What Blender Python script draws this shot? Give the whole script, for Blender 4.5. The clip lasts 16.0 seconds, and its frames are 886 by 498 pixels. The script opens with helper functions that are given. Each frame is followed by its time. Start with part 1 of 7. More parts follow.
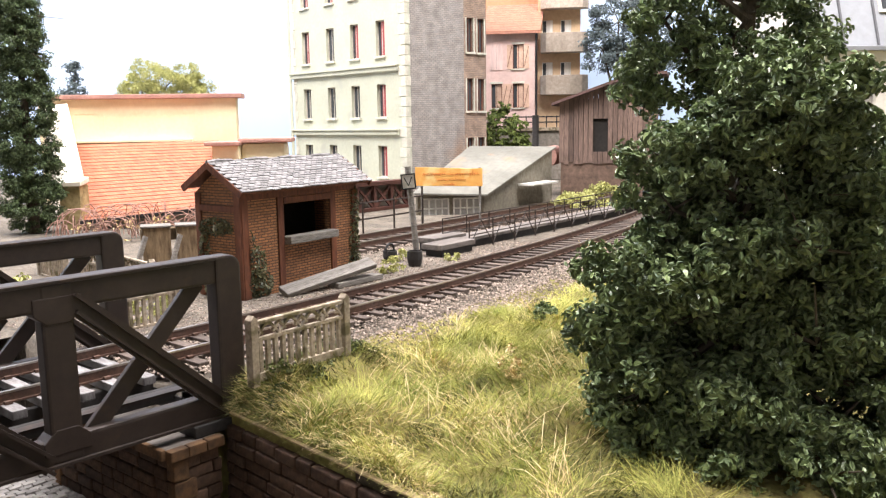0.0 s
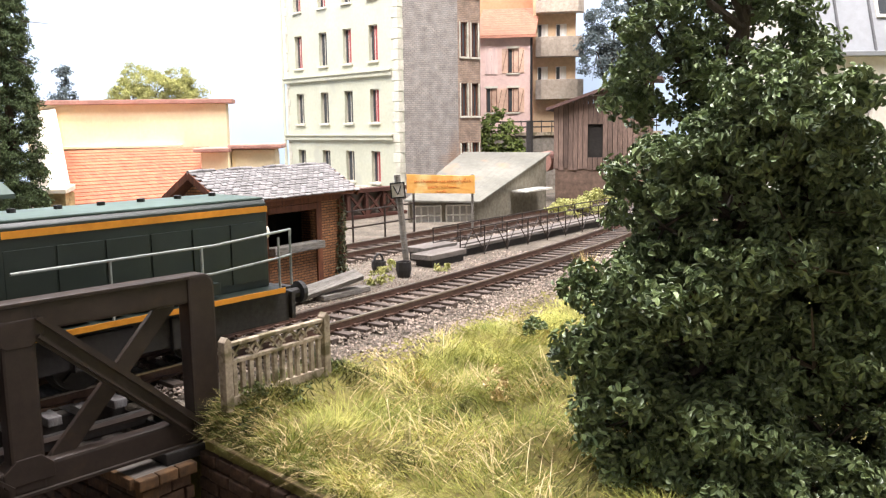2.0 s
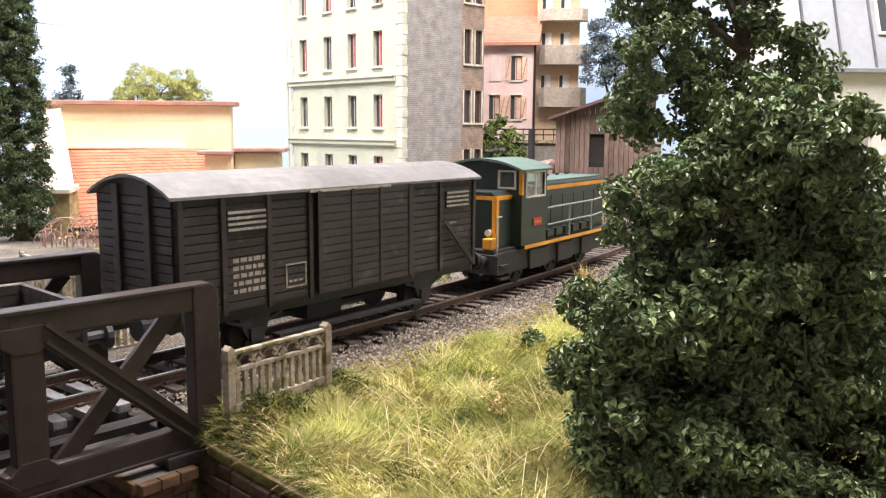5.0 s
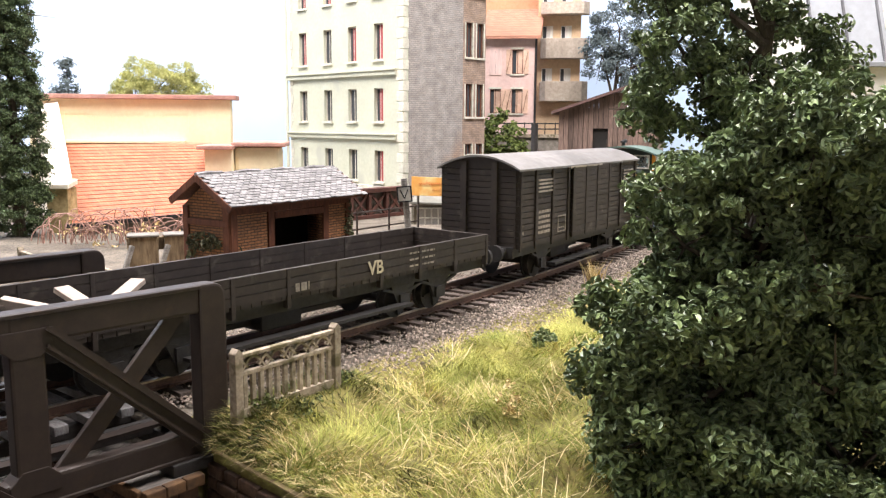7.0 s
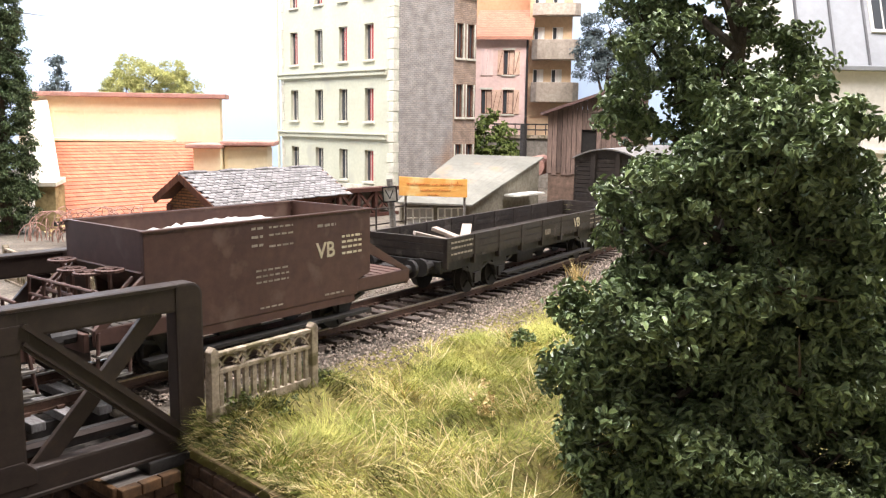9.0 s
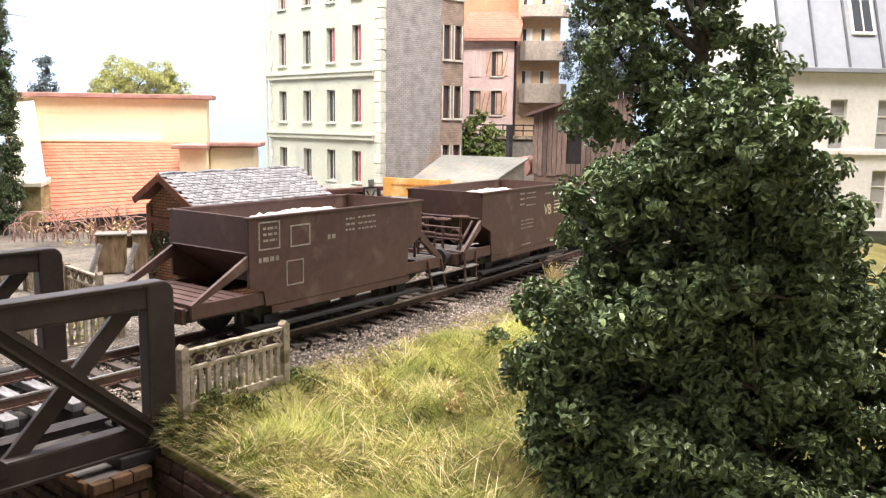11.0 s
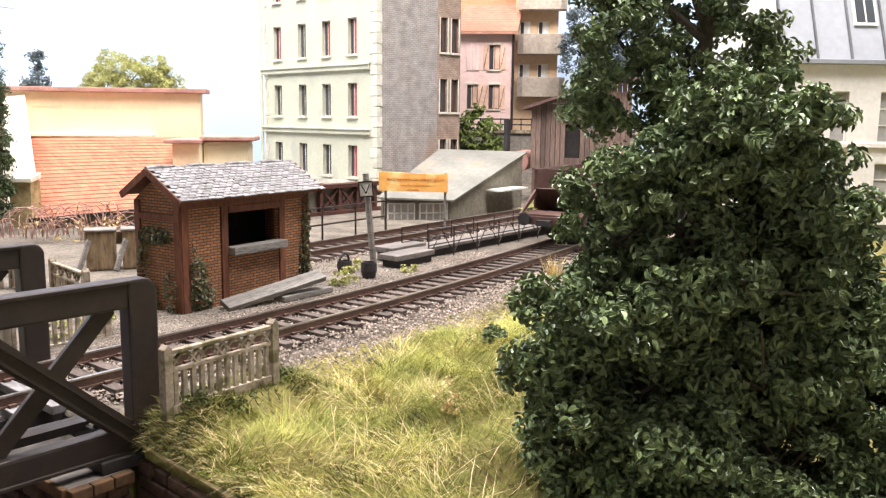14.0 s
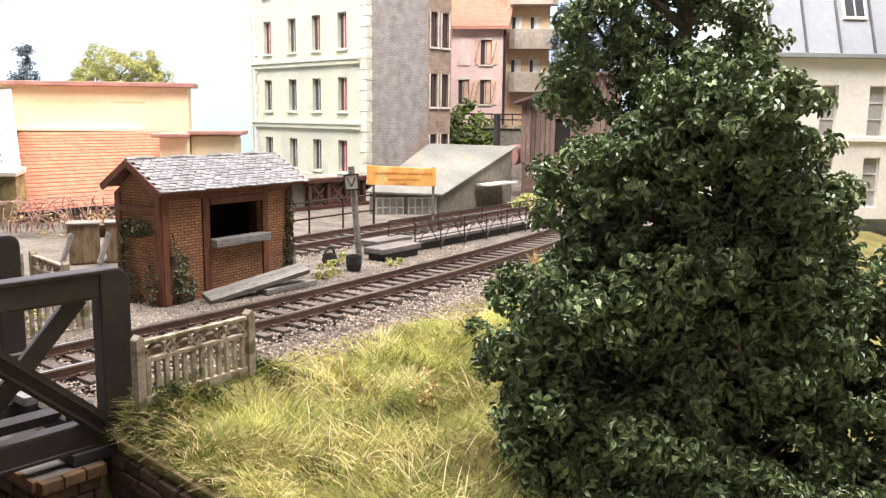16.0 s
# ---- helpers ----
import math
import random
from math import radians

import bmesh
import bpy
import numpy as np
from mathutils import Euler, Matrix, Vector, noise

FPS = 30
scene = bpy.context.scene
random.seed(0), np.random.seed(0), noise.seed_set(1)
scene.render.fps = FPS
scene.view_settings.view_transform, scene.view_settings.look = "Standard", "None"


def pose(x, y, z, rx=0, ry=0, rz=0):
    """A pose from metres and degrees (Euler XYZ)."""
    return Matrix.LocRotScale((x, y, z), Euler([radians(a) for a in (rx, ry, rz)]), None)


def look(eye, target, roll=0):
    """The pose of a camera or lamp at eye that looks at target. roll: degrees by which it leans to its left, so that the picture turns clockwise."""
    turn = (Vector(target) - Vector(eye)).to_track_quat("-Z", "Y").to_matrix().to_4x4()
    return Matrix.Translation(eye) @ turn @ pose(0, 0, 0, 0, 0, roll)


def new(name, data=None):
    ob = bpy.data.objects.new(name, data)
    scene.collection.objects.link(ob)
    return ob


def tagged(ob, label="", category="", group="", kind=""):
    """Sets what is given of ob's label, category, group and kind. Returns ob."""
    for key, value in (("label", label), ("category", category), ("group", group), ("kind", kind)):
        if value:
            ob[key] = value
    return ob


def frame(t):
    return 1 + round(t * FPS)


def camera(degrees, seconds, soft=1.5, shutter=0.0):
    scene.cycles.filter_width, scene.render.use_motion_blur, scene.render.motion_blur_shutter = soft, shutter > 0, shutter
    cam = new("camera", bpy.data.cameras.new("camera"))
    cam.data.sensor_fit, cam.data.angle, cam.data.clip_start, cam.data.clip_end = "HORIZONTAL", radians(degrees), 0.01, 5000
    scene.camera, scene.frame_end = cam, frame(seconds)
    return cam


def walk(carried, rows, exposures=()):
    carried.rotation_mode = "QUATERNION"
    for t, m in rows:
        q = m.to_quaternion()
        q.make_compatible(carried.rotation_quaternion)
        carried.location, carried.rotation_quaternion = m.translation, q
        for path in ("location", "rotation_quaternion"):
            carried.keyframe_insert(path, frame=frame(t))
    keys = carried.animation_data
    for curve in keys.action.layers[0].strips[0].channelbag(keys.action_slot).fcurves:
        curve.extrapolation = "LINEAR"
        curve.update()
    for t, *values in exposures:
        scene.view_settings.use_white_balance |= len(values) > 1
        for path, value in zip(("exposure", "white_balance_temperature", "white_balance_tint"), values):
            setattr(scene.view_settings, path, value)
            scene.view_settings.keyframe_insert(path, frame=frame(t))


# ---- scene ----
# The layout is an HO model: all lengths below are in centimetres, U turns them into metres.
U = 0.01
cam = camera(56.0, 16.0, 1.25)
EYES = [
    (0, (0.162, -0.008, 4.966), (0.078, 1.968, 4.669), -0.8),
    (0.5, (0.316, 0.039, 5.03), (0.233, 2.015, 4.734), -0.6),
    (1, (0.515, 0.523, 5.049), (0.438, 2.499, 4.752), -0.8),
    (1.5, (0.493, 0.725, 5.088), (0.413, 2.702, 4.795), -0.9),
    (2, (0.436, 0.702, 5.165), (0.358, 2.679, 4.874), -0.8),
    (2.5, (0.504, 0.5, 5.261), (0.426, 2.478, 4.971), -0.7),
    (3, (0.537, 0.314, 5.506), (0.459, 2.292, 5.221), -0.3),
    (5.5, (0.326, 0.566, 5.4), (0.25, 2.545, 5.116), 0.4),
    (6, (0.208, 0.781, 5.385), (0.134, 2.759, 5.095), 0.4),
    (6.5, (0.057, 0.904, 5.421), (-0.016, 2.882, 5.129), 0.4),
    (7, (0.057, 0.971, 5.45), (-0.013, 2.947, 5.152), 0.4),
    (7.5, (0.131, 0.76, 5.438), (0.063, 2.737, 5.14), 0.5),
    (8, (0.172, 0.777, 5.417), (0.108, 2.754, 5.118), 0.7),
    (8.5, (0.308, 0.916, 5.396), (0.249, 2.892, 5.096), 0.9),
    (9, (0.439, 0.785, 5.512), (0.383, 2.761, 5.213), 0.8),
    (9.5, (0.623, 0.529, 5.653), (0.571, 2.507, 5.357), 1.0),
    (10, (0.842, 0.383, 5.612), (0.796, 2.36, 5.317), 1.0),
    (12.5, (1.006, 0.864, 5.481), (0.966, 2.841, 5.179), 0.8),
    (13, (0.955, 0.99, 5.457), (0.916, 2.966, 5.154), 0.8),
    (13.5, (0.995, 1.066, 5.435), (0.958, 3.042, 5.128), 0.7),
    (14, (1.035, 1.145, 5.43), (0.998, 3.121, 5.122), 0.7),
    (14.5, (1.083, 1.236, 5.376), (1.051, 3.211, 5.065), 0.8),
    (15, (1.243, 1.226, 5.344), (1.214, 3.201, 5.03), 0.8),
    (15.5, (1.354, 1.177, 5.308), (1.326, 3.152, 4.995), 0.7),
    (16, (1.392, 1.278, 5.266), (1.367, 3.253, 4.951), 0.7),
]
walk(cam, [(t, look([U * v for v in e], [U * v for v in g], roll)) for t, e, g, roll in EYES])

# light: a room with a pale ceiling, a long lamp over the layout and an added fill lamp behind the viewer
world = bpy.data.worlds.new("room_air")
scene.world = world
world.use_nodes = True
world.node_tree.nodes["Background"].inputs[0].default_value = (0.9, 0.95, 1.0, 1)
world.node_tree.nodes["Background"].inputs[1].default_value = 0.035


def area_lamp(name, eye, target, sx, sy, watts, colour):
    data = bpy.data.lights.new(name, "AREA")
    data.shape, data.size, data.size_y, data.energy, data.color = "RECTANGLE", sx * U, sy * U, watts, colour
    ob = new(name, data)
    ob.matrix_world = look([U * v for v in eye], [U * v for v in target])
    return ob


area_lamp("layout_lamp", (-13, 33, 78), (-10, 46, 0), 135, 34, 40.0, (1.0, 0.945, 0.965))
# added fill for the sides towards the viewer; no such lamp is seen
area_lamp("front_fill", (30, -60, 170), (0, 30, 0), 120, 60, 0.7, (1.0, 0.94, 0.93))
scene.view_settings.exposure = 0.0


# ---- materials ----
def nt(m):
    m.use_nodes = True
    t = m.node_tree
    return t, t.nodes["Principled BSDF"]


def mat(name, c1, c2=None, rough=0.8, scale=8.0, bump=0.3, metal=0.0, spec=0.3, big=0.25, isl=0.0, obr=0.0, stretch=None, relief=0.02, cover=None):
    """A surface with grain at one scale (per cm), broad stains at another, and piece-to-piece variation."""
    m = bpy.data.materials.new(name)
    t, b = nt(m)
    n, l = t.nodes, t.links
    c2 = c2 or tuple(v * 0.6 for v in c1)
    co = n.new("ShaderNodeTexCoord")
    mp = n.new("ShaderNodeMapping")
    mp.inputs["Scale"].default_value = [v / U for v in (stretch or (1, 1, 1))]
    l.new(co.outputs["Object"], mp.inputs[0])
    fine = n.new("ShaderNodeTexNoise")
    fine.inputs["Scale"].default_value, fine.inputs["Detail"].default_value, fine.inputs["Roughness"].default_value = scale, 6, 0.65
    l.new(mp.outputs[0], fine.inputs["Vector"])
    ramp = n.new("ShaderNodeValToRGB")
    ramp.color_ramp.elements[0].position, ramp.color_ramp.elements[1].position = 0.32, 0.68
    ramp.color_ramp.elements[0].color, ramp.color_ramp.elements[1].color = (*c2, 1), (*c1, 1)
    l.new(fine.outputs["Fac"], ramp.inputs[0])
    broad = n.new("ShaderNodeTexNoise")
    broad.inputs["Scale"].default_value, broad.inputs["Detail"].default_value = scale * 0.11, 4
    l.new(mp.outputs[0], broad.inputs["Vector"])
    hsv = n.new("ShaderNodeHueSaturation")
    l.new(ramp.outputs[0], hsv.inputs["Color"])
    val = n.new("ShaderNodeMapRange")
    val.inputs[1].default_value, val.inputs[2].default_value = 0.3, 0.7
    val.inputs[3].default_value, val.inputs[4].default_value = 1 - big, 1 + big
    l.new(broad.outputs["Fac"], val.inputs[0])
    out = val.outputs[0]
    for amount, node, sock in ((isl, "ShaderNodeNewGeometry", "Random Per Island"), (obr, "ShaderNodeObjectInfo", "Random")):
        if amount:
            src, rng, mul = n.new(node), n.new("ShaderNodeMapRange"), n.new("ShaderNodeMath")
            rng.inputs[3].default_value, rng.inputs[4].default_value = 1 - amount, 1 + amount
            mul.operation = "MULTIPLY"
            l.new(src.outputs[sock], rng.inputs[0]), l.new(rng.outputs[0], mul.inputs[0]), l.new(out, mul.inputs[1])
            out = mul.outputs[0]
    l.new(out, hsv.inputs["Value"])
    col = hsv.outputs[0]
    if cover:  # a second colour in patches of its own: rust, moss, dust
        c3, amount, size = cover
        patch, edge, mix = n.new("ShaderNodeTexNoise"), n.new("ShaderNodeMapRange"), n.new("ShaderNodeMix")
        patch.inputs["Scale"].default_value, patch.inputs["Detail"].default_value = size, 7
        l.new(mp.outputs[0], patch.inputs["Vector"])
        edge.inputs[1].default_value, edge.inputs[2].default_value = 0.72 - amount, 0.82 - amount
        l.new(patch.outputs["Fac"], edge.inputs[0])
        mix.data_type = "RGBA"
        l.new(edge.outputs[0], mix.inputs["Factor"]), l.new(col, mix.inputs["A"])
        mix.inputs["B"].default_value = (*c3, 1)
        col = mix.outputs["Result"]
    l.new(col, b.inputs["Base Color"])
    b.inputs["Roughness"].default_value, b.inputs["Metallic"].default_value = rough, metal
    b.inputs["Specular IOR Level"].default_value = spec
    if bump:
        bp = n.new("ShaderNodeBump")
        bp.inputs["Strength"].default_value, bp.inputs["Distance"].default_value = bump, relief * U
        l.new(fine.outputs["Fac"], bp.inputs["Height"]), l.new(bp.outputs[0], b.inputs["Normal"])
    return m


def brick_mat(name, c1, c2, mortar, bw, bh, gap=0.012, rough=0.85, bump=0.6, big=0.3, cover=None, vary=1.0):
    """Small courses on walls whose faces run along their own x or y."""
    m = mat(name, c1, c2, rough, 12.0, 0.0, big=big, cover=cover)
    t = m.node_tree
    n, l, b = t.nodes, t.links, t.nodes["Principled BSDF"]
    co, sep, add, com = n.new("ShaderNodeTexCoord"), n.new("ShaderNodeSeparateXYZ"), n.new("ShaderNodeMath"), n.new("ShaderNodeCombineXYZ")
    l.new(co.outputs["Object"], sep.inputs[0])
    l.new(sep.outputs[0], add.inputs[0]), l.new(sep.outputs[1], add.inputs[1])
    l.new(add.outputs[0], com.inputs[0]), l.new(sep.outputs[2], com.inputs[1])
    br = n.new("ShaderNodeTexBrick")
    br.inputs["Scale"].default_value = 1 / U
    br.inputs["Brick Width"].default_value, br.inputs["Row Height"].default_value = bw, bh
    br.inputs["Mortar Size"].default_value, br.inputs["Mortar Smooth"].default_value = gap, 0.2
    br.inputs["Color1"].default_value, br.inputs["Color2"].default_value = (1 + 0.15 * vary, 1 + 0.1 * vary, 1 + 0.05 * vary, 1), (1 - 0.28 * vary, 1 - 0.25 * vary, 1 - 0.2 * vary, 1)
    br.inputs["Mortar"].default_value = (*[v / max(0.05, w) for v, w in zip(mortar, c1)], 1)
    l.new(com.outputs[0], br.inputs["Vector"])
    mul = n.new("ShaderNodeMix")
    mul.data_type, mul.blend_type = "RGBA", "MULTIPLY"
    mul.inputs["Factor"].default_value = 1.0
    src = b.inputs["Base Color"].links[0].from_socket
    l.new(src, mul.inputs["A"]), l.new(br.outputs["Color"], mul.inputs["B"]), l.new(mul.outputs["Result"], b.inputs["Base Color"])
    bp = n.new("ShaderNodeBump")
    bp.invert = True
    bp.inputs["Strength"].default_value, bp.inputs["Distance"].default_value = bump, 0.02 * U
    l.new(br.outputs["Fac"], bp.inputs["Height"]), l.new(bp.outputs[0], b.inputs["Normal"])
    return m


def leaf_mat(name, c1, c2, rough=0.5, spec=0.4, lo=0.5, patch=None):
    m = bpy.data.materials.new(name)
    t, b = nt(m)
    n, l = t.nodes, t.links
    g, r = n.new("ShaderNodeNewGeometry"), n.new("ShaderNodeValToRGB")
    r.color_ramp.elements[0].color, r.color_ramp.elements[1].color = (*c2, 1), (*c1, 1)
    e = r.color_ramp.elements.new(lo)
    e.color = (*[0.5 * (p + q) for p, q in zip(c1, c2)], 1)
    l.new(g.outputs["Random Per Island"], r.inputs[0]), l.new(r.outputs[0], b.inputs["Base Color"])
    if patch:  # another tint in broad drifts
        tint, size = patch
        co, no, mr, mx = n.new("ShaderNodeTexCoord"), n.new("ShaderNodeTexNoise"), n.new("ShaderNodeMapRange"), n.new("ShaderNodeMix")
        no.inputs["Scale"].default_value, no.inputs["Detail"].default_value = size / U, 3
        mr.inputs[1].default_value, mr.inputs[2].default_value = 0.42, 0.62
        mx.data_type, mx.blend_type = "RGBA", "MULTIPLY"
        mx.inputs["B"].default_value = (*tint, 1)
        l.new(co.outputs["Object"], no.inputs["Vector"]), l.new(no.outputs["Fac"], mr.inputs[0]), l.new(mr.outputs[0], mx.inputs["Factor"])
        l.new(r.outputs[0], mx.inputs["A"]), l.new(mx.outputs["Result"], b.inputs["Base Color"])
    b.inputs["Roughness"].default_value, b.inputs["Specular IOR Level"].default_value = rough, spec
    return m


GLASS = bpy.data.materials.new("window_glass")
_t, _b = nt(GLASS)
_b.inputs["Base Color"].default_value, _b.inputs["Roughness"].default_value = (0.05, 0.055, 0.06, 1), 0.12

M_GROUND = mat("grey_gravel_earth", (0.2, 0.17, 0.13), (0.07, 0.06, 0.05), 0.95, 9, 0.8, big=0.35, relief=0.06)
M_EDGE = mat("pale_earth_edge", (0.42, 0.33, 0.17), (0.2, 0.14, 0.07), 0.95, 6, 0.5)
M_TURF = mat("earthy_turf", (0.2, 0.18, 0.05), (0.11, 0.085, 0.03), 0.95, 5, 0.8, relief=0.08)
M_STONE = mat("ballast_stone", (0.36, 0.295, 0.24), (0.12, 0.094, 0.076), 0.9, 10, 0.5, isl=0.6)
M_RAIL = mat("rusty_rail", (0.13, 0.07, 0.046), (0.06, 0.034, 0.025), 0.6, 12, 0.4, spec=0.4)
M_RAILTOP = mat("polished_rail_head", (0.5, 0.46, 0.42), (0.3, 0.25, 0.2), 0.3, 15, 0.1, metal=0.9)
M_SLEEPER = mat("weathered_sleeper", (0.13, 0.1, 0.08), (0.05, 0.04, 0.035), 0.85, 10, 0.6, obr=0.35, stretch=(3, 0.5, 1))
M_IRON = mat("brown_painted_iron", (0.038, 0.027, 0.021), (0.024, 0.017, 0.014), 0.45, 5, 0.15, spec=0.35, cover=((0.048, 0.031, 0.021), 0.1, 3))
M_SOOT = mat("dark_iron", (0.035, 0.032, 0.03), (0.018, 0.016, 0.015), 0.6, 8, 0.3)
M_ABUT = mat("ochre_dressed_stone", (0.15, 0.08, 0.035), (0.055, 0.033, 0.018), 0.85, 5, 0.5, obr=0.3)
M_DARKSTONE = mat("dark_rubble_stone", (0.095, 0.055, 0.034), (0.045, 0.027, 0.018), 0.9, 7, 0.6, obr=0.3)
M_MORTAR = mat("dark_mortar", (0.07, 0.05, 0.035), None, 0.95, 10, 0.4)
M_COBBLE = mat("grey_cobble", (0.5, 0.48, 0.45), (0.33, 0.31, 0.29), 0.8, 9, 0.4, obr=0.3)
M_CONCRETE = mat("weathered_concrete", (0.4, 0.335, 0.255), (0.21, 0.165, 0.115), 0.85, 9, 0.4, cover=((0.13, 0.11, 0.06), 0.2, 2.5))
M_HUTBRICK = brick_mat("hut_brick", (0.4, 0.19, 0.085), (0.25, 0.115, 0.05), (0.12, 0.07, 0.045), 0.27, 0.09, 0.016, big=0.2, cover=((0.2, 0.1, 0.05), 0.1, 0.9))
M_HUTWOOD = mat("red_brown_timber", (0.17, 0.062, 0.03), (0.08, 0.03, 0.017), 0.75, 9, 0.4, stretch=(1, 1, 0.25))
M_SLATE = mat("grey_slate", (0.3, 0.285, 0.275), (0.12, 0.115, 0.115), 0.65, 8, 0.4, obr=0.3)
M_DECK = mat("grey_deck_boards", (0.2, 0.175, 0.155), (0.1, 0.088, 0.078), 0.85, 6, 0.4, stretch=(0.4, 2, 2))
M_PALESLEEPER = mat("bleached_bridge_timber", (0.25, 0.24, 0.235), (0.12, 0.11, 0.105), 0.8, 7, 0.4, obr=0.2, stretch=(3, 0.5, 1))
M_GREYWOOD = mat("grey_weathered_wood", (0.27, 0.25, 0.22), (0.1, 0.09, 0.078), 0.85, 9, 0.6, stretch=(0.3, 2.5, 2.5))
# near-black base colour that stands for the shade inside buildings
M_INSHADE = mat("interior_shade", (0.02, 0.017, 0.014), None, 0.9, 6, 0)
M_FACADE = mat("pale_green_render", (0.52, 0.525, 0.41), (0.45, 0.455, 0.35), 0.85, 4, 0.15, big=0.07, cover=((0.43, 0.43, 0.35), 0.14, 0.5))
M_TRIM = mat("cream_stone_trim", (0.62, 0.6, 0.5), (0.5, 0.475, 0.39), 0.8, 6, 0.2)
M_GREYBRICK = brick_mat("grey_tower_brick", (0.37, 0.335, 0.305), (0.3, 0.275, 0.25), (0.24, 0.22, 0.2), 0.42, 0.15, 0.02, big=0.2, cover=((0.33, 0.23, 0.17), 0.13, 0.14), vary=0.45)
M_BROWNBRICK = brick_mat("brown_wing_brick", (0.38, 0.28, 0.21), (0.27, 0.19, 0.14), (0.24, 0.19, 0.15), 0.42, 0.15, 0.02, vary=0.6)
M_CURTAIN = mat("red_curtain", (0.42, 0.09, 0.09), (0.16, 0.03, 0.03), 0.9, 6, 0.1, stretch=(4, 4, 0.3))
M_FRAME = mat("window_frame_paint", (0.62, 0.58, 0.5), (0.4, 0.36, 0.3), 0.6, 8, 0.1)
M_YELLOW = mat("yellow_render", (0.86, 0.74, 0.5), (0.8, 0.67, 0.43), 0.85, 4, 0.12, big=0.07)
M_WHITEWALL = mat("white_render", (0.82, 0.76, 0.62), (0.7, 0.62, 0.48), 0.85, 5, 0.15, big=0.08)
M_TILE = brick_mat("orange_roof_tile", (0.46, 0.175, 0.1), (0.4, 0.148, 0.085), (0.32, 0.12, 0.07), 0.22, 0.22, 0.02, big=0.1, bump=0.6)
M_REDCOPE = mat("red_coping", (0.46, 0.26, 0.21), (0.34, 0.18, 0.14), 0.7, 6, 0.2)
M_OCHRESTONE = mat("ochre_rubble", (0.42, 0.33, 0.16), (0.2, 0.15, 0.07), 0.9, 3, 0.8)
M_ZINC = mat("zinc_sheet", (0.28, 0.29, 0.305), (0.24, 0.25, 0.26), 0.5, 2.0, 0.1, metal=0.1, big=0.1)
M_PALEWALL = mat("pale_grey_render", (0.7, 0.67, 0.61), (0.6, 0.57, 0.51), 0.85, 4, 0.12, big=0.07)
M_CORR = mat("grey_sheet_roof", (0.2, 0.195, 0.165), (0.16, 0.155, 0.13), 0.65, 3, 0.15, cover=((0.3, 0.2, 0.13), 0.14, 0.4))
M_GARAGE = mat("grey_board_wall", (0.24, 0.22, 0.17), (0.14, 0.125, 0.095), 0.85, 5, 0.4)
M_WHITEFRAME = mat("white_frame_paint", (0.7, 0.69, 0.64), (0.5, 0.48, 0.43), 0.6, 9, 0.1)
M_SIGN = mat("orange_enamel_board", (0.86, 0.48, 0.14), (0.8, 0.38, 0.09), 0.5, 3, 0.05, big=0.12, cover=((0.88, 0.66, 0.28), 0.2, 0.7))
M_SIGNTEXT = mat("red_sign_paint", (0.58, 0.13, 0.04), (0.48, 0.1, 0.03), 0.6, 6, 0)
M_BLACK = mat("black_paint", (0.02, 0.02, 0.02), None, 0.5, 6, 0)
M_WHITE = mat("white_paint", (0.8, 0.78, 0.72), (0.6, 0.57, 0.5), 0.6, 8, 0.05)
M_PLANK = mat("brown_shed_boards", (0.2, 0.135, 0.105), (0.085, 0.058, 0.047), 0.85, 6, 0.5, obr=0.35, stretch=(2, 2, 0.25))
M_PINK = mat("pink_render", (0.72, 0.53, 0.47), (0.62, 0.43, 0.38), 0.85, 3, 0.15, big=0.1)
M_ORANGE = mat("orange_render", (0.6, 0.3, 0.17), (0.5, 0.24, 0.13), 0.85, 3, 0.15, big=0.1)
M_BEIGE = mat("beige_render", (0.6, 0.43, 0.27), (0.48, 0.34, 0.21), 0.85, 3, 0.15, big=0.1)
M_TERRACE = mat("terrace_stone", (0.26, 0.23, 0.19), (0.13, 0.115, 0.095), 0.9, 3, 0.5)
M_BARK = mat("grey_bark", (0.12, 0.095, 0.07), (0.05, 0.04, 0.03), 0.9, 6, 0.8, stretch=(2, 2, 0.4))
M_SKY = mat("painted_sky_board", (0.53, 0.65, 0.81), (0.49, 0.62, 0.8), 0.95, 0.03, 0, spec=0.05, big=0.06)
M_ROOM = mat("room_paint", (0.75, 0.73, 0.68), (0.7, 0.68, 0.63), 0.9, 0.2, 0.02, big=0.05)
M_LEAF = leaf_mat("dark_green_leaf", (0.27, 0.34, 0.15), (0.06, 0.09, 0.038), 0.36, 0.5, 0.6)
M_LEAF6 = leaf_mat("dark_weed_leaf", (0.13, 0.15, 0.03), (0.03, 0.045, 0.015), 0.6)
M_LEAF2 = leaf_mat("poplar_leaf", (0.14, 0.19, 0.08), (0.03, 0.05, 0.02), 0.55)
M_LEAF3 = leaf_mat("yellow_green_leaf", (0.56, 0.54, 0.22), (0.28, 0.3, 0.1), 0.8)
M_LEAF4 = leaf_mat("blue_grey_needles", (0.2, 0.24, 0.24), (0.08, 0.105, 0.11), 0.8)
M_LEAF5 = leaf_mat("bush_leaf", (0.2, 0.25, 0.06), (0.07, 0.1, 0.025), 0.6)
M_IVY = leaf_mat("ivy_leaf", (0.19, 0.18, 0.085), (0.03, 0.035, 0.015), 0.5)
M_GRASS = leaf_mat("dry_grass", (0.58, 0.53, 0.15), (0.19, 0.22, 0.048), 0.7, 0.2, patch=((0.42, 0.5, 0.32), 0.55))
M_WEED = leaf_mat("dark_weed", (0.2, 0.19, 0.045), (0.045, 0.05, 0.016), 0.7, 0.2)
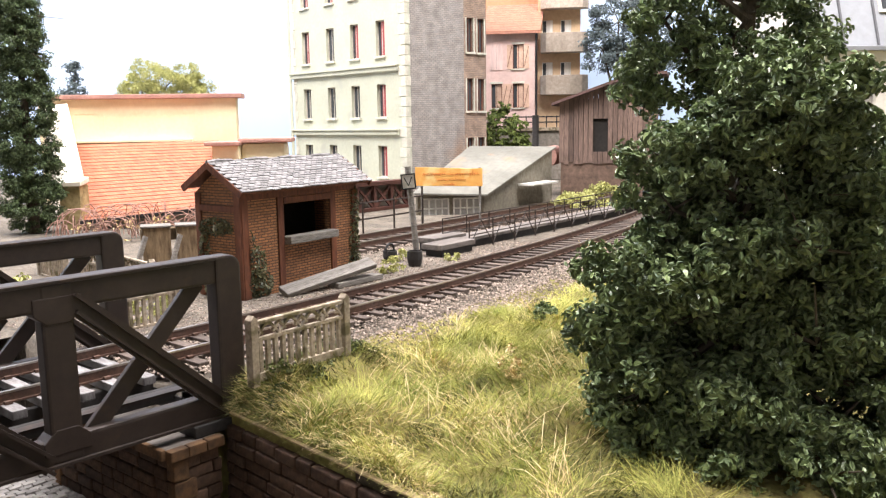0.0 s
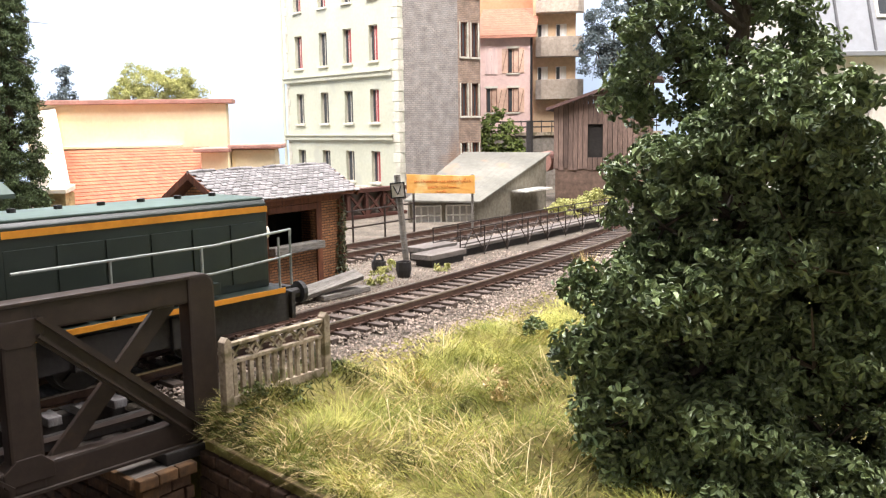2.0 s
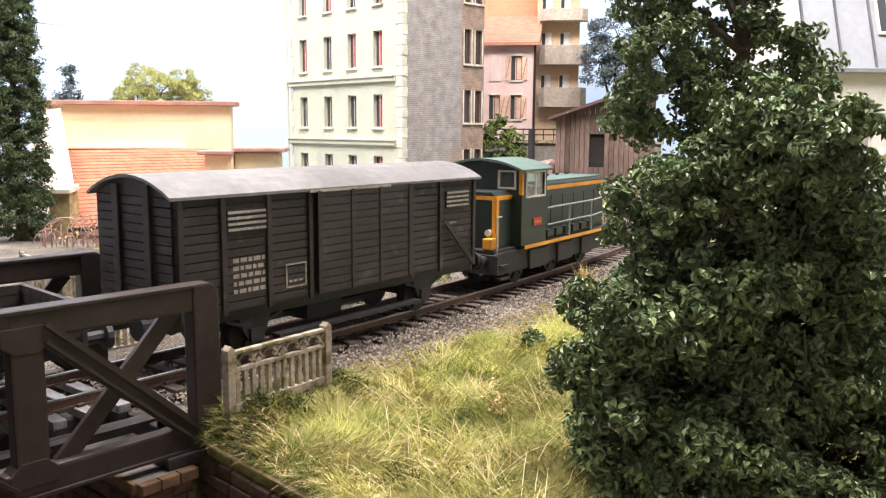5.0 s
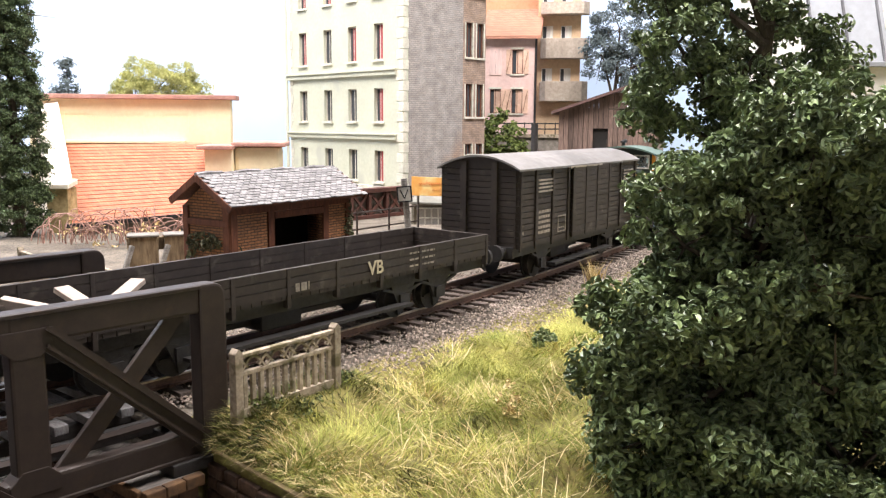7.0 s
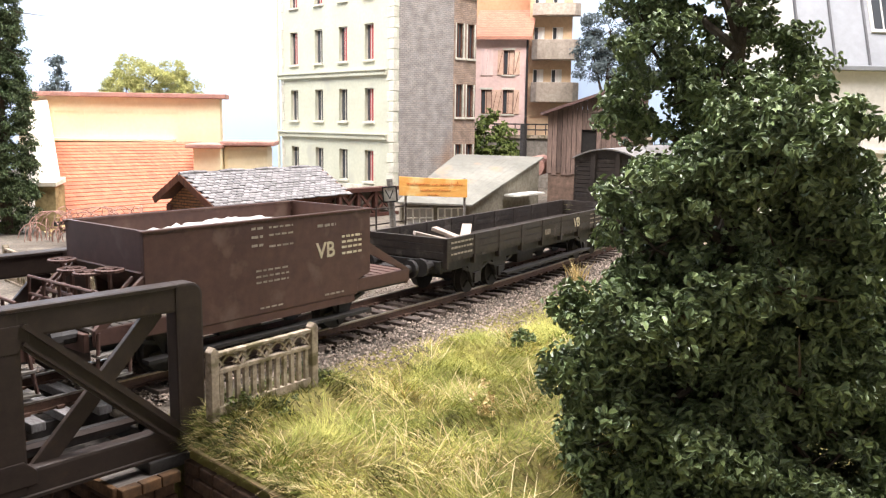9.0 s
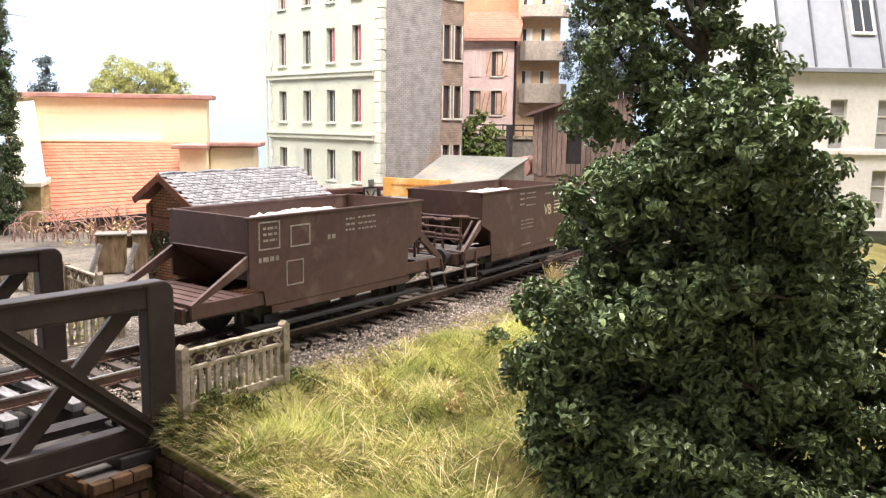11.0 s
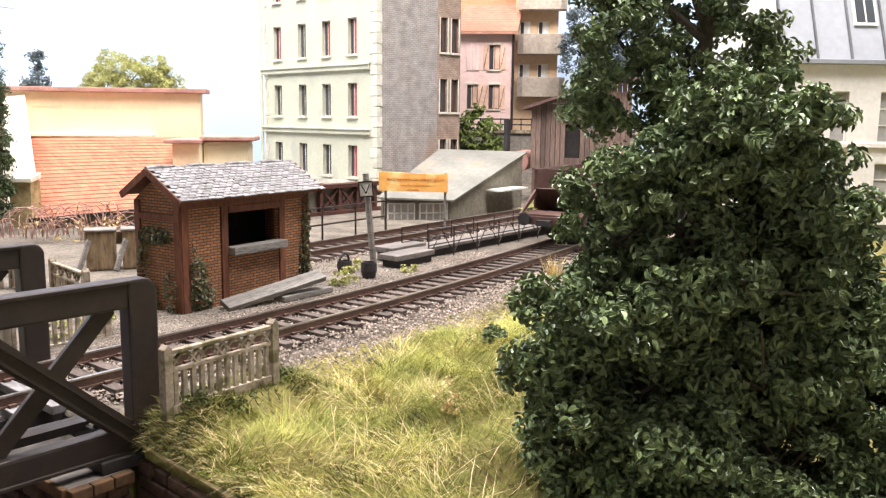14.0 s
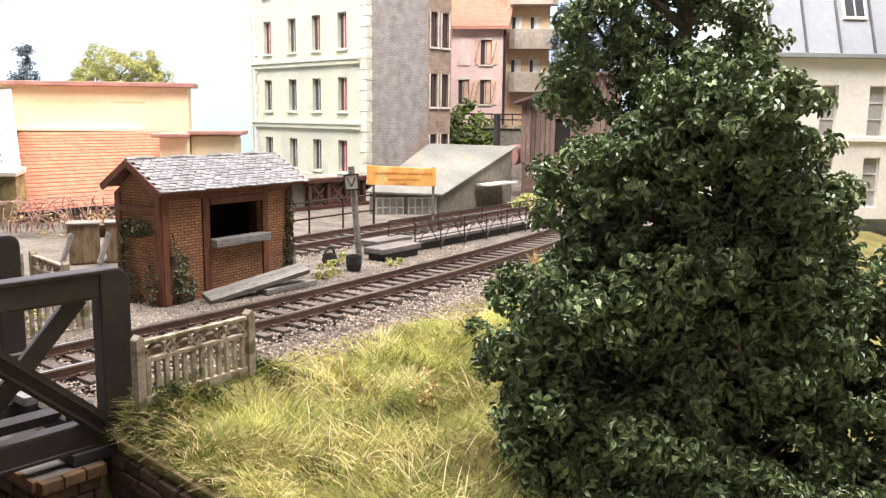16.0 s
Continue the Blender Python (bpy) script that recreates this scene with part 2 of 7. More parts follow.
M_STRAW = leaf_mat("straw", (0.75, 0.62, 0.35), (0.5, 0.36, 0.15), 0.7, 0.2)
M_LOCO = mat("dark_green_paint", (0.016, 0.025, 0.019), (0.011, 0.018, 0.014), 0.45, 3, 0.05, big=0.15, spec=0.5)
M_LOCOROOF = mat("faded_green_roof", (0.09, 0.13, 0.108), (0.066, 0.098, 0.08), 0.6, 3, 0.1)
M_LOCOLINE = mat("orange_lining", (0.62, 0.27, 0.03), (0.5, 0.2, 0.02), 0.5, 5, 0.05)
M_VAN = mat("brown_black_van_boards", (0.044, 0.035, 0.029), (0.026, 0.02, 0.017), 0.6, 6, 0.3, big=0.2, cover=((0.085, 0.072, 0.06), 0.12, 2))
M_VANROOF = mat("grey_van_roof", (0.19, 0.18, 0.17), (0.14, 0.13, 0.12), 0.7, 3, 0.15)
M_HOPPER = mat("red_brown_hopper_paint", (0.092, 0.049, 0.038), (0.066, 0.035, 0.028), 0.55, 4, 0.1, big=0.15, cover=((0.12, 0.078, 0.06), 0.12, 1.2))
M_CHALK = mat("white_lettering", (0.36, 0.32, 0.26), (0.2, 0.17, 0.14), 0.8, 12, 0)
M_LOAD = mat("pale_stone_load", (0.66, 0.62, 0.56), (0.42, 0.39, 0.35), 0.95, 9, 0.9, relief=0.1)
M_GALLERY = mat("dark_red_gallery_timber", (0.1, 0.04, 0.028), (0.05, 0.022, 0.016), 0.8, 8, 0.4)
M_LETTER = mat("cream_wagon_capitals", (0.62, 0.55, 0.38), (0.4, 0.34, 0.24), 0.8, 12, 0)
M_BLIND = mat("grey_blind", (0.34, 0.33, 0.31), (0.27, 0.26, 0.24), 0.8, 4, 0.05)
M_SEAM = mat("dark_lead_seam", (0.12, 0.12, 0.125), (0.08, 0.08, 0.085), 0.6, 6, 0.1)
M_GABLE = brick_mat("ochre_stone_courses", (0.46, 0.37, 0.27), (0.38, 0.3, 0.21), (0.3, 0.24, 0.18), 1.1, 0.42, 0.03, big=0.15, vary=0.4)
M_PALETILE = brick_mat("salmon_roof_tile", (0.52, 0.26, 0.18), (0.44, 0.21, 0.14), (0.36, 0.17, 0.11), 0.3, 0.3, 0.02, big=0.1, vary=0.5)
M_PEACH = mat("peach_shutter_paint", (0.66, 0.46, 0.34), (0.52, 0.34, 0.25), 0.8, 5, 0.15)
M_NET = mat("white_net_curtain", (0.75, 0.73, 0.68), (0.6, 0.58, 0.53), 0.9, 6, 0.1, stretch=(4, 4, 0.3))
M_LOADWOOD = mat("pale_sawn_timber", (0.42, 0.35, 0.29), (0.28, 0.23, 0.19), 0.8, 6, 0.2)


# ---- builders ----
def at(x, y, z, rz=0.0, rx=0.0, ry=0.0):
    return pose(x * U, y * U, z * U, rx, ry, rz)


TH0, RAD = radians(57.25), 160.0
CX, CY = -RAD * math.sin(TH0), 29.0 + RAD * math.cos(TH0)


def tr(s, off=0.0):
    """A place beside the running line: s along it, off to the viewer's side."""
    a = TH0 + s / RAD
    return CX + (RAD + off) * math.sin(a), CY - (RAD + off) * math.cos(a)


def heading(s):
    return math.degrees(TH0 + s / RAD)


def on_line(s, off=0.0, z=0.0, turn=0.0):
    """A pose there: x along the line, y away from the viewer."""
    x, y = tr(s, off)
    return at(x, y, z, heading(s) + turn)


def box(bm, x0, x1, y0, y1, z0, z1):
    v = [bm.verts.new((x, y, z)) for z in (z0, z1) for y in (y0, y1) for x in (x0, x1)]
    for f in ((0, 2, 3, 1), (4, 5, 7, 6), (0, 1, 5, 4), (2, 6, 7, 3), (0, 4, 6, 2), (1, 3, 7, 5)):
        bm.faces.new([v[i] for i in f])
    return v


def beam(bm, p, q, w, h, up=(0, 0, 1)):
    """A bar of section w x h from p to q."""
    p, q = Vector(p), Vector(q)
    d = (q - p).normalized()
    side = d.cross(Vector(up))
    side = side.normalized() if side.length > 1e-6 else Vector((1, 0, 0))
    top = side.cross(d).normalized()
    v = [bm.verts.new(c + side * a * w / 2 + top * b * h / 2) for c in (p, q) for a, b in ((-1, -1), (1, -1), (1, 1), (-1, 1))]
    for f in ((3, 2, 1, 0), (4, 5, 6, 7), (0, 1, 5, 4), (1, 2, 6, 5), (2, 3, 7, 6), (3, 0, 4, 7)):
        bm.faces.new([v[i] for i in f])


def rod(bm, p, q, r, n=8, r2=None):
    p, q = Vector(p), Vector(q)
    m = (q - p).to_track_quat("Z", "Y").to_matrix()
    r2 = r if r2 is None else r2
    a = [bm.verts.new(p + m @ Vector((r * math.cos(6.2832 * i / n), r * math.sin(6.2832 * i / n), 0))) for i in range(n)]
    b = [bm.verts.new(q + m @ Vector((r2 * math.cos(6.2832 * i / n), r2 * math.sin(6.2832 * i / n), 0))) for i in range(n)]
    for i in range(n):
        bm.faces.new((a[i], a[(i + 1) % n], b[(i + 1) % n], b[i]))
    bm.faces.new(a[::-1]), bm.faces.new(b)


def prism(bm, pts, a0, a1, axis="y"):
    """A flat outline of (u, z) pushed through from a0 to a1 along y (u = x) or x (u = y)."""
    mk = (lambda u, z, a: (u, a, z)) if axis == "y" else ((lambda u, z, a: (a, u, z)) if axis == "x" else (lambda u, z, a: (u, z, a)))
    p = [bm.verts.new(mk(u, z, a0)) for u, z in pts]
    q = [bm.verts.new(mk(u, z, a1)) for u, z in pts]
    n = len(pts)
    bm.faces.new(p[::-1]), bm.faces.new(q)
    for i in range(n):
        bm.faces.new((p[i], p[(i + 1) % n], q[(i + 1) % n], q[i]))


def part(name, bm, material, parent=None, label="", bev=0.0, m=None, smooth=False):
    """Links a bmesh (in centimetres) as one mesh object."""
    bmesh.ops.recalc_face_normals(bm, faces=bm.faces)
    if bev:
        bmesh.ops.bevel(bm, geom=[e for e in bm.edges if len(e.link_faces) == 2 and e.calc_face_angle(0) > 0.5], offset=bev, segments=2, profile=0.6, affect="EDGES")
    bmesh.ops.scale(bm, vec=(U, U, U), verts=bm.verts)
    me = bpy.data.meshes.new(name)
    bm.to_mesh(me)
    bm.free()
    me.materials.append(material)
    if smooth:
        me.shade_smooth()
    ob = new(name, me)
    if m is not None:
        ob.matrix_basis = m
    if parent is not None:
        ob.parent = parent
    return tagged(ob, label)


def boxes(name, dims, material, parent=None, label="", bev=0.0, m=None):
    bm = bmesh.new()
    for d in dims if isinstance(dims[0], (tuple, list)) else [dims]:
        box(bm, *d)
    return part(name, bm, material, parent, label, bev, m)


def beams(name, bars, w, h, material, parent=None, label="", bev=0.0, up=(0, 0, 1)):
    bm = bmesh.new()
    for p, q in bars:
        beam(bm, p, q, w, h, up)
    return part(name, bm, material, parent, label, bev)


def rods(name, bars, r, material, parent=None, label="", n=7):
    bm = bmesh.new()
    for p, q in bars:
        rod(bm, p, q, r, n)
    return part(name, bm, material, parent, label, smooth=False)


def shared(name, mesh, parent, m, label=""):
    """One more piece on a mesh that its like already use."""
    ob = new(name, mesh)
    ob.matrix_basis = m
    ob.parent = parent
    return tagged(ob, label)


def mesh_np(name, verts, faces, material):
    me = bpy.data.meshes.new(name)
    me.from_pydata((np.asarray(verts) * U).tolist(), [], np.asarray(faces).tolist())
    me.materials.append(material)
    return me


def thing(name, label, category, m, group="", kind=""):
    ob = new(name)
    ob.empty_display_size = 0.01
    ob.matrix_basis = m
    return tagged(ob, label, category, group, kind)


def pieced_wall(bm, x0, x1, z0, z1, y0, y1, holes):
    """A wall along x from y0 (front) to y1 with openings (x0, x1, z0, z1) right through it."""
    xs = sorted({x0, x1, *[h[0] for h in holes], *[h[1] for h in holes]})
    zs = sorted({z0, z1, *[h[2] for h in holes], *[h[3] for h in holes]})
    for a, b in zip(xs, xs[1:]):
        run = None
        for c, d in zip(zs, zs[1:]):
            solid = not any(h[0] <= (a + b) / 2 <= h[1] and h[2] <= (c + d) / 2 <= h[3] for h in holes)
            if solid:
                run = (run[0], d) if run else (c, d)
            if run and (not solid or d == zs[-1]):
                box(bm, a, b, y0, y1, *run)
                run = None


def leaves_np(points, normals, length, width, rng, spread=0.9, curl=0.25):
    """Small oval leaves, six corners each, scattered about the given normals."""
    n = len(points)
    d = normals + rng.normal(0, spread, (n, 3))
    d /= np.linalg.norm(d, axis=1)[:, None]
    a = np.cross(d, rng.normal(0, 1, (n, 3)))
    a /= np.linalg.norm(a, axis=1)[:, None] + 1e-9
    b = np.cross(d, a)
    ln = (length * rng.uniform(0.65, 1.3, n))[:, None]
    wd = (width * rng.uniform(0.7, 1.25, n))[:, None]
    p = points
    v = np.stack([p - a * ln / 2, p - a * ln * 0.12 + b * wd / 2 + d * wd * curl, p + a * ln * 0.26 + b * wd * 0.4 + d * wd * curl, p + a * ln / 2,
                  p + a * ln * 0.26 - b * wd * 0.4 + d * wd * curl, p - a * ln * 0.12 - b * wd / 2 + d * wd * curl], 1).reshape(-1, 3)
    k = np.arange(n)[:, None] * 6
    f = np.concatenate([k + np.array([0, 1, 2, 3]), k + np.array([0, 3, 4, 5])])
    return v, f


def blades_np(points, heights, width, rng, lean=0.7, bend=0.4, swirl=False, way=None):
    """Grass blades: two joined triangles, bent over; way: the direction to which most lean."""
    n = len(points)
    az = rng.uniform(0, 6.2832, n) if way is None else way + rng.normal(0, 0.7, n)
    if swirl:
        az = np.array([9.0 * noise.noise((p[0] * 0.45, p[1] * 0.45, 5.0)) for p in points]) + rng.normal(0, 1.0, n)
    ln = rng.uniform(0.25 * lean if swirl else 0.1, lean, n)
    d = np.stack([np.cos(az) * ln, np.sin(az) * ln, np.ones(n)], 1)
    d /= np.linalg.norm(d, axis=1)[:, None]
    h = heights[:, None]
    mid = points + d * h * 0.55
    tip = mid + (d + np.stack([np.cos(az), np.sin(az), -np.ones(n) * 0.6], 1) * (bend * rng.uniform(0.2, 1.4, n))[:, None]) * h * 0.5
    sd = rng.uniform(0, 6.2832, n)
    w = np.stack([np.cos(sd), np.sin(sd), np.zeros(n)], 1) * width
    v = np.stack([points - w, points + w, mid + w * 0.8, mid - w * 0.8, tip], 1).reshape(-1, 3)
    k = np.arange(n)[:, None] * 5
    quads = (k + np.array([0, 1, 2, 3])).tolist()
    tris = (k + np.array([3, 2, 4])).tolist()
    return v, quads + tris


def mesh_mixed(name, verts, faces, material):
    me = bpy.data.meshes.new(name)
    me.from_pydata((np.asarray(verts) * U).tolist(), [], faces)
    me.materials.append(material)
    return me


# ---- the room and the board behind the layout ----
bm = bmesh.new()
N = 36
prev = None
for i in range(N + 1):
    a = radians(-8 + 196 * i / N)
    col = [bm.verts.new((8 + 105 * math.cos(a), 18 + 92 * math.sin(a), z)) for z in (-12, 58)]
    col += [bm.verts.new((8 + 106 * math.cos(a), 18 + 93 * math.sin(a), z)) for z in (58, -12)]
    if prev:
        for j in range(4):
            bm.faces.new((prev[j], col[j], col[(j + 1) % 4], prev[(j + 1) % 4]))
    prev = col
tagged(part("backdrop", bm, M_SKY, smooth=False), "curved backdrop board painted as pale blue sky", "backdrop", kind="structure")
for nm, d in (("wall_north", (-120, 130, 122, 126, -60, 176)), ("wall_south", (-120, 130, -106, -102, -60, 176)), ("wall_east", (130, 134, -106, 126, -60, 176)), ("wall_west", (-124, -120, -106, 126, -60, 176))):
    tagged(boxes(nm, d, M_ROOM), "plain pale room wall", "wall", kind="structure")
tagged(boxes("ceiling", (-124, 134, -106, 126, 176, 180), M_ROOM), "plain white room ceiling", "ceiling", kind="structure")
tagged(boxes("floor", (-124, 134, -106, 126, -64, -60), M_ROOM), "plain room floor", "floor", kind="structure")

# ---- terrain ----
S_END = -13.55  # where the yard ends at the bridge
S_EMB = -13.2  # where the grass bank ends above the wing wall


def soil(s, off):
    """Height of the ground beside the line."""
    if off > 2.2:
        k = off - 2.2
        if k > 14:
            return -1.8 + 0.2 * noise.noise((s * 0.2, off * 0.2, 3.0))
        lip = min(1.0, max(0.0, (s - S_EMB) / 0.4))
        return -0.5 - 0.22 * math.exp(-max(0.0, s - S_EMB) / 0.45) + lip * 0.42 * math.exp(-((s + 11.6) / 2.6) ** 2 - ((off - 4.0) / 1.3) ** 2) - 0.035 * k - 0.004 * k * k + (0.3 * noise.noise((s * 0.3, off * 0.3, 3.0)) + 0.3 * noise.noise((s * 0.75, off * 0.75, 8.0))) * min(1, k / 2) * min(1.0, 0.2 + max(0.0, s - S_EMB))
    if off > -2.0:
        return -0.52 + 0.03 * noise.noise((s, off, 0.0))
    return -0.42 + 0.05 * noise.noise((s * 0.6, off * 0.6, 7.0)) 


def terrain(name, s_list, o_list, material, label):
    bm = bmesh.new()
    rows = []
    for s in s_list:
        row = []
        for o in o_list:
            x, y = tr(s, o)
            row.append(bm.verts.new((x, y, soil(s, o))))
        rows.append(row)
    for r0, r1 in zip(rows, rows[1:]):
        for j in range(len(r0) - 1):
            bm.faces.new((r0[j], r1[j], r1[j + 1], r0[j + 1]))
    for row in (rows[0], rows[-1]):  # a skirt down to the baseboard
        low = [bm.verts.new((v.co.x, v.co.y, -6)) for v in row]
        for j in range(len(row) - 1):
            bm.faces.new((row[j], row[j + 1], low[j + 1], low[j]))
    return tagged(part(name, bm, material, smooth=True), label, "ground", kind="structure")


def steps(a, b, d):
    n = max(1, int(round((b - a) / d)))
    return [a + (b - a) * i / n for i in range(n + 1)]


terrain("ground", steps(S_END, 30, 0.5) + steps(32, 90, 2), steps(-75, -16, 2) + steps(-15.5, 2.2, 0.6), M_GROUND, "grey-brown gravel and earth of the railway yard")
terrain("embankment", steps(S_EMB, 30, 0.4) + steps(32, 70, 2), steps(2.2, 16, 0.4) + steps(17, 50, 3), M_TURF, "earth bank under dry grass beside the track")
terrain("yard", steps(-60, S_END, 1.2), steps(-75, -16, 2) + steps(-15.5, -5.2, 0.6), M_GROUND, "earthy yard beyond the bridge")
tagged(boxes("baseboard", (-110, 118, -14, 112, -8, -6.02), M_ROOM), "wooden board that carries the layout", "baseboard", kind="structure")

# ---- track ----
def rail_mesh(bm, a, b, off, w, z0, z1, step=1.0):
    ring = None
    for s in steps(a, b, step):
        pts = [(*tr(s, off - w / 2), z0), (*tr(s, off + w / 2), z0), (*tr(s, off + w / 2), z1), (*tr(s, off - w / 2), z1)]
        cur = [bm.verts.new(p) for p in pts]
        if ring:
            for j in range(4):
                bm.faces.new((ring[j], cur[j], cur[(j + 1) % 4], ring[(j + 1) % 4]))
        else:
            bm.faces.new(cur[::-1])
        ring = cur
    bm.faces.new(ring)


track = thing("railway_track", "rusty steel rails on weathered dark sleepers in ballast", "railway track", at(0, 0, 0))
for off in (-0.86, 0.86):
    bm = bmesh.new()
    rail_mesh(bm, -75, 60, off, 0.05, -0.2, -0.04)
    rail_mesh(bm, -75, 60, off, 0.16, -0.235, -0.2)
    rail = part("rail", bm, M_RAIL, track, "rusty brown rail")
    bm = bmesh.new()
    rail_mesh(bm, -75, 60, off, 0.09, -0.04, 0.0)
    part("rail_head", bm, M_RAILTOP, rail, "bare worn steel running surface")
SLEEPER = None
for i in range(-46, 92):
    s = i * 0.66 + 0.06 * noise.noise((i * 3.1, 0, 0))
    if SLEEPER is None:
        o = boxes("sleeper", (-0.14, 0.14, -1.5, 1.5, -0.42, -0.235), M_SLEEPER, track, bev=0.025)
        SLEEPER = o.data
        o.matrix_basis = on_line(s)
    else:
        o = shared("sleeper", SLEEPER, track, on_line(s, 0, 0, 1.5 * noise.noise((i * 1.7, 4, 0))))
        if s < -13.3:  # the bridge carries bleached timbers
            o.material_slots[0].link = "OBJECT"
            o.material_slots[0].material = M_PALESLEEPER
bm = bmesh.new()
for i in range(-46, 92):
    for off in (-0.98, -0.74, 0.74, 0.98):
        m = on_line(i * 0.66 + 0.06 * noise.noise((i * 3.1, 0, 0)), off)
        c = m.translation / U
        a = radians(heading(i * 0.66))
        for k in range(1):
            beam(bm, (c.x - 0.07 * math.cos(a), c.y - 0.07 * math.sin(a), -0.2), (c.x + 0.07 * math.cos(a), c.y + 0.07 * math.sin(a), -0.2), 0.1, 0.06)
tagged(part("rail_fastening", bm, M_RAIL, track, "rusty rail fastenings"), kind="stuff")

REAR_A, REAR_DEG = (-3.1, 39.4), 56.0


def rear(s, off=0.0, z=0.0):
    c, d = math.cos(radians(REAR_DEG)), math.sin(radians(REAR_DEG))
    return REAR_A[0] + c * s + d * off, REAR_A[1] + d * s - c * off, z


rt = thing("railway_track", "second rusty track behind the platform on dark sleepers", "railway track", at(*rear(0), REAR_DEG))
for off in (-0.86, 0.86):
    rail = boxes("rail", [(-9, 50, off - 0.025, off + 0.025, -0.2, -0.04), (-9, 50, off - 0.08, off + 0.08, -0.235, -0.2)], M_RAIL, rt, "rusty brown rail")
    boxes("rail_head", (-9, 50, off - 0.045, off + 0.045, -0.04, 0.0), M_RAILTOP, rail, "bare worn steel running surface")
for i in range(-12, 71):
    shared("sleeper", SLEEPER, rt, at(i * 0.7, 0, 0, 0))

rng = np.random.default_rng(3)


def stones(name, n, sampler, size, material, label, kind="stuff", category="gravel"):
    base = np.array([(1, 0, 0), (-1, 0, 0), (0, 1, 0), (0, -1, 0), (0, 0, 1), (0, 0, -1)], float)
    tri = np.array([(0, 2, 4), (2, 1, 4), (1, 3, 4), (3, 0, 4), (2, 0, 5), (1, 2, 5), (3, 1, 5), (0, 3, 5)])
    pts = sampler(n)
    n = len(pts)
    sc = size * rng.uniform(0.5, 1.25, (n, 1, 1))
    v = base[None] * rng.uniform(0.55, 1.15, (n, 6, 1)) * sc
    ang = rng.uniform(0, 6.28, n)
    c, s = np.cos(ang), np.sin(ang)
    x, y = v[..., 0] * c[:, None] - v[..., 1] * s[:, None], v[..., 0] * s[:, None] + v[..., 1] * c[:, None]
    v = np.stack([x, y, v[..., 2] * 0.8], -1) + pts[:, None]
    f = (np.arange(n)[:, None, None] * 6 + tri[None]).reshape(-1, 3)
    return tagged(new(name, mesh_np(name, v.reshape(-1, 3), f, material)), label, category, kind=kind)


def ballast_at(n):
    out = []
    for _ in range(n):
        s, o = rng.uniform(S_END, 34), rng.uniform(-2.1, 4.3)
        if o > 2.3 and rng.random() < (o - 2.3) / (1.3 + 0.6 * max(0.0, min(1.0, (s + 8) / 12))) or o > 1.9 and s < S_END + 2.5:
            continue
        x, y = tr(s, o)
        e = abs(o)
        z = -0.33 if e < 1.55 else max(-0.62, -0.33 - (e - 1.55) * 0.2)
        out.append((x, y, max(z, soil(s, o) + 0.015) if o > 2.2 else z))
    return np.array(out)


stones("ballast", 60000, ballast_at, 0.05, M_STONE, "grey-brown crushed stone ballast along the track")


def rear_at(n):
    return np.array([rear(rng.uniform(-9, 36), rng.uniform(-1.9, 1.9), -0.36) for _ in range(n)])


stones("ballast", 9000, rear_at, 0.06, M_STONE, "dusty ballast of the second track")



def yard_at(n):
    out = []
    for _ in range(n):
        s, o = rng.uniform(S_END + 0.1, 9), -2.0 - 5.5 * rng.random() ** 1.6
        out.append((*tr(s, o), soil(s, o) + 0.01))
    return np.array(out)


stones("gravel", 11000, yard_at, 0.036, M_STONE, "loose fine gravel strewn over the yard")

# ---- bridge ----
bridge = thing("girder_bridge", "dark brown painted steel lattice girder bridge over a street", "bridge", on_line(-20, 0, 0))
Z0, Z1 = -0.9, 2.42


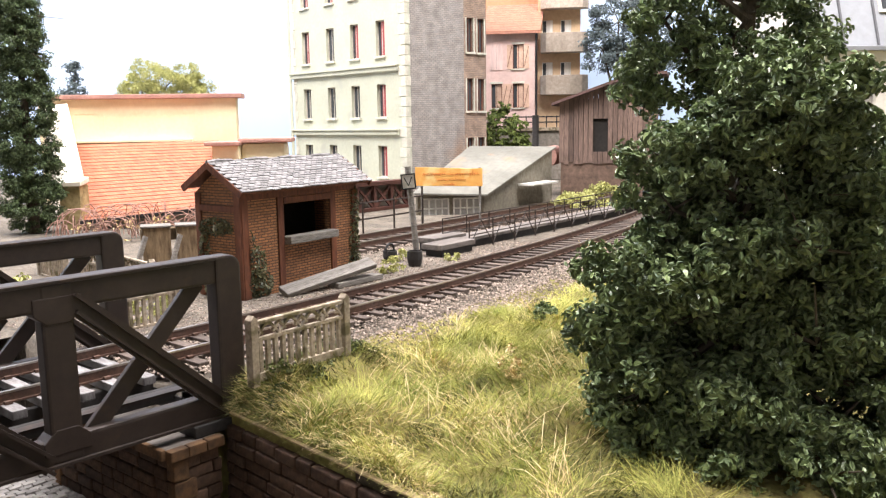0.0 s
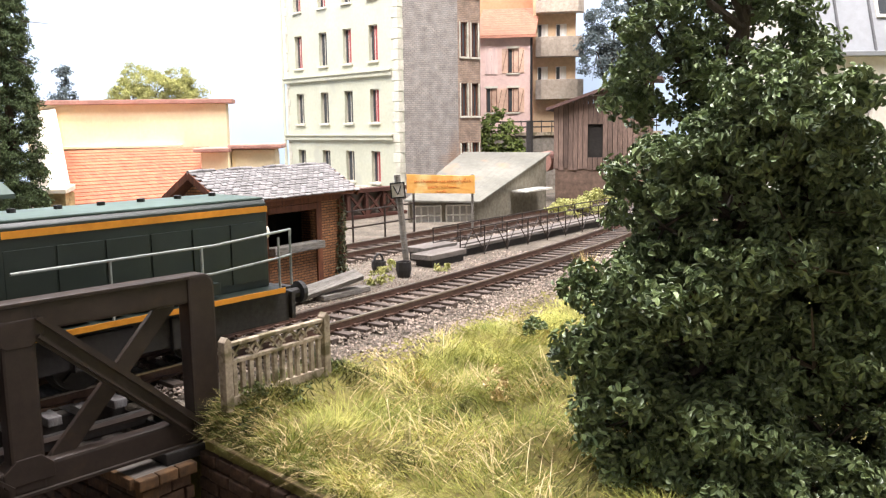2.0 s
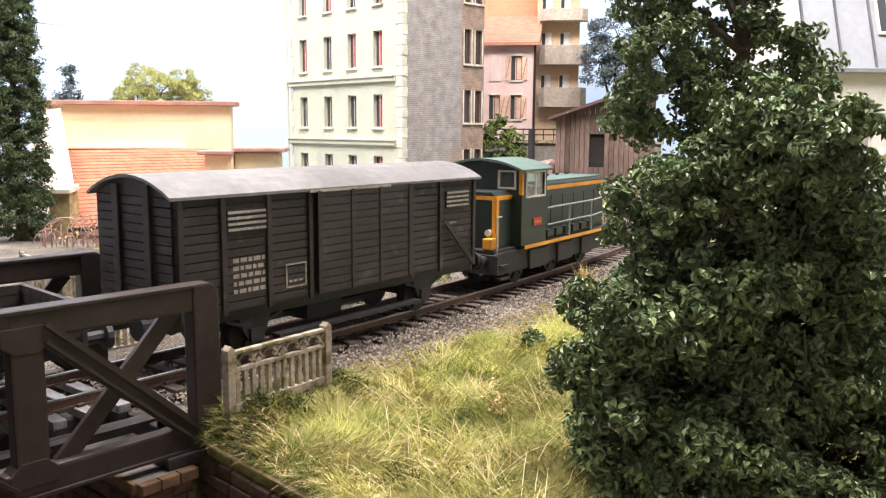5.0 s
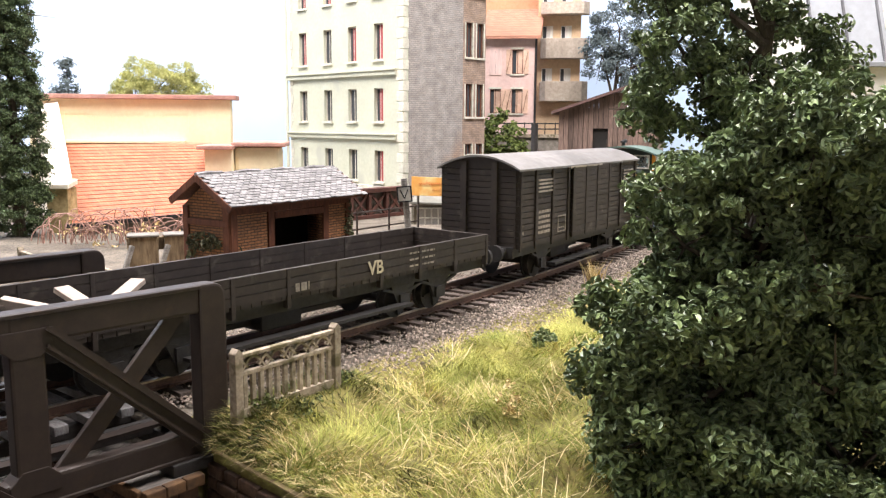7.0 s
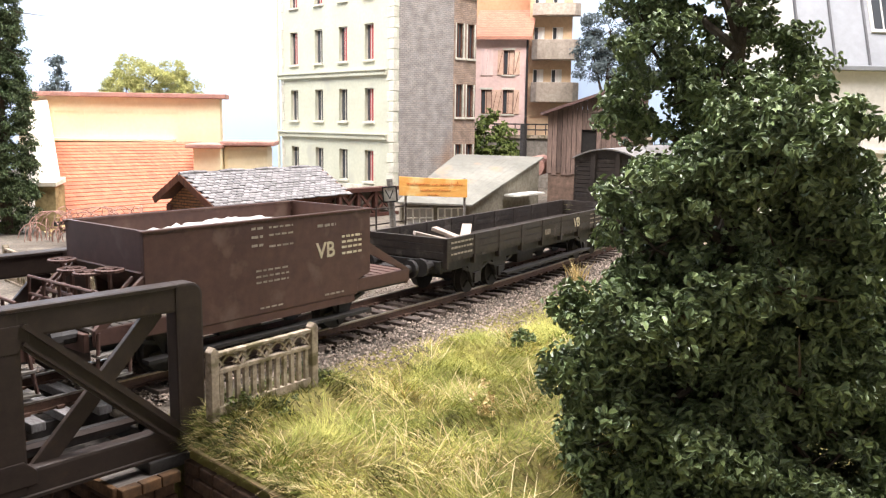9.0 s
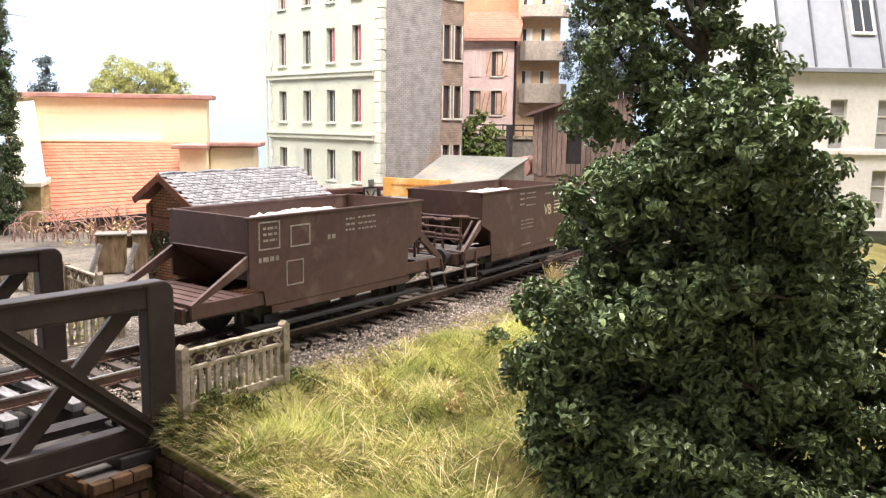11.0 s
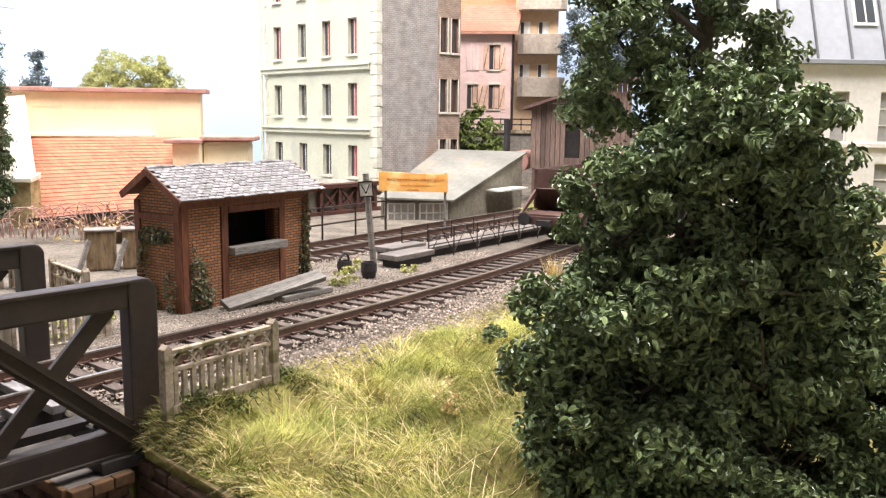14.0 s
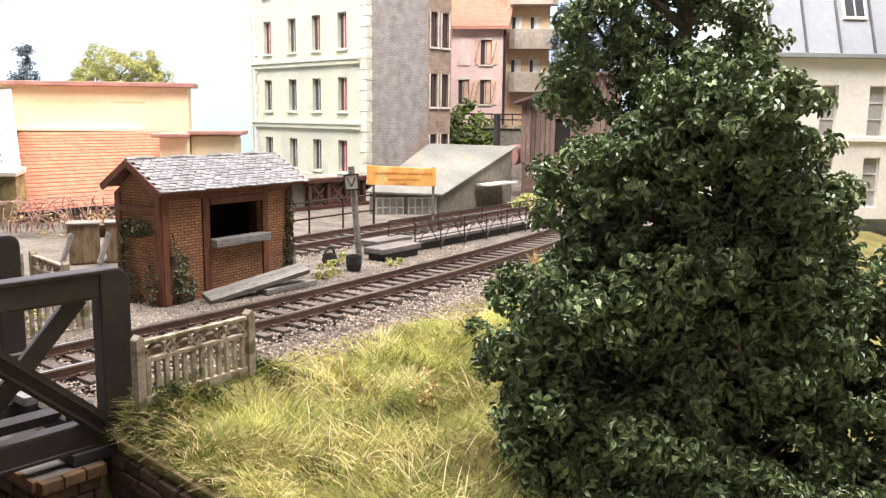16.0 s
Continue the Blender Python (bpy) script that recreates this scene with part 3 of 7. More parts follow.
def truss(y, x_end, parent):
    """One lattice side: x runs along the line, its end at x_end; the rest goes out of view."""
    pan, n = 3.7, 4
    xs = [x_end - pan * i for i in range(n + 1)]
    x_far = xs[-1]
    for z, hh, nm in ((Z1 - 0.28, 0.54, "top_chord"), (Z0 + 0.25, 0.5, "bottom_chord")):
        bm = bmesh.new()
        box(bm, x_far, x_end - (0.5 if nm == "top_chord" else 0), y - 0.16, y + 0.16, z - hh / 2, z + hh / 2)
        box(bm, x_far, x_end - (0.5 if nm == "top_chord" else 0), y - 0.22, y + 0.22, *((z + hh / 2 - 0.07, z + hh / 2 + 0.01) if nm == "top_chord" else (z - hh / 2 - 0.01, z - hh / 2 + 0.06)))
        part(nm, bm, M_IRON, parent, bev=0.06)
    for i, x in enumerate(xs):
        w = 0.29 if i == 0 else 0.28
        bm = bmesh.new()
        if i == 0:  # the end post rounds over into the top chord
            arc = [(x - 0.26 + 0.26 * math.cos(k), Z1 - 0.26 + 0.26 * math.sin(k)) for k in [math.pi / 2 * j / 6 for j in range(7)]]
            prism(bm, [(x - 0.58, Z0 + 0.05), (x, Z0 + 0.05)] + arc + [(x - 0.58, Z1)], y - 0.2, y + 0.2)
        else:
            box(bm, x - w, x + w, y - 0.17, y + 0.17, Z0 + 0.05, Z1 - 0.06)
        part("end_post" if i == 0 else "post", bm, M_IRON, parent, bev=0.05)
    for a, b in zip(xs, xs[1:]):
        lo, hi = Z0 + 0.42, Z1 - 0.5
        bm = bmesh.new()
        beam(bm, (a - 0.3, y - 0.13, lo - 0.35), (b + 0.3, y - 0.13, hi + 0.05), 0.08, 0.4)
        for k in (-0.19, 0.19):
            beam(bm, (a - 0.3, y - 0.2, lo - 0.35 + k * 0.8), (b + 0.3, y - 0.2, hi + 0.05 + k * 0.8), 0.12, 0.06)
        part("diagonal", bm, M_IRON, parent)
        beams("diagonal", [((a - 0.85, y + 0.1, hi), (b + 0.35, y + 0.1, lo - 0.25))], 0.12, 0.34, M_IRON, parent, bev=0.02)
        for gx, gz in ((b, hi), (b, lo)):
            bm = bmesh.new()
            prism(bm, [(gx - 0.42, gz - 0.1), (gx - 0.2, gz - 0.28), (gx + 0.2, gz - 0.28), (gx + 0.42, gz - 0.1), (gx + 0.42, gz + 0.2), (gx - 0.42, gz + 0.2)] if gz > 0 else
                  [(gx - 0.42, gz - 0.2), (gx + 0.42, gz - 0.2), (gx + 0.42, gz + 0.05), (gx + 0.2, gz + 0.25), (gx - 0.2, gz + 0.25), (gx - 0.42, gz + 0.05)], y - 0.19, y + 0.19)
            part("gusset", bm, M_IRON, parent, bev=0.02)


truss(-2.95, 7.4, bridge)
truss(2.65, 7.75, bridge)
for i in range(6):
    x = 6.6 - 3.7 * i
    boxes("cross_beam", (x - 0.12, x + 0.12, -2.8, 2.5, -1.0, -0.62), M_SOOT, bridge, bev=0.03)
boxes("bearing", (6.1, 7.3, -3.25, -2.6, -1.14, Z0), M_SOOT, bridge, "black bearing block", bev=0.03)
for y in (-1.75, -0.86, 0.86, 1.75):
    boxes("stringer", (-6, 7.0, y - 0.08, y + 0.08, -0.72, -0.44), M_SOOT, bridge, bev=0.02)
for y in (-2.1, 2.1):
    boxes("walkway_angle", (-6, 7.0, y - 0.16, y + 0.1, -0.44, -0.38), M_IRON, bridge)

# ---- abutment, wing wall, street ----
abut = thing("bridge_abutment", "ochre stone bridge abutment with dressed cap stones", "abutment", on_line(S_END, 0, 0), kind="structure")
boxes("core", (-0.98, -0.02, -3.42, 1.5, -6, -1.32), M_MORTAR, abut)
boxes("rear_core", (-0.3, -0.02, 1.5, 4.6, -6, -1.12), M_MORTAR, abut)
STONES = []
for j, (w, h) in enumerate(((0.62, 0.24), (0.44, 0.24), (0.78, 0.24))):
    bm = bmesh.new()
    box(bm, -w / 2, w / 2, -0.1, 0.1, -h / 2, h / 2)
    o = part("stone", bm, M_ABUT, abut, bev=0.04, m=at(0, -40, -30))
    STONES.append((w, h, o.data))
    bpy.data.objects.remove(o)


def course_stones(parent, y_line, x0, x1, z0, z1, gap=0.05, turn=0.0, flip=False, material=None, seed=0):
    """Rows of stones on one face: along x at y_line, or along y at x = y_line when turned."""
    r = random.Random(seed)
    z = z0 + 0.13
    row = 0
    while z + 0.12 <= z1 + 0.01:
        x = x0 - (0.3 if row % 2 else 0)
        while x < x1 - 0.15:
            w, h, me = STONES[r.randrange(3)]
            if x + w > x1:
                w2 = x1 - x
            else:
                w2 = w
            if x + w2 > x0 + 0.2:
                a, b = max(x, x0), x + w2
                m = at((a + b) / 2, y_line + r.uniform(-0.025, 0.025), z) if not flip else at(y_line + r.uniform(-0.025, 0.025), (a + b) / 2, z, 90)
                ob = shared("stone", me, parent, m @ Matrix.Diagonal(((b - a - gap) / w, 1, 1, 1)))
                if material:
                    ob.material_slots[0].link = "OBJECT"
                    ob.material_slots[0].material = material
            x += w2
        z += 0.262
        row += 1


course_stones(abut, -3.42, -0.98, 0.0, -5.0, -1.32, gap=0.03, material=M_DARKSTONE, seed=1)
course_stones(abut, -0.98, -3.2, 1.3, -5.0, -1.32, gap=0.03, flip=True, material=M_DARKSTONE, seed=2)
for y in (-3.42, 1.42):  # dressed corner stones
    for k in range(9):
        w = 0.5 if k % 2 else 0.34
        boxes("quoin", (-1.12, -1.12 + w, y - 0.13, y + 0.13, -1.78 - 0.43 * k, -1.38 - 0.43 * k), M_ABUT, abut, "ochre dressed corner stone", bev=0.03)
boxes("ledge", (-1.16, -0.03, -3.4, 4.6, -1.32, -1.14), M_DECK, abut, "grey gravelly bearing ledge", bev=0.03)
for i in range(3):
    boxes("cap_stone", (-1.2 + 0.41 * i, -0.81 + 0.41 * i, -3.62, -3.41, -1.34, -1.12), M_ABUT, abut, "worn ochre cap stone", bev=0.03)
for i in range(5):
    boxes("cap_stone", (-1.27, -1.165, -3.4 + 0.99 * i, -2.43 + 0.99 * i, -1.34, -1.12), M_ABUT, abut, "worn ochre cap stone", bev=0.03)
wing = thing("retaining_wall", "dark rubble stone wing wall below the grass bank", "retaining wall", on_line(S_EMB + 0.46, 3.55, -0.1, -1) @ pose(0, 0, 0, 4), kind="structure")
boxes("core", (-0.42, -0.1, -9, 0.1, -6, -0.72), M_MORTAR, wing)
course_stones(wing, -0.5, -9, 0.1, -4.6, -0.72, gap=0.03, flip=True, material=M_DARKSTONE, seed=3)
boxes("coping", (-0.53, -0.1, -9, 0.1, -0.72, -0.68), M_EDGE, wing, "thin earthen edge", bev=0.015)
street = thing("street", "grey cobbled street passing under the bridge", "street", on_line(-20, 0, -3.2), kind="structure")
boxes("bed", (-45, 5.6, -45, 12, -0.3, -0.05), M_MORTAR, street)
bm = bmesh.new()
box(bm, -0.14, 0.14, -0.085, 0.085, -0.12, 0.06)
o = part("cobble", bm, M_COBBLE, street, bev=0.03)
COB = o.data
bpy.data.objects.remove(o)
for i in range(18):
    for j in range(17):
        shared("cobble", COB, street, at(1.4 + i * 0.3 + (0.15 if j % 2 else 0), 0.4 + j * 0.185, rng.uniform(-0.03, 0.02), rng.uniform(-4, 4), rng.uniform(-4, 4), rng.uniform(-4, 4)))
bm = bmesh.new()
for i in range(-6, 26):
    for j in range(17, 36):
        x, y = 1.4 + i * 0.3 + (0.15 if j % 2 else 0), 0.4 + j * 0.185
        box(bm, x - 0.135, x + 0.135, y - 0.08, y + 0.08, -0.06, 0.04 + 0.03 * noise.noise((i * 2.3, j * 1.7, 1.0)))
tagged(part("cobbles", bm, M_COBBLE, street, "the further cobbles"), kind="stuff")
tagged(boxes("far_abutment", (-9.4, -8.6, -4, 5, -5.24, -1.0), M_DARKSTONE, m=on_line(-20, 0, 0)), "dark stone abutment across the street", "abutment", kind="structure")


# ---- the brick hut ----
HUT = at(-5.70, 27.585, -0.42, 58)


def brick_hut():
    hut = thing("brick_hut", "small brown brick hut with timber frame and grey slate roof", "hut", HUT)
    L, D, H = 2.73, 2.05, 3.33
    holes = [(-0.92, 1.32, 1.66, 2.9)]
    bm = bmesh.new()
    pieced_wall(bm, -L, L, 0, H, 0.0, 0.22, holes)
    part("front_wall", bm, M_HUTBRICK, hut)
    for x, nm in ((-L, "gable_wall"), (L - 0.22, "gable_wall")):
        bm = bmesh.new()
        prism(bm, [(0.22, 0), (D, 0), (D, H), (D / 2, H + 0.72), (0.22, H + 0.12)], x, x + 0.22, "x")
        part(nm, bm, M_HUTBRICK, hut)
    boxes("rear_wall", (-L + 0.22, L - 0.22, D - 0.2, D, 0, H), M_HUTBRICK, hut)
    # sheet and floor coloured near-black to stand for the unlit inside
    boxes("lining", (-L + 0.24, L - 0.24, D - 0.26, D - 0.205, 0.06, H - 0.05), M_INSHADE, hut, "near-black sheet standing for the shaded inside of the hut")
    boxes("room_floor", (-L + 0.22, L - 0.22, 0.22, D - 0.2, 0.0, 0.05), M_INSHADE, hut)
    for x in (-L, -1.2, 1.32, L - 0.25):
        boxes("post", (x, x + 0.27, -0.06, 0.04, 0, H), M_HUTWOOD, hut, bev=0.02)
    boxes("post", (-L - 0.05, -L + 0.03, D - 0.25, D, 0, H), M_HUTWOOD, hut, bev=0.02)
    boxes("post", (-L - 0.05, -L + 0.03, -0.03, 0.25, 0, H), M_HUTWOOD, hut, bev=0.02)
    boxes("lintel", (-0.92, 1.32, -0.07, 0.05, 2.88, 3.1), M_HUTWOOD, hut, bev=0.02)
    boxes("wall_plate", (-L, L, -0.08, 0.04, 3.12, 3.33), M_HUTWOOD, hut, bev=0.02)
    boxes("tie_beam", (-L - 0.06, -L + 0.02, 0.0, D, 2.75, 2.95), M_HUTWOOD, hut, bev=0.02)
    boxes("window_sill", (-0.95, 1.4, -0.36, 0.1, 1.56, 1.82), M_GREYWOOD, hut, "split grey wooden counter board", bev=0.04)
    # roof: two slopes with slates, ridge roll, verge boards
    e, rz, hz = 0.42, H + 0.92, H + 0.05
    ang = math.atan2(rz - hz, D / 2 + e)
    slope = math.hypot(rz - hz, D / 2 + e)
    for sgn, nm in ((1, "roof_slope"), (-1, "roof_slope")):
        sl2 = boxes(nm, (-L - 0.33, L + 0.33, 0 if sgn == 1 else 0.25, slope, -0.06, 0.02), M_HUTWOOD, hut)
        sl2.matrix_basis = (at(0, -e, hz) if sgn == 1 else at(0, D + e, hz, 180)) @ pose(0, 0, 0, math.degrees(ang))
        if sgn == 1:
            w, n = 0.27, 13
            bm = bmesh.new()
            box(bm, -w / 2 + 0.008, w / 2 - 0.008, 0, slope / n * 1.35, 0, 0.04)
            o = part("slate", bm, M_SLATE, sl2, bev=0.012)
            me2 = o.data
            bpy.data.objects.remove(o)
            r = random.Random(5)
            for j in range(n):
                for i in range(25):
                    x = -L - 0.35 + w / 2 + i * w + (w / 2 if j % 2 else 0)
                    if x < L + 0.3:
                        shared("slate", me2, sl2, pose(x * U, (j * slope / n + r.uniform(-0.02, 0.02) - 0.05) * U, (0.055 + r.uniform(0, 0.015)) * U, -7 + r.uniform(-1.5, 1.5), r.uniform(-1.5, 1.5), r.uniform(-2.5, 2.5)))
        else:
            boxes("slate_cover", (-L - 0.33, L + 0.33, 0.25, slope, 0.02, 0.08), M_SLATE, sl2)
    for i in range(12):
        x = -L - 0.34 + i * (2 * L + 0.68) / 12
        rods("ridge_tile", [((x, D / 2, rz + 0.05 + 0.03 * math.sin(i * 2.1)), (x + 0.5, D / 2, rz + 0.06 + 0.03 * math.sin(i * 2.1 + 1)))], 0.08, M_SLATE, hut)
    for x in (-L - 0.36, L + 0.3):
        bm = bmesh.new()
        for a, b in (((x + 0.03, -e - 0.03, hz - 0.06), (x + 0.03, D / 2, rz - 0.03)), ((x + 0.03, D + e - 0.22, hz + 0.08), (x + 0.03, D / 2, rz - 0.03))):
            beam(bm, a, b, 0.07, 0.2)
        part("verge_board", bm, M_HUTWOOD, hut)
    return hut


brick_hut()


def plank(s, off, z, L, turn, tilt, roll=0):
    m = on_line(s, off, z, turn) @ pose(0, 0, 0, roll, tilt, 0)
    bm = bmesh.new()
    box(bm, -L / 2, L / 2, -0.26, 0.26, -0.09, 0.09)
    o = part("plank", bm, M_GREYWOOD, bev=0.03, m=m)
    tagged(o, "split grey weathered timber baulk lying by the hut", "plank", group="planks by the hut")


plank(-4.25, -2.95, -0.02, 3.7, -9.5, -8, 22)
plank(-3.1, -2.8, -0.3, 2.2, -2, 0, 0)

# ---- concrete fences ----
def fence_panel(name, m, length, label, group, h=1.14):
    f = thing(name, label, "fence", m, group)
    for x in (0.0, length):
        bm = bmesh.new()
        prism(bm, [(x - 0.09, -0.2), (x + 0.09, -0.2), (x + 0.09, h + 0.05), (x, h + 0.14), (x - 0.09, h + 0.05)], -0.1, 0.1)
        part("post", bm, M_CONCRETE, f, bev=0.02)
    n = 4
    w = (length - 0.18) / n
    boxes("top_rail", (0.09, length - 0.09, -0.07, 0.07, h - 0.07, h + 0.01), M_CONCRETE, f, bev=0.02)
    for i in range(n):  # pierced arches below the rail
        a = 0.09 + i * w
        bm = bmesh.new()
        pts = [(a + w * k / 8, 0, h - 0.38 + 0.3 * math.sin(math.pi * k / 8)) for k in range(9)]
        low, top = [(u, v - 0.03) for u, _, v in pts], [(u, v + 0.03) for u, _, v in pts]
        prism(bm, low + top[::-1], -0.045, 0.045)
        part("arch", bm, M_CONCRETE, f, "pierced concrete arch")
        beams("strut", [((a, 0, h - 0.1), (a + w * 0.28, 0, h - 0.28))], 0.08, 0.05, M_CONCRETE, f)
        beams("strut", [((a + w, 0, h - 0.1), (a + w * 0.72, 0, h - 0.28))], 0.08, 0.05, M_CONCRETE, f)
    boxes("middle_rail", (0.09, length - 0.09, -0.055, 0.055, h - 0.42, h - 0.34), M_CONCRETE, f, bev=0.012)
    boxes("bottom_rail", (0.09, length - 0.09, -0.06, 0.06, -0.12, 0.06), M_CONCRETE, f, bev=0.012)
    k = int(length / 0.215)
    for i in range(k):
        x = 0.09 + (length - 0.18) * (i + 0.5) / k
        boxes("picket", (x - 0.05, x + 0.05, -0.04, 0.04, 0.05, h - 0.4), M_CONCRETE, f, bev=0.012)
    return f


fence_panel("concrete_fence", on_line(-13.06, 4.0, 0.02, 2.5), 2.62, "mossy grey concrete picket fence panel beside the bridge", "concrete fences", 1.12)
for i in range(1):
    fence_panel("concrete_fence", on_line(-12.7 + i * 2.7, -3.35, -0.42), 2.62, "stained concrete picket fence panel behind the bridge", "concrete fences", 1.2)
for i in range(3):
    fence_panel("concrete_fence", on_line(-8.9, -6.2 - i * 2.72, -0.42, 90 - 8), 2.62, "stained concrete picket fence panel behind the bridge", "concrete fences", 1.2)


# ---- old wooden buffer stop ----
def buffer_stop(m):
    b = thing("buffer_stop", "old wooden buffer stop with thick posts and pale braces", "buffer stop", m)
    for x in (0.0, 1.3):
        boxes("post", (x - 0.54, x + 0.54, -0.3, 0.5, 0, 1.5), M_STUMP, b, bev=0.08)
        boxes("post_cap", (x - 0.58, x + 0.58, -0.38, 0.55, 1.5, 1.58), M_GREYWOOD, b, "pale sawn board on the post", bev=0.03)
        beams("brace", [((x - 0.8, -0.7, 0.05), (x - 0.4, -0.4, 1.2))], 0.12, 0.2, M_GREYWOOD, b, bev=0.03)
    boxes("cross_beam", (-0.6, 2.2, 0.4, 0.7, 0.9, 1.4), M_STUMP, b, bev=0.05)
    return b


M_STUMP = mat("stained_timber", (0.3, 0.22, 0.13), (0.09, 0.06, 0.035), 0.85, 5, 0.5, stretch=(1.5, 1.5, 0.3))
buffer_stop(at(-12.6, 32.3, -0.42, 22))

# ---- post with the chevron board, bucket, basket ----
sp = thing("sign_post", "grey wooden post with a white board and black chevron", "sign", at(-2.4, 34.4, -0.42, -4, 0, -5))
rods("post", [((0, 0, 0), (0, 0, 3.68))], 0.13, M_GREYWOOD, sp, n=10)
brd = boxes("board", (-0.27, 0.27, -0.2, -0.14, 2.78, 3.36), M_WHITE, sp, bev=0.01)
boxes("board_frame", [(-0.3, 0.3, -0.23, -0.13, 2.75, 2.8), (-0.3, 0.3, -0.23, -0.13, 3.34, 3.39), (-0.3, -0.25, -0.23, -0.13, 2.8, 3.34), (0.25, 0.3, -0.23, -0.13, 2.8, 3.34)], M_BLACK, brd, "black border")
beams("chevron", [((-0.16, -0.22, 3.25), (0, -0.22, 2.9)), ((0.16, -0.22, 3.25), (0, -0.22, 2.9))], 0.03, 0.13, M_BLACK, brd, "black chevron", up=(0, 1, 0))


def basket(m, name, label, r, h, handle):
    b = thing(name, label, "basket", m)
    bm = bmesh.new()
    prev = None
    for k, (rr, z) in enumerate(((r * 0.75, 0), (r, h * 0.5), (r * 0.95, h), (r * 0.8, h), (r * 0.7, h * 0.6))):
        ring = [bm.verts.new((rr * math.cos(6.2832 * i / 12) * (1 + 0.04 * (i % 2)), rr * math.sin(6.2832 * i / 12), z)) for i in range(12)]
        if prev:
            for i in range(12):
                bm.faces.new((prev[i], prev[(i + 1) % 12], ring[(i + 1) % 12], ring[i]))
        else:
            bm.faces.new(ring[::-1])
        prev = ring
    bm.faces.new(prev)
    part("body", bm, M_SOOT, b, "woven dark wire body")
    if handle:
        bm = bmesh.new()
        pts = [(r * 0.9 * math.cos(a), 0, h + r * 0.95 * math.sin(a)) for a in [math.pi * i / 8 for i in range(9)]]
        for p, q in zip(pts, pts[1:]):
            rod(bm, p, q, 0.045, 6)
        part("handle", bm, M_SOOT, b, "arched handle")


basket(on_line(1.2, -4.7, -0.42), "basket", "dark woven basket with arched handle on the gravel", 0.29, 0.45, True)
basket(on_line(0.75, -3.15, -0.42), "sack", "dark filled coal sack beside the post", 0.3, 0.62, False)

# ---- low platform with rails between the tracks ----
pf = thing("loading_platform", "low grey timber and concrete platform between the tracks", "platform", on_line(8.0, -3.9, -0.42, -5.5))
boxes("deck", (-2.4, 22, -0.25, 0.85, 0.32, 0.46), M_DECK, pf, "pale grey worn deck", bev=0.02)
boxes("plinth", (-2.3, 22, -0.15, 0.75, 0, 0.32), M_SOOT, pf)
boxes("end_slab", (-4.9, -2.5, -0.9, 0.15, 0.3, 0.52), M_DECK, pf, "stained grey slab", bev=0.03)
boxes("end_block", (-4.7, -2.6, -0.8, 0.05, 0, 0.3), M_SOOT, pf)
boxes("end_slab", (-3.9, -1.6, 0.25, 1.3, 0.38, 0.6), M_DECK, pf, "stained grey slab", bev=0.03)
boxes("end_block", (-3.7, -1.8, 0.35, 1.2, 0, 0.38), M_SOOT, pf)
for y in (-0.5, 0.95):
    n = 13
    rods("rail_bar", [((-2.4, y, 1.25), (21, y, 1.25))], 0.03, M_IRON, pf, "thin rusty handrail")
    rods("rail_bar", [((-2.4, y, 0.62), (21, y, 0.62))], 0.025, M_IRON, pf, "thin rusty handrail")
    for i in range(n):
        x = -2.4 + i * 1.8
        rods("rail_post", [((x, y, 0), (x, y, 1.27))], 0.03, M_IRON, pf)
        if y < 0 and i < n - 1:
            rods("lattice_bar", [((x, y, 0.1), (x + 0.9, y, 1.2)), ((x + 0.9, y, 1.2), (x + 1.8, y, 0.1))], 0.022, M_IRON, pf)
fn = thing("post_and_rail_fence", "thin rusty pipe fence beyond the second track", "fence", at(*rear(-5.2, -2.6, -0.42), REAR_DEG))
for i in range(5):
    rods("post", [((i * 2.4, 0, 0), (i * 2.4, 0, 1.75))], 0.05, M_IRON, fn)
for z in (0.8, 1.6):
    rods("rail_bar", [((0, 0, z), (9.6, 0, z))], 0.045, M_IRON, fn)


# ---- windows and buildings ----
def window(parent, x, z, w, h, y, depth=0.3, frame_mat=None, curtain=None, sill=True, bars=True):
    """A window in an opening: pane set back, frame, glazing bars, sill; x is its middle, z its foot."""
    wn = boxes("window", (x - w / 2, x + w / 2, y + depth - 0.03, y + depth, z, z + h), GLASS, parent, "dark window pane")
    fm = frame_mat or M_FRAME
    t = 0.07
    dims = [(x - w / 2, x - w / 2 + t, y + depth - 0.1, y + depth - 0.02, z, z + h), (x + w / 2 - t, x + w / 2, y + depth - 0.1, y + depth - 0.02, z, z + h), (x - w / 2 + t, x + w / 2 - t, y + depth - 0.1, y + depth - 0.02, z + h - t, z + h), (x - w / 2 + t, x + w / 2 - t, y + depth - 0.1, y + depth - 0.02, z, z + t)]
    if bars:
        dims.append((x - 0.03, x + 0.03, y + depth - 0.095, y + depth - 0.025, z + t, z + h - t))
    boxes("frame", dims, fm, wn, "painted window frame")
    if curtain:
        boxes("curtain", (x - w * 0.12, x + w / 2 - t, y + depth - 0.085, y + depth - 0.04, z + t, z + h - t), curtain, wn, "drawn curtain")
    if sill:
        boxes("sill", (x - w / 2 - 0.14, x + w / 2 + 0.14, y - 0.16, y + 0.12, z - 0.16, z), M_TRIM, wn, "pale stone sill", bev=0.02)
    return wn


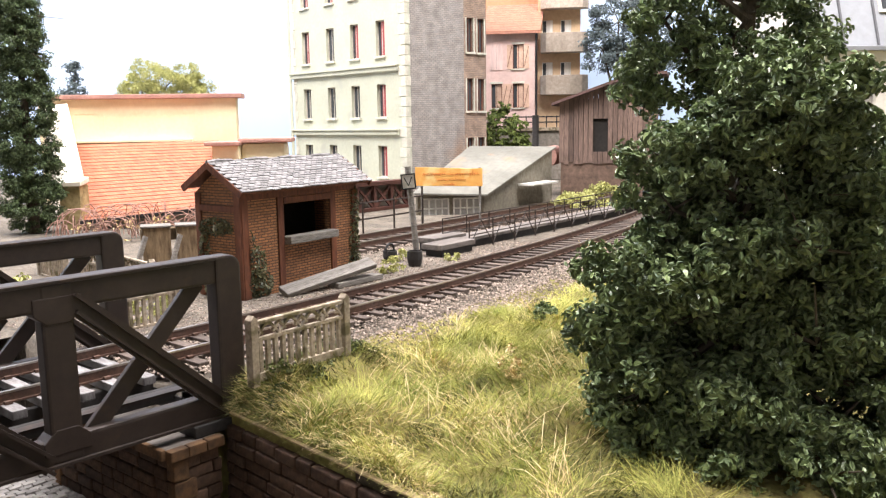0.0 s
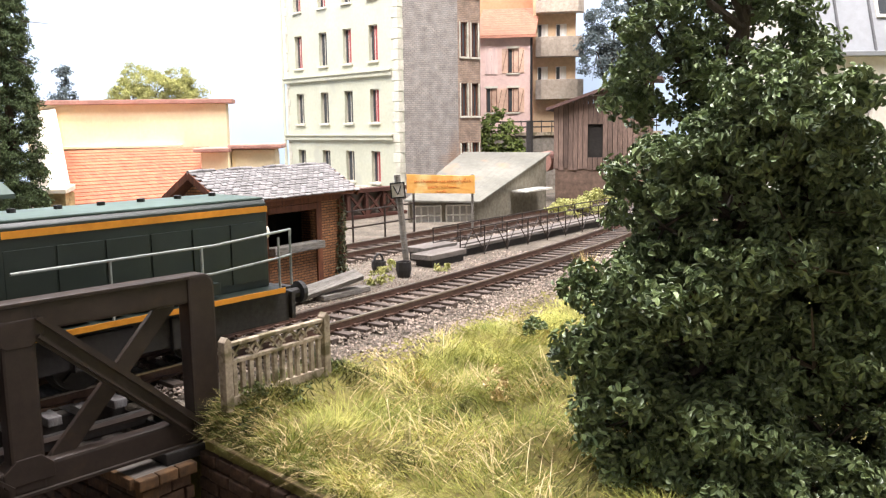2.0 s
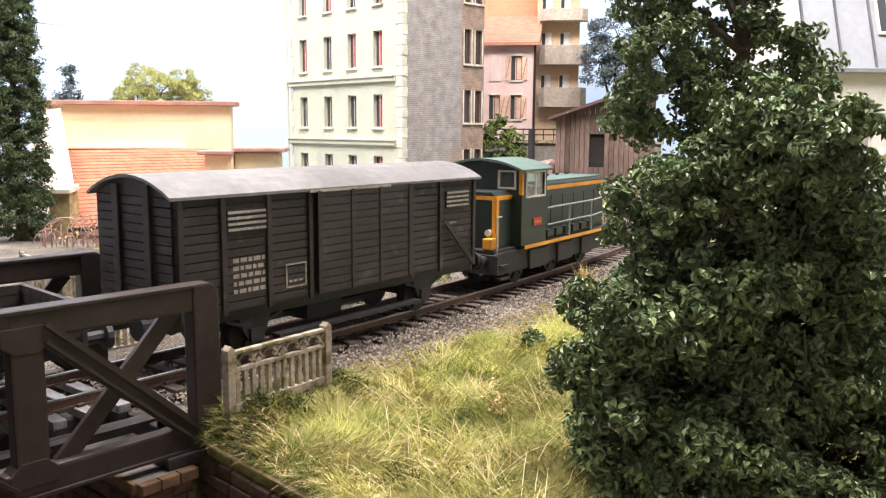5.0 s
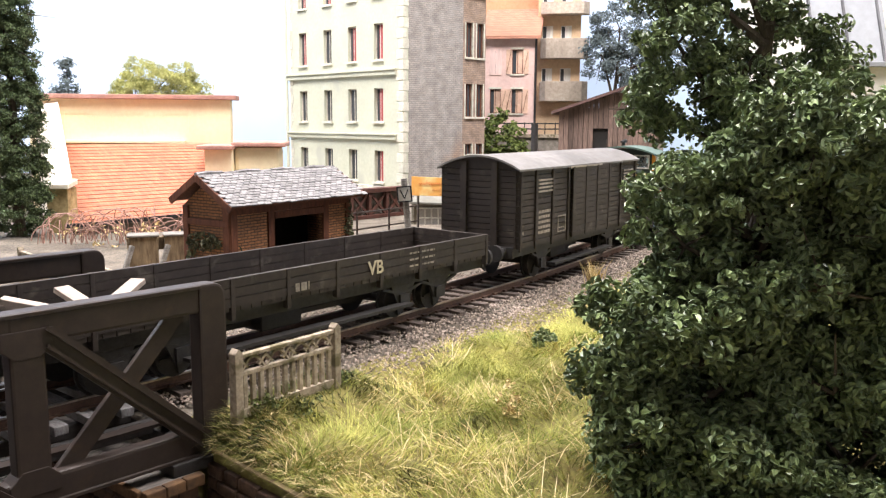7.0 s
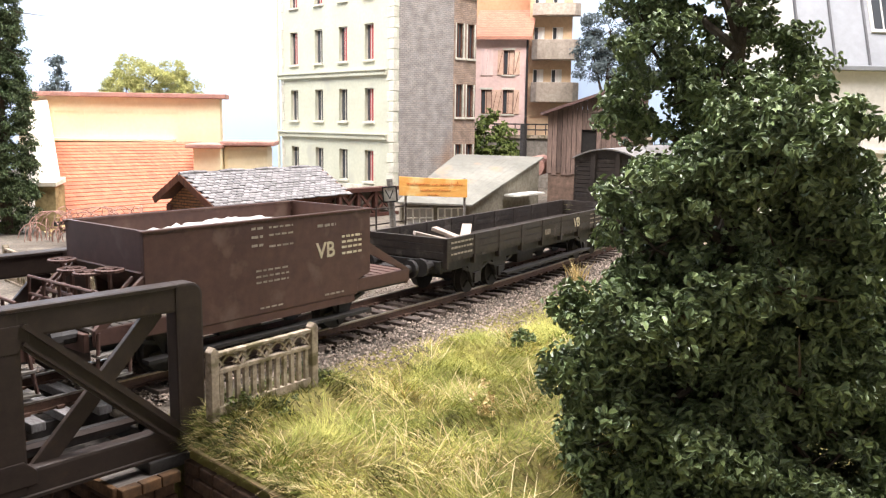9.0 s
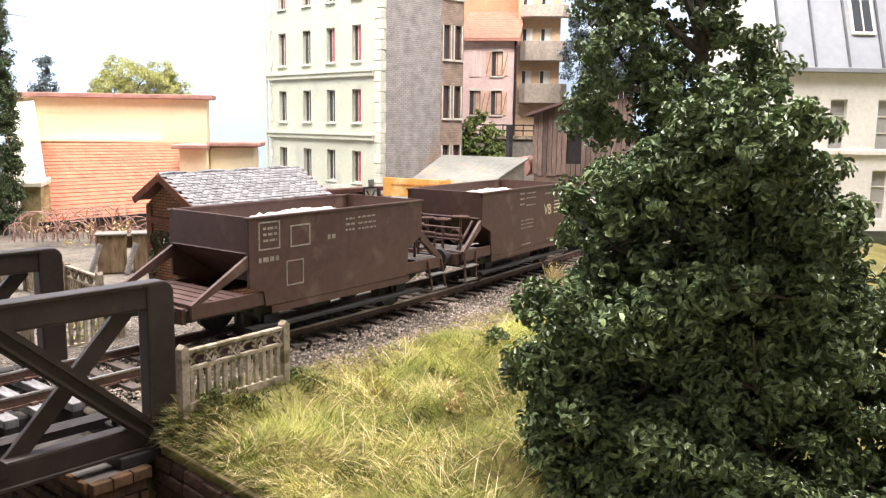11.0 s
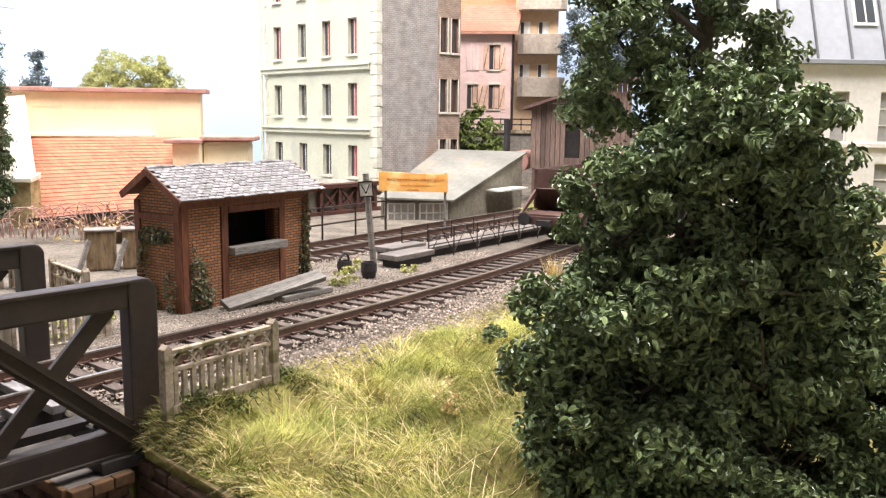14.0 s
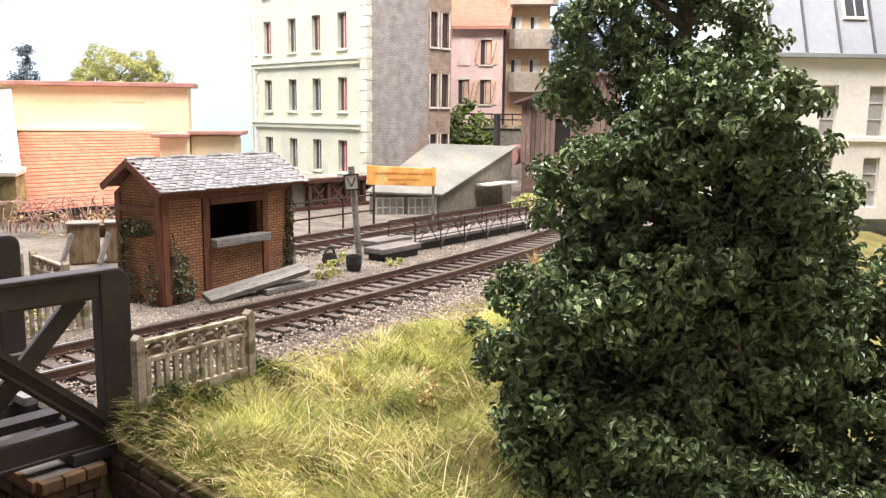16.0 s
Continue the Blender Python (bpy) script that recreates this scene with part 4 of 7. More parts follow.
def tower():
    # corner nearest the viewer at the origin; the rendered front runs along -x... the brick side along y
    b = thing("apartment_tower", "tall pale green rendered apartment house with grey brick side wall", "building", at(-5.3, 65.0, -0.4, -44.7))
    W, H, D = 15.45, 27.0, 8.7
    cols = (2.98, 6.36, 9.73, 13.4)
    rows = ((1.2, 2.5), (5.95, 2.6), (10.72, 2.75), (15.5, 2.75), (20.4, 2.75))
    holes = [(-c - 0.56, -c + 0.56, z, z + h) for c in cols for z, h in rows]
    bm = bmesh.new()
    pieced_wall(bm, -W, -0.01, 0.4, H, 0, 0.5, holes)
    part("front_wall", bm, M_FACADE, b)
    for i, c in enumerate(cols):
        for j, (z, h) in enumerate(rows):
            window(b, -c, z, 1.12, h, 0, 0.32, M_FRAME, M_CURTAIN if (j >= 2 or i == 0) and (i + j) % 5 != 4 else None)
    for z in (4.55, 9.5, 19.9):
        boxes("cornice", [(-W - 0.15, -0.75, -0.22, -0.004, z, z + 0.35), (-W - 0.22, -0.7, -0.32, -0.004, z + 0.35, z + 0.5)], M_FACADE, b, "moulded render string course", bev=0.03)
    boxes("cornice", (-W - 0.15, -0.7, -0.1, -0.004, 0.4, 0.9), M_TRIM, b, "stone base course", bev=0.03)
    for k in range(34):  # toothed quoins
        z = 0.5 + k * 0.78
        w = 0.75 if k % 2 else 0.5
        boxes("quoin", (-w, 0.06, -0.06, 0.28 if k % 2 else 0.5, z, z + 0.72), M_TRIM, b, bev=0.03)
        boxes("quoin", (-W, -W + (0.5 if k % 2 else 0.3), -0.06, -0.004, z, z + 0.72), M_TRIM, b, bev=0.03)
    boxes("side_wall", (-0.5, 0, 0.5, 6.3, 0, H), M_GREYBRICK, b, "weathered grey brick side wall")
    rows2 = ((1.6, 2.6), (6.4, 2.65), (11.15, 2.75), (16.0, 2.8), (20.9, 2.8))
    hol2 = [(c - 0.4, c + 0.4, z, z + h) for c in (7.0, 8.25) for z, h in rows2]
    # brown wing in line with the brick side; built along x, then turned
    bm = bmesh.new()
    pieced_wall(bm, 6.3, 8.9, 0, H, 0, 0.5, hol2)
    wg = part("wing_wall", bm, M_BROWNBRICK, b, "brown brick wing with tall windows", m=at(0, 0, 0, 90))
    for c in (7.0, 8.25):
        for z, h in rows2:
            window(wg, c, z, 0.8, h, 0, 0.3, M_HUTWOOD)
            boxes("window_surround", [(c - 0.5, c - 0.4, -0.05, 0.2, z, z + h), (c + 0.4, c + 0.5, -0.05, 0.2, z, z + h)], M_TRIM, wg, "pale stone surround", bev=0.02)
    boxes("rear_wall", (-W, -0.5, D - 0.5, D, 0, H), M_FACADE, b)
    boxes("end_wall", (-W, -W + 0.5, 0.5, D - 0.5, 0, H), M_FACADE, b)
    boxes("roof", (-W - 0.3, 0.3, -0.3, D + 0.3, H, H + 0.6), M_SLATE, b)
    # downpipe at the far corner
    rods("downpipe", [((-W - 0.25, -0.2, 0), (-W - 0.25, -0.2, H))], 0.14, M_FACADE, b, "painted rain pipe")
    # timber framed ground storey behind the platform fence
    boxes("timber_base", (-7.0, -0.1, -0.5, -0.35, 0, 0.5), M_HUTWOOD, b)
    return b


tower()

# timber framed lean-to at the foot of the tower
lt = thing("timber_gallery", "dark red timber framed gallery with cross bracing", "gallery", at(-7.3, 50.8, -0.42, 50))
boxes("back_wall", (-1.5, 5.2, 0.5, 0.7, 0, 1.75), M_TERRACE, lt)
for x in (-1.4, 0.1, 1.6, 3.1, 4.6):
    boxes("post", (x, x + 0.25, 0.1, 0.4, 0, 1.75), M_GALLERY, lt, bev=0.02)
for x in (0.4, 1.9, 3.4):
    beams("cross_brace", [((x, 0.25, 0.25), (x + 1.2, 0.25, 1.5))], 0.12, 0.16, M_GALLERY, lt)
    beams("cross_brace", [((x, 0.22, 1.5), (x + 1.2, 0.22, 0.25))], 0.12, 0.16, M_GALLERY, lt)
boxes("beam", (-1.5, 5.2, 0.0, 0.75, 1.6, 1.85), M_GALLERY, lt, bev=0.02)
boxes("sill_beam", (-1.5, 5.2, 0.05, 0.42, 0, 0.22), M_GALLERY, lt, bev=0.02)


def garage():
    g = thing("workshop_shed", "low grey workshop with sheet metal roof and white framed windows", "shed", at(-0.05, -0.06, -0.82) @ Matrix.Scale(1.08, 4))
    el, er, rl, rr = Vector((-3.35, 45.3, 1.55)), Vector((0.72, 46.1, 1.38)), Vector((-0.25, 53.6, 3.85)), Vector((5.2, 53.5, 3.75))
    # sheets: each a folded strip from eave to ridge
    n = 11
    for i in range(n):
        a, b2 = i / n, (i + 1) / n
        p, q, r2, s2 = el.lerp(er, a), el.lerp(er, b2), rl.lerp(rr, b2), rl.lerp(rr, a)
        bm = bmesh.new()
        up = Vector((0, 0, 0.09))
        v = [bm.verts.new(k) for k in (p, q, r2, s2)] + [bm.verts.new(k + up) for k in (p, q, r2, s2)]
        for f in ((3, 2, 1, 0), (4, 5, 6, 7), (0, 1, 5, 4), (1, 2, 6, 5), (2, 3, 7, 6), (3, 0, 4, 7)):
            bm.faces.new([v[k] for k in f])
        beam(bm, p + up, s2 + up, 0.03, 0.01)
        part("roof_sheet", bm, M_CORR, g)
    fl, fr, br_, bl = Vector((-3.2, 45.8, 0)), Vector((0.55, 46.6, 0)), Vector((4.9, 53.2, 0)), Vector((-0.4, 53.3, 0))

    def slab(nm, p, q, hp, hq, mt, lab=""):
        bm = bmesh.new()
        d = (q - p).cross(Vector((0, 0, 1))).normalized() * 0.12
        v = [bm.verts.new(k) for k in (p, q, q + Vector((0, 0, hq)), p + Vector((0, 0, hp)))] + [bm.verts.new(k - d) for k in (p, q, q + Vector((0, 0, hq)), p + Vector((0, 0, hp)))]
        for f in ((0, 1, 2, 3), (7, 6, 5, 4), (0, 4, 5, 1), (1, 5, 6, 2), (2, 6, 7, 3), (3, 7, 4, 0)):
            bm.faces.new([v[k] for k in f])
        return part(nm, bm, mt, g, lab)

    slab("front_wall", fl, fr, 1.5, 1.4, M_GARAGE)
    slab("side_wall", fr, br_, 1.42, 3.6, M_GARAGE, "weathered board side wall")
    slab("rear_wall", br_, bl, 3.6, 3.7, M_GARAGE)
    slab("end_wall", bl, fl, 3.7, 1.5, M_GARAGE)
    d = (fr - fl).normalized()
    nrm = Vector((d.y, -d.x, 0))
    for k, (a, w) in enumerate(((0.35, 1.45), (2.1, 1.5))):
        p = fl + d * a + nrm * 0.03
        wn = beams("window", [(p + Vector((0, 0, 0.72)), p + d * w + Vector((0, 0, 0.72)))], 0.03, 1.1, M_BLIND, g, "dusty grey workshop window")
        fr_bars = [(p + d * w * i / 4 + nrm * 0.03 + Vector((0, 0, 0.18)), p + d * w * i / 4 + nrm * 0.03 + Vector((0, 0, 1.26))) for i in range(5)]
        fr_bars += [(p + nrm * 0.03 + Vector((0, 0, z)), p + d * w + nrm * 0.03 + Vector((0, 0, z))) for z in (0.18, 0.72, 1.26)]
        rods("frame", fr_bars, 0.05, M_WHITEFRAME, wn, "white glazing bars", n=4)
    # little sheet canopy on the side
    c0 = fr.lerp(br_, 0.45) + Vector((0.1, -0.1, 1.75))
    c1 = fr.lerp(br_, 0.85) + Vector((0.1, -0.1, 1.75))
    beams("canopy", [(c0 + Vector((0.4, -0.3, 0)), c1 + Vector((0.4, -0.3, 0)))], 1.0, 0.1, M_WHITEFRAME, g, "pale flat canopy")


garage()


def sign_board():
    g = thing("name_board", "orange enamel sign board with red lettering on two posts", "sign", at(-1.32, 44.7, -0.42, 3))
    rods("post", [((-1.5, 0.1, 0), (-1.5, 0.1, 2.95))], 0.07, M_GREYWOOD, g)
    rods("post", [((1.62, 0.1, 0), (1.62, 0.1, 3.05))], 0.07, M_GREYWOOD, g)
    bm = bmesh.new()
    prism(bm, [(-1.85, 2.12), (1.75, 2.05), (1.75, 3.02), (1.2, 3.0), (-1.85, 3.12)], -0.04, 0.03)
    bd = part("board", bm, M_SIGN, g, "weathered orange board", bev=0.01)
    for x0, x1, z, h in ((-1.45, -0.25, 2.74, 0.17), (-0.1, 0.15, 2.72, 0.11), (0.3, 1.5, 2.74, 0.17), (-0.75, -0.15, 2.42, 0.09), (-0.05, 0.05, 2.42, 0.09), (0.15, 0.8, 2.42, 0.09), (-0.35, 0.25, 2.18, 0.06)):
        r = random.Random(int(x0 * 100))
        x = x0
        bm = bmesh.new()
        while x < x1:
            hh = h * (1.5 if r.random() < 0.2 else r.uniform(0.6, 0.9))
            beam(bm, (x, -0.046, z - h / 2), (x + 0.03, -0.046, z - h / 2 + hh), 0.012, 0.03, (0, 1, 0))
            beam(bm, (x + 0.03, -0.046, z - h / 2 + hh * r.uniform(0.4, 1.0)), (x + 0.09, -0.046, z - h / 2 + hh * r.uniform(0.0, 0.5)), 0.012, 0.025, (0, 1, 0))
            x += r.uniform(0.08, 0.12)
        part("lettering", bm, M_SIGNTEXT, bd, "unreadable red script")


sign_board()


def hexa(name, top, low, material, parent, label="", bev=0.0):
    """A block between two quads of corners."""
    bm = bmesh.new()
    v = [bm.verts.new(p) for p in (*top, *low)]
    for f in ((3, 2, 1, 0), (4, 5, 6, 7), (0, 1, 5, 4), (1, 2, 6, 5), (2, 3, 7, 6), (3, 0, 4, 7)):
        bm.faces.new([v[k] for k in f])
    return part(name, bm, material, parent, label, bev)


def yellow_house():
    y = thing("yellow_workshop", "yellow rendered workshop with orange tiled lean-to roof", "building", at(0, 0, -0.42))
    f = boxes("main_wall", (-6.6, 6.2, 0, 1.2, 0, 7.3), M_YELLOW, y, "plain yellow front wall", bev=0.03, m=at(-22.2, 55.4, 0, 8))
    boxes("coping", (-6.9, 6.65, -0.35, 1.4, 7.3, 7.6), M_REDCOPE, f, "pinkish coping slab", bev=0.05)
    for x in (-3.4, -0.4, 2.5):
        boxes("blind_panel", [(x - 1.0, x + 1.0, -0.03, -0.004, 6.35, 6.43), (x - 1.0, x - 0.93, -0.03, -0.004, 5.1, 6.35), (x + 0.93, x + 1.0, -0.03, -0.004, 5.1, 6.35)], M_YELLOW, f, "shallow blind window panel")
    boxes("ledge", (-5.0, 3.3, -0.5, 0.0, 4.45, 4.65), M_YELLOW, f, bev=0.03)
    tl, tr_, br_, bl = Vector((-26.4, 54.4, 4.35)), Vector((-17.0, 55.2, 4.5)), Vector((-13.0, 46.5, 1.05)), Vector((-20.9, 43.6, 0.45))
    n = 22
    for i in range(n):
        a, b2 = i / n, (i + 1) / n
        p, q, r2, s2 = tl.lerp(bl, a), tr_.lerp(br_, a), tr_.lerp(br_, b2 + 0.008), tl.lerp(bl, b2 + 0.008)
        up = Vector((0, 0, 0.045))
        dn = Vector((0, 0, -0.14))
        hexa("tile_course", (p, q, r2 + up, s2 + up), (p + dn, q + dn, r2 + dn * 0.3, s2 + dn * 0.3), M_TILE, y)
    hexa("gutter", (bl + Vector((-0.1, -0.1, 0.1)), br_ + Vector((0.1, -0.1, 0.1)), br_ + Vector((0.1, -0.45, 0.1)), bl + Vector((-0.1, -0.45, 0.1))), (bl + Vector((-0.1, -0.1, -0.1)), br_ + Vector((0.1, -0.1, -0.1)), br_ + Vector((0.1, -0.45, -0.1)), bl + Vector((-0.1, -0.45, -0.1))), M_SOOT, y, "dark gutter")
    hexa("low_wall", (bl + Vector((0, 0.2, -0.1)), br_ + Vector((0, 0.2, -0.1)), br_ + Vector((0.1, 0.8, -0.1)), bl + Vector((0.1, 0.8, -0.1))), (Vector((bl.x, bl.y + 0.2, 0)), Vector((br_.x, br_.y + 0.2, 0)), Vector((br_.x, br_.y + 0.8, 0)), Vector((bl.x, bl.y + 0.8, 0))), M_TERRACE, y)
    hexa("side_wall", ((-29.0, 55.6, 7.4), (-27.1, 55.2, 7.35), (-21.35, 44.8, 2.85), (-22.5, 44.8, 2.7)), ((-29.0, 55.6, 0), (-27.1, 55.2, 0), (-21.35, 44.8, 0), (-22.5, 44.8, 0)), M_WHITEWALL, y, "white sloping side wall", 0.05)
    hexa("pier_cap", ((-22.6, 44.9, 2.75), (-21.1, 44.9, 2.8), (-21.0, 43.6, 2.6), (-22.5, 43.6, 2.55)), ((-22.6, 44.9, 2.5), (-21.1, 44.9, 2.5), (-21.0, 43.6, 2.35), (-22.5, 43.6, 2.35)), M_WHITEWALL, y, "white pier cap", 0.04)
    boxes("stone_pier", (-22.3, -21.15, 43.8, 44.85, 0, 2.4), M_OCHRESTONE, y, "ochre rubble pier", bev=0.05)
    c0 = at(-14.9, 50.6, 0, 8)
    boxes("annex", (-1.0, 0.6, -0.6, 3, 0, 4.25), M_YELLOW, y, "low yellow annex", bev=0.05, m=c0)
    boxes("annex_coping", (-1.4, 0.7, -1.0, 3.2, 4.25, 4.5), M_REDCOPE, y, "red coping", bev=0.06, m=c0)
    boxes("annex", (0.6, 3.3, 0.2, 3, 0, 4.4), M_YELLOW, y, "pale yellow rounded annex", bev=0.3, m=c0)
    boxes("annex_coping", (0.5, 3.7, -0.2, 3.2, 4.4, 4.68), M_REDCOPE, y, "red coping", bev=0.08, m=c0)
    return y


yellow_house()


def right_house():
    h = thing("grey_roofed_house", "pale rendered house with standing seam zinc mansard roof", "building", at(19.3, 50, -0.42, 4))
    HCOLS = (3.6, 6.45, 9.3, 12.15)
    holes = [(x - 0.5, x + 0.5, z, z + 2.9) for x in HCOLS for z in (0.7, 4.8)]
    bm = bmesh.new()
    pieced_wall(bm, 0, 26, 0, 9.2, 0, 0.5, holes)
    part("front_wall", bm, M_PALEWALL, h)
    for x in HCOLS:
        for z in (0.7, 4.8):
            wn = window(h, x, z, 1.0, 2.9, 0, 0.3, M_WHITEFRAME, None, False, False)
            boxes("blind", (x - 0.43, x + 0.43, 0.23, 0.26, z + 0.07, z + 2.83), M_BLIND, wn, "grey drawn blind behind the pane")
            for k in (0.95, 1.9):
                boxes("glazing_bar", (x - 0.43, x + 0.43, 0.18, 0.228, z + k, z + k + 0.07), M_WHITEFRAME, wn)
    boxes("string_course", (-0.1, 26, -0.15, -0.004, 4.5, 4.78), M_PALEWALL, h, bev=0.03)
    boxes("gutter", (-0.3, 26.2, -0.4, 0.2, 9.2, 9.5), M_ZINC, h, bev=0.05)
    boxes("end_wall", (0, 0.5, 0.5, 12, 0, 9.2), M_PALEWALL, h)
    for i in range(13):
        bm = bmesh.new()
        x = i * 2.0
        v = [bm.verts.new(p) for p in ((x, -0.1, 9.5), (x + 2, -0.1, 9.5), (x + 2, 4.2, 20), (x, 4.2, 20), (x, 0.1, 9.5), (x + 2, 0.1, 9.5), (x + 2, 4.4, 20), (x, 4.4, 20))]
        for f in ((0, 1, 2, 3), (7, 6, 5, 4), (0, 4, 5, 1), (1, 5, 6, 2), (2, 6, 7, 3), (3, 7, 4, 0)):
            bm.faces.new([v[k] for k in f])
        sheet = part("roof_sheet", bm, M_ZINC, h)
        beams("seam", [((x, -0.14, 9.5), (x, 4.16, 20))], 0.1, 0.2, M_SEAM, sheet, "dark standing seam", up=(0, -1, 0.4))
    sk = boxes("skylight", (4.35, 5.75, -0.2, 0.05, 0, 2.4), M_WHITEFRAME, h, "zinc framed skylight", m=at(0, 0.75, 11.4, 0, -22))
    boxes("pane", (4.5, 5.6, -0.21, -0.202, 0.18, 2.22), GLASS, sk, "dark skylight pane")
    boxes("glazing_bar", (5.01, 5.09, -0.24, -0.212, 0.18, 2.22), M_WHITEFRAME, sk)
    bm = bmesh.new()
    prism(bm, [(0, 9.2), (12, 9.2), (12, 20), (4.3, 20)], 0, 0.4, "x")
    part("gable", bm, M_PALEWALL, h)


right_house()


def stone_gable():
    g = thing("stone_gabled_house", "pale ochre stone house wall behind the zinc roof", "house", at(24.5, 75, -0.42, 3))
    bm = bmesh.new()
    prism(bm, [(0, 0), (8, 0), (8, 18.5), (4, 22), (0, 18.5)], 0, 0.6)
    part("gable_wall", bm, M_GABLE, g)
    boxes("string_course", (-0.1, 8.1, -0.2, -0.004, 12.9, 13.3), M_TRIM, g, bev=0.03)
    for sg in (-1, 1):
        beams("roof", [((4, 3, 22.2), (4 + sg * 4.4, 3, 18.3))], 7.0, 0.3, M_PALETILE, g, "pale tiled roof slope")


stone_gable()


def far_houses():
    # pink house with orange roof
    p = thing("pink_house", "narrow pink rendered house with shutters and orange roof", "house", at(0.9, 87, -0.4, -8))
    holes = [(x - 0.55, x + 0.55, z, z + 2.4) for x in (1.3, 3.5) for z in (6.9, 10.8)]
    bm = bmesh.new()
    pieced_wall(bm, 0, 5.4, 0, 14.4, 0, 0.4, holes)
    part("front_wall", bm, M_PINK, p)
    for x in (1.3, 3.5):
        for z in (6.9, 10.8):
            if x < 2 and z > 10:  # closed shutters
                for k in (-1, 1):
                    boxes("shutter", (min(x, x + k * 0.62) + 0.01, max(x, x + k * 0.62) - 0.01, -0.1, -0.01, z - 0.1, z + 2.5), M_PINKSHUT, p, "closed pale pink shutter", bev=0.02)
                # near-black sheet for the shade behind the closed shutters
                boxes("lining", (x - 0.55, x + 0.55, 0.25, 0.3, z, z + 2.4), M_INSHADE, p)
                continue
            window(p, x, z, 1.1, 2.4, 0, 0.25, M_HUTWOOD, M_PEACH)
            boxes("lintel", (x - 0.65, x + 0.65, -0.06, -0.004, z + 2.42, z + 2.62), M_TRIM, p, bev=0.02)
            for sg in (-1, 1):
                if not (x == 1.3 and sg < 0):
                    sh = boxes("shutter", (x + sg * 0.85 - 0.28, x + sg * 0.85 + 0.28, -0.1, -0.01, z, z + 2.4), M_PEACH, p, "folded wooden shutter", bev=0.02)
                    beams("brace", [((x + sg * 0.85 - 0.2, -0.12, z + 0.2), (x + sg * 0.85 + 0.2, -0.12, z + 2.2))], 0.04, 0.1, M_HUTWOOD, sh, up=(0, 1, 0))
    bm = bmesh.new()
    v = [bm.verts.new(q) for q in ((-0.3, -0.8, 14.2), (5.8, -0.8, 14.2), (5.8, 6, 17.6), (-0.3, 6, 17.6), (-0.3, -0.8, 14.5), (5.8, -0.8, 14.5), (5.8, 6, 17.9), (-0.3, 6, 17.9))]
    for f in ((3, 2, 1, 0), (4, 5, 6, 7), (0, 1, 5, 4), (1, 2, 6, 5), (2, 3, 7, 6), (3, 0, 4, 7)):
        bm.faces.new([v[k] for k in f])
    part("roof", bm, M_PALETILE, p, "orange tiled roof")
    rods("downpipe", [((5.35, -0.15, 0), (5.35, -0.15, 14.2))], 0.12, M_SOOT, p)
    o = thing("orange_house", "tall orange rendered house behind the pink one", "house", at(0.8, 94, -0.4, -5))
    boxes("wall", (0, 6.3, 0, 5, 0, 27), M_ORANGE, o, bev=0.03)
    for x in (1.6, 4.4):
        boxes("window", (x - 0.5, x + 0.5, -0.05, 0.0 - 0.004, 20.2, 22.6), GLASS, o, "dark window pane")
    b = thing("balcony_house", "tall beige apartment house with rounded balconies", "building", at(6.6, 90, -0.4, -6))
    hol = [(x - 0.55, x + 0.55, z, z + 2.2) for x in (1.0, 2.9) for z in (9.4, 13.7, 18.0, 22.2)]
    bm = bmesh.new()
    pieced_wall(bm, 0, 4.4, 0, 27, 0, 0.4, hol)
    part("front_wall", bm, M_BEIGE, b)
    boxes("side_wall", (4.0, 4.4, 0.4, 6, 0, 27), M_BEIGE, b)
    for x in (1.0, 2.9):
        for z in (9.4, 13.7, 18.0, 22.2):
            window(b, x, z, 1.1, 2.2, 0, 0.25, M_WHITEFRAME, M_NET, False)
    for z in (8.2, 12.5, 16.9, 21.2):
        bm = bmesh.new()
        prism(bm, [(0.3, 0), (0.3, -1.1), (0.9, -1.7), (4.6, -1.7), (5.2, -1.1), (5.2, 0)], z, z + 2.0 if z < 16 else z + 1.2, "z")
        part("balcony", bm, M_BALC, b, "stained concrete balcony front", bev=0.05)
    # terrace wall and railing before them
    t = thing("terrace_wall", "grey stone terrace wall with iron railing below the houses", "wall", at(1.5, 80, -0.4, -6), kind="structure")
    boxes("wall", (-2.5, 16, 0, 1, 0, 4.6), M_TERRACE, t, bev=0.05)
    boxes("coping", (-2.7, 16.2, -0.2, 1.1, 4.6, 4.9), M_CONCRETE, t, bev=0.03)
    rods("rail_bar", [((-2.4, 0.1, 5.9), (16, 0.1, 5.9)), ((-2.4, 0.1, 5.4), (16, 0.1, 5.4))], 0.06, M_SOOT, t)
    for i in range(20):
        rods("post", [((-2.4 + i * 0.95, 0.1, 4.9), (-2.4 + i * 0.95, 0.1, 6.0))], 0.05, M_SOOT, t)


M_PINKSHUT = mat("pale_pink_boards", (0.74, 0.56, 0.5), (0.62, 0.44, 0.4), 0.8, 5, 0.2, stretch=(3, 3, 0.3))
M_BALC = mat("stained_balcony", (0.42, 0.36, 0.29), (0.28, 0.23, 0.18), 0.85, 3, 0.2)
far_houses()


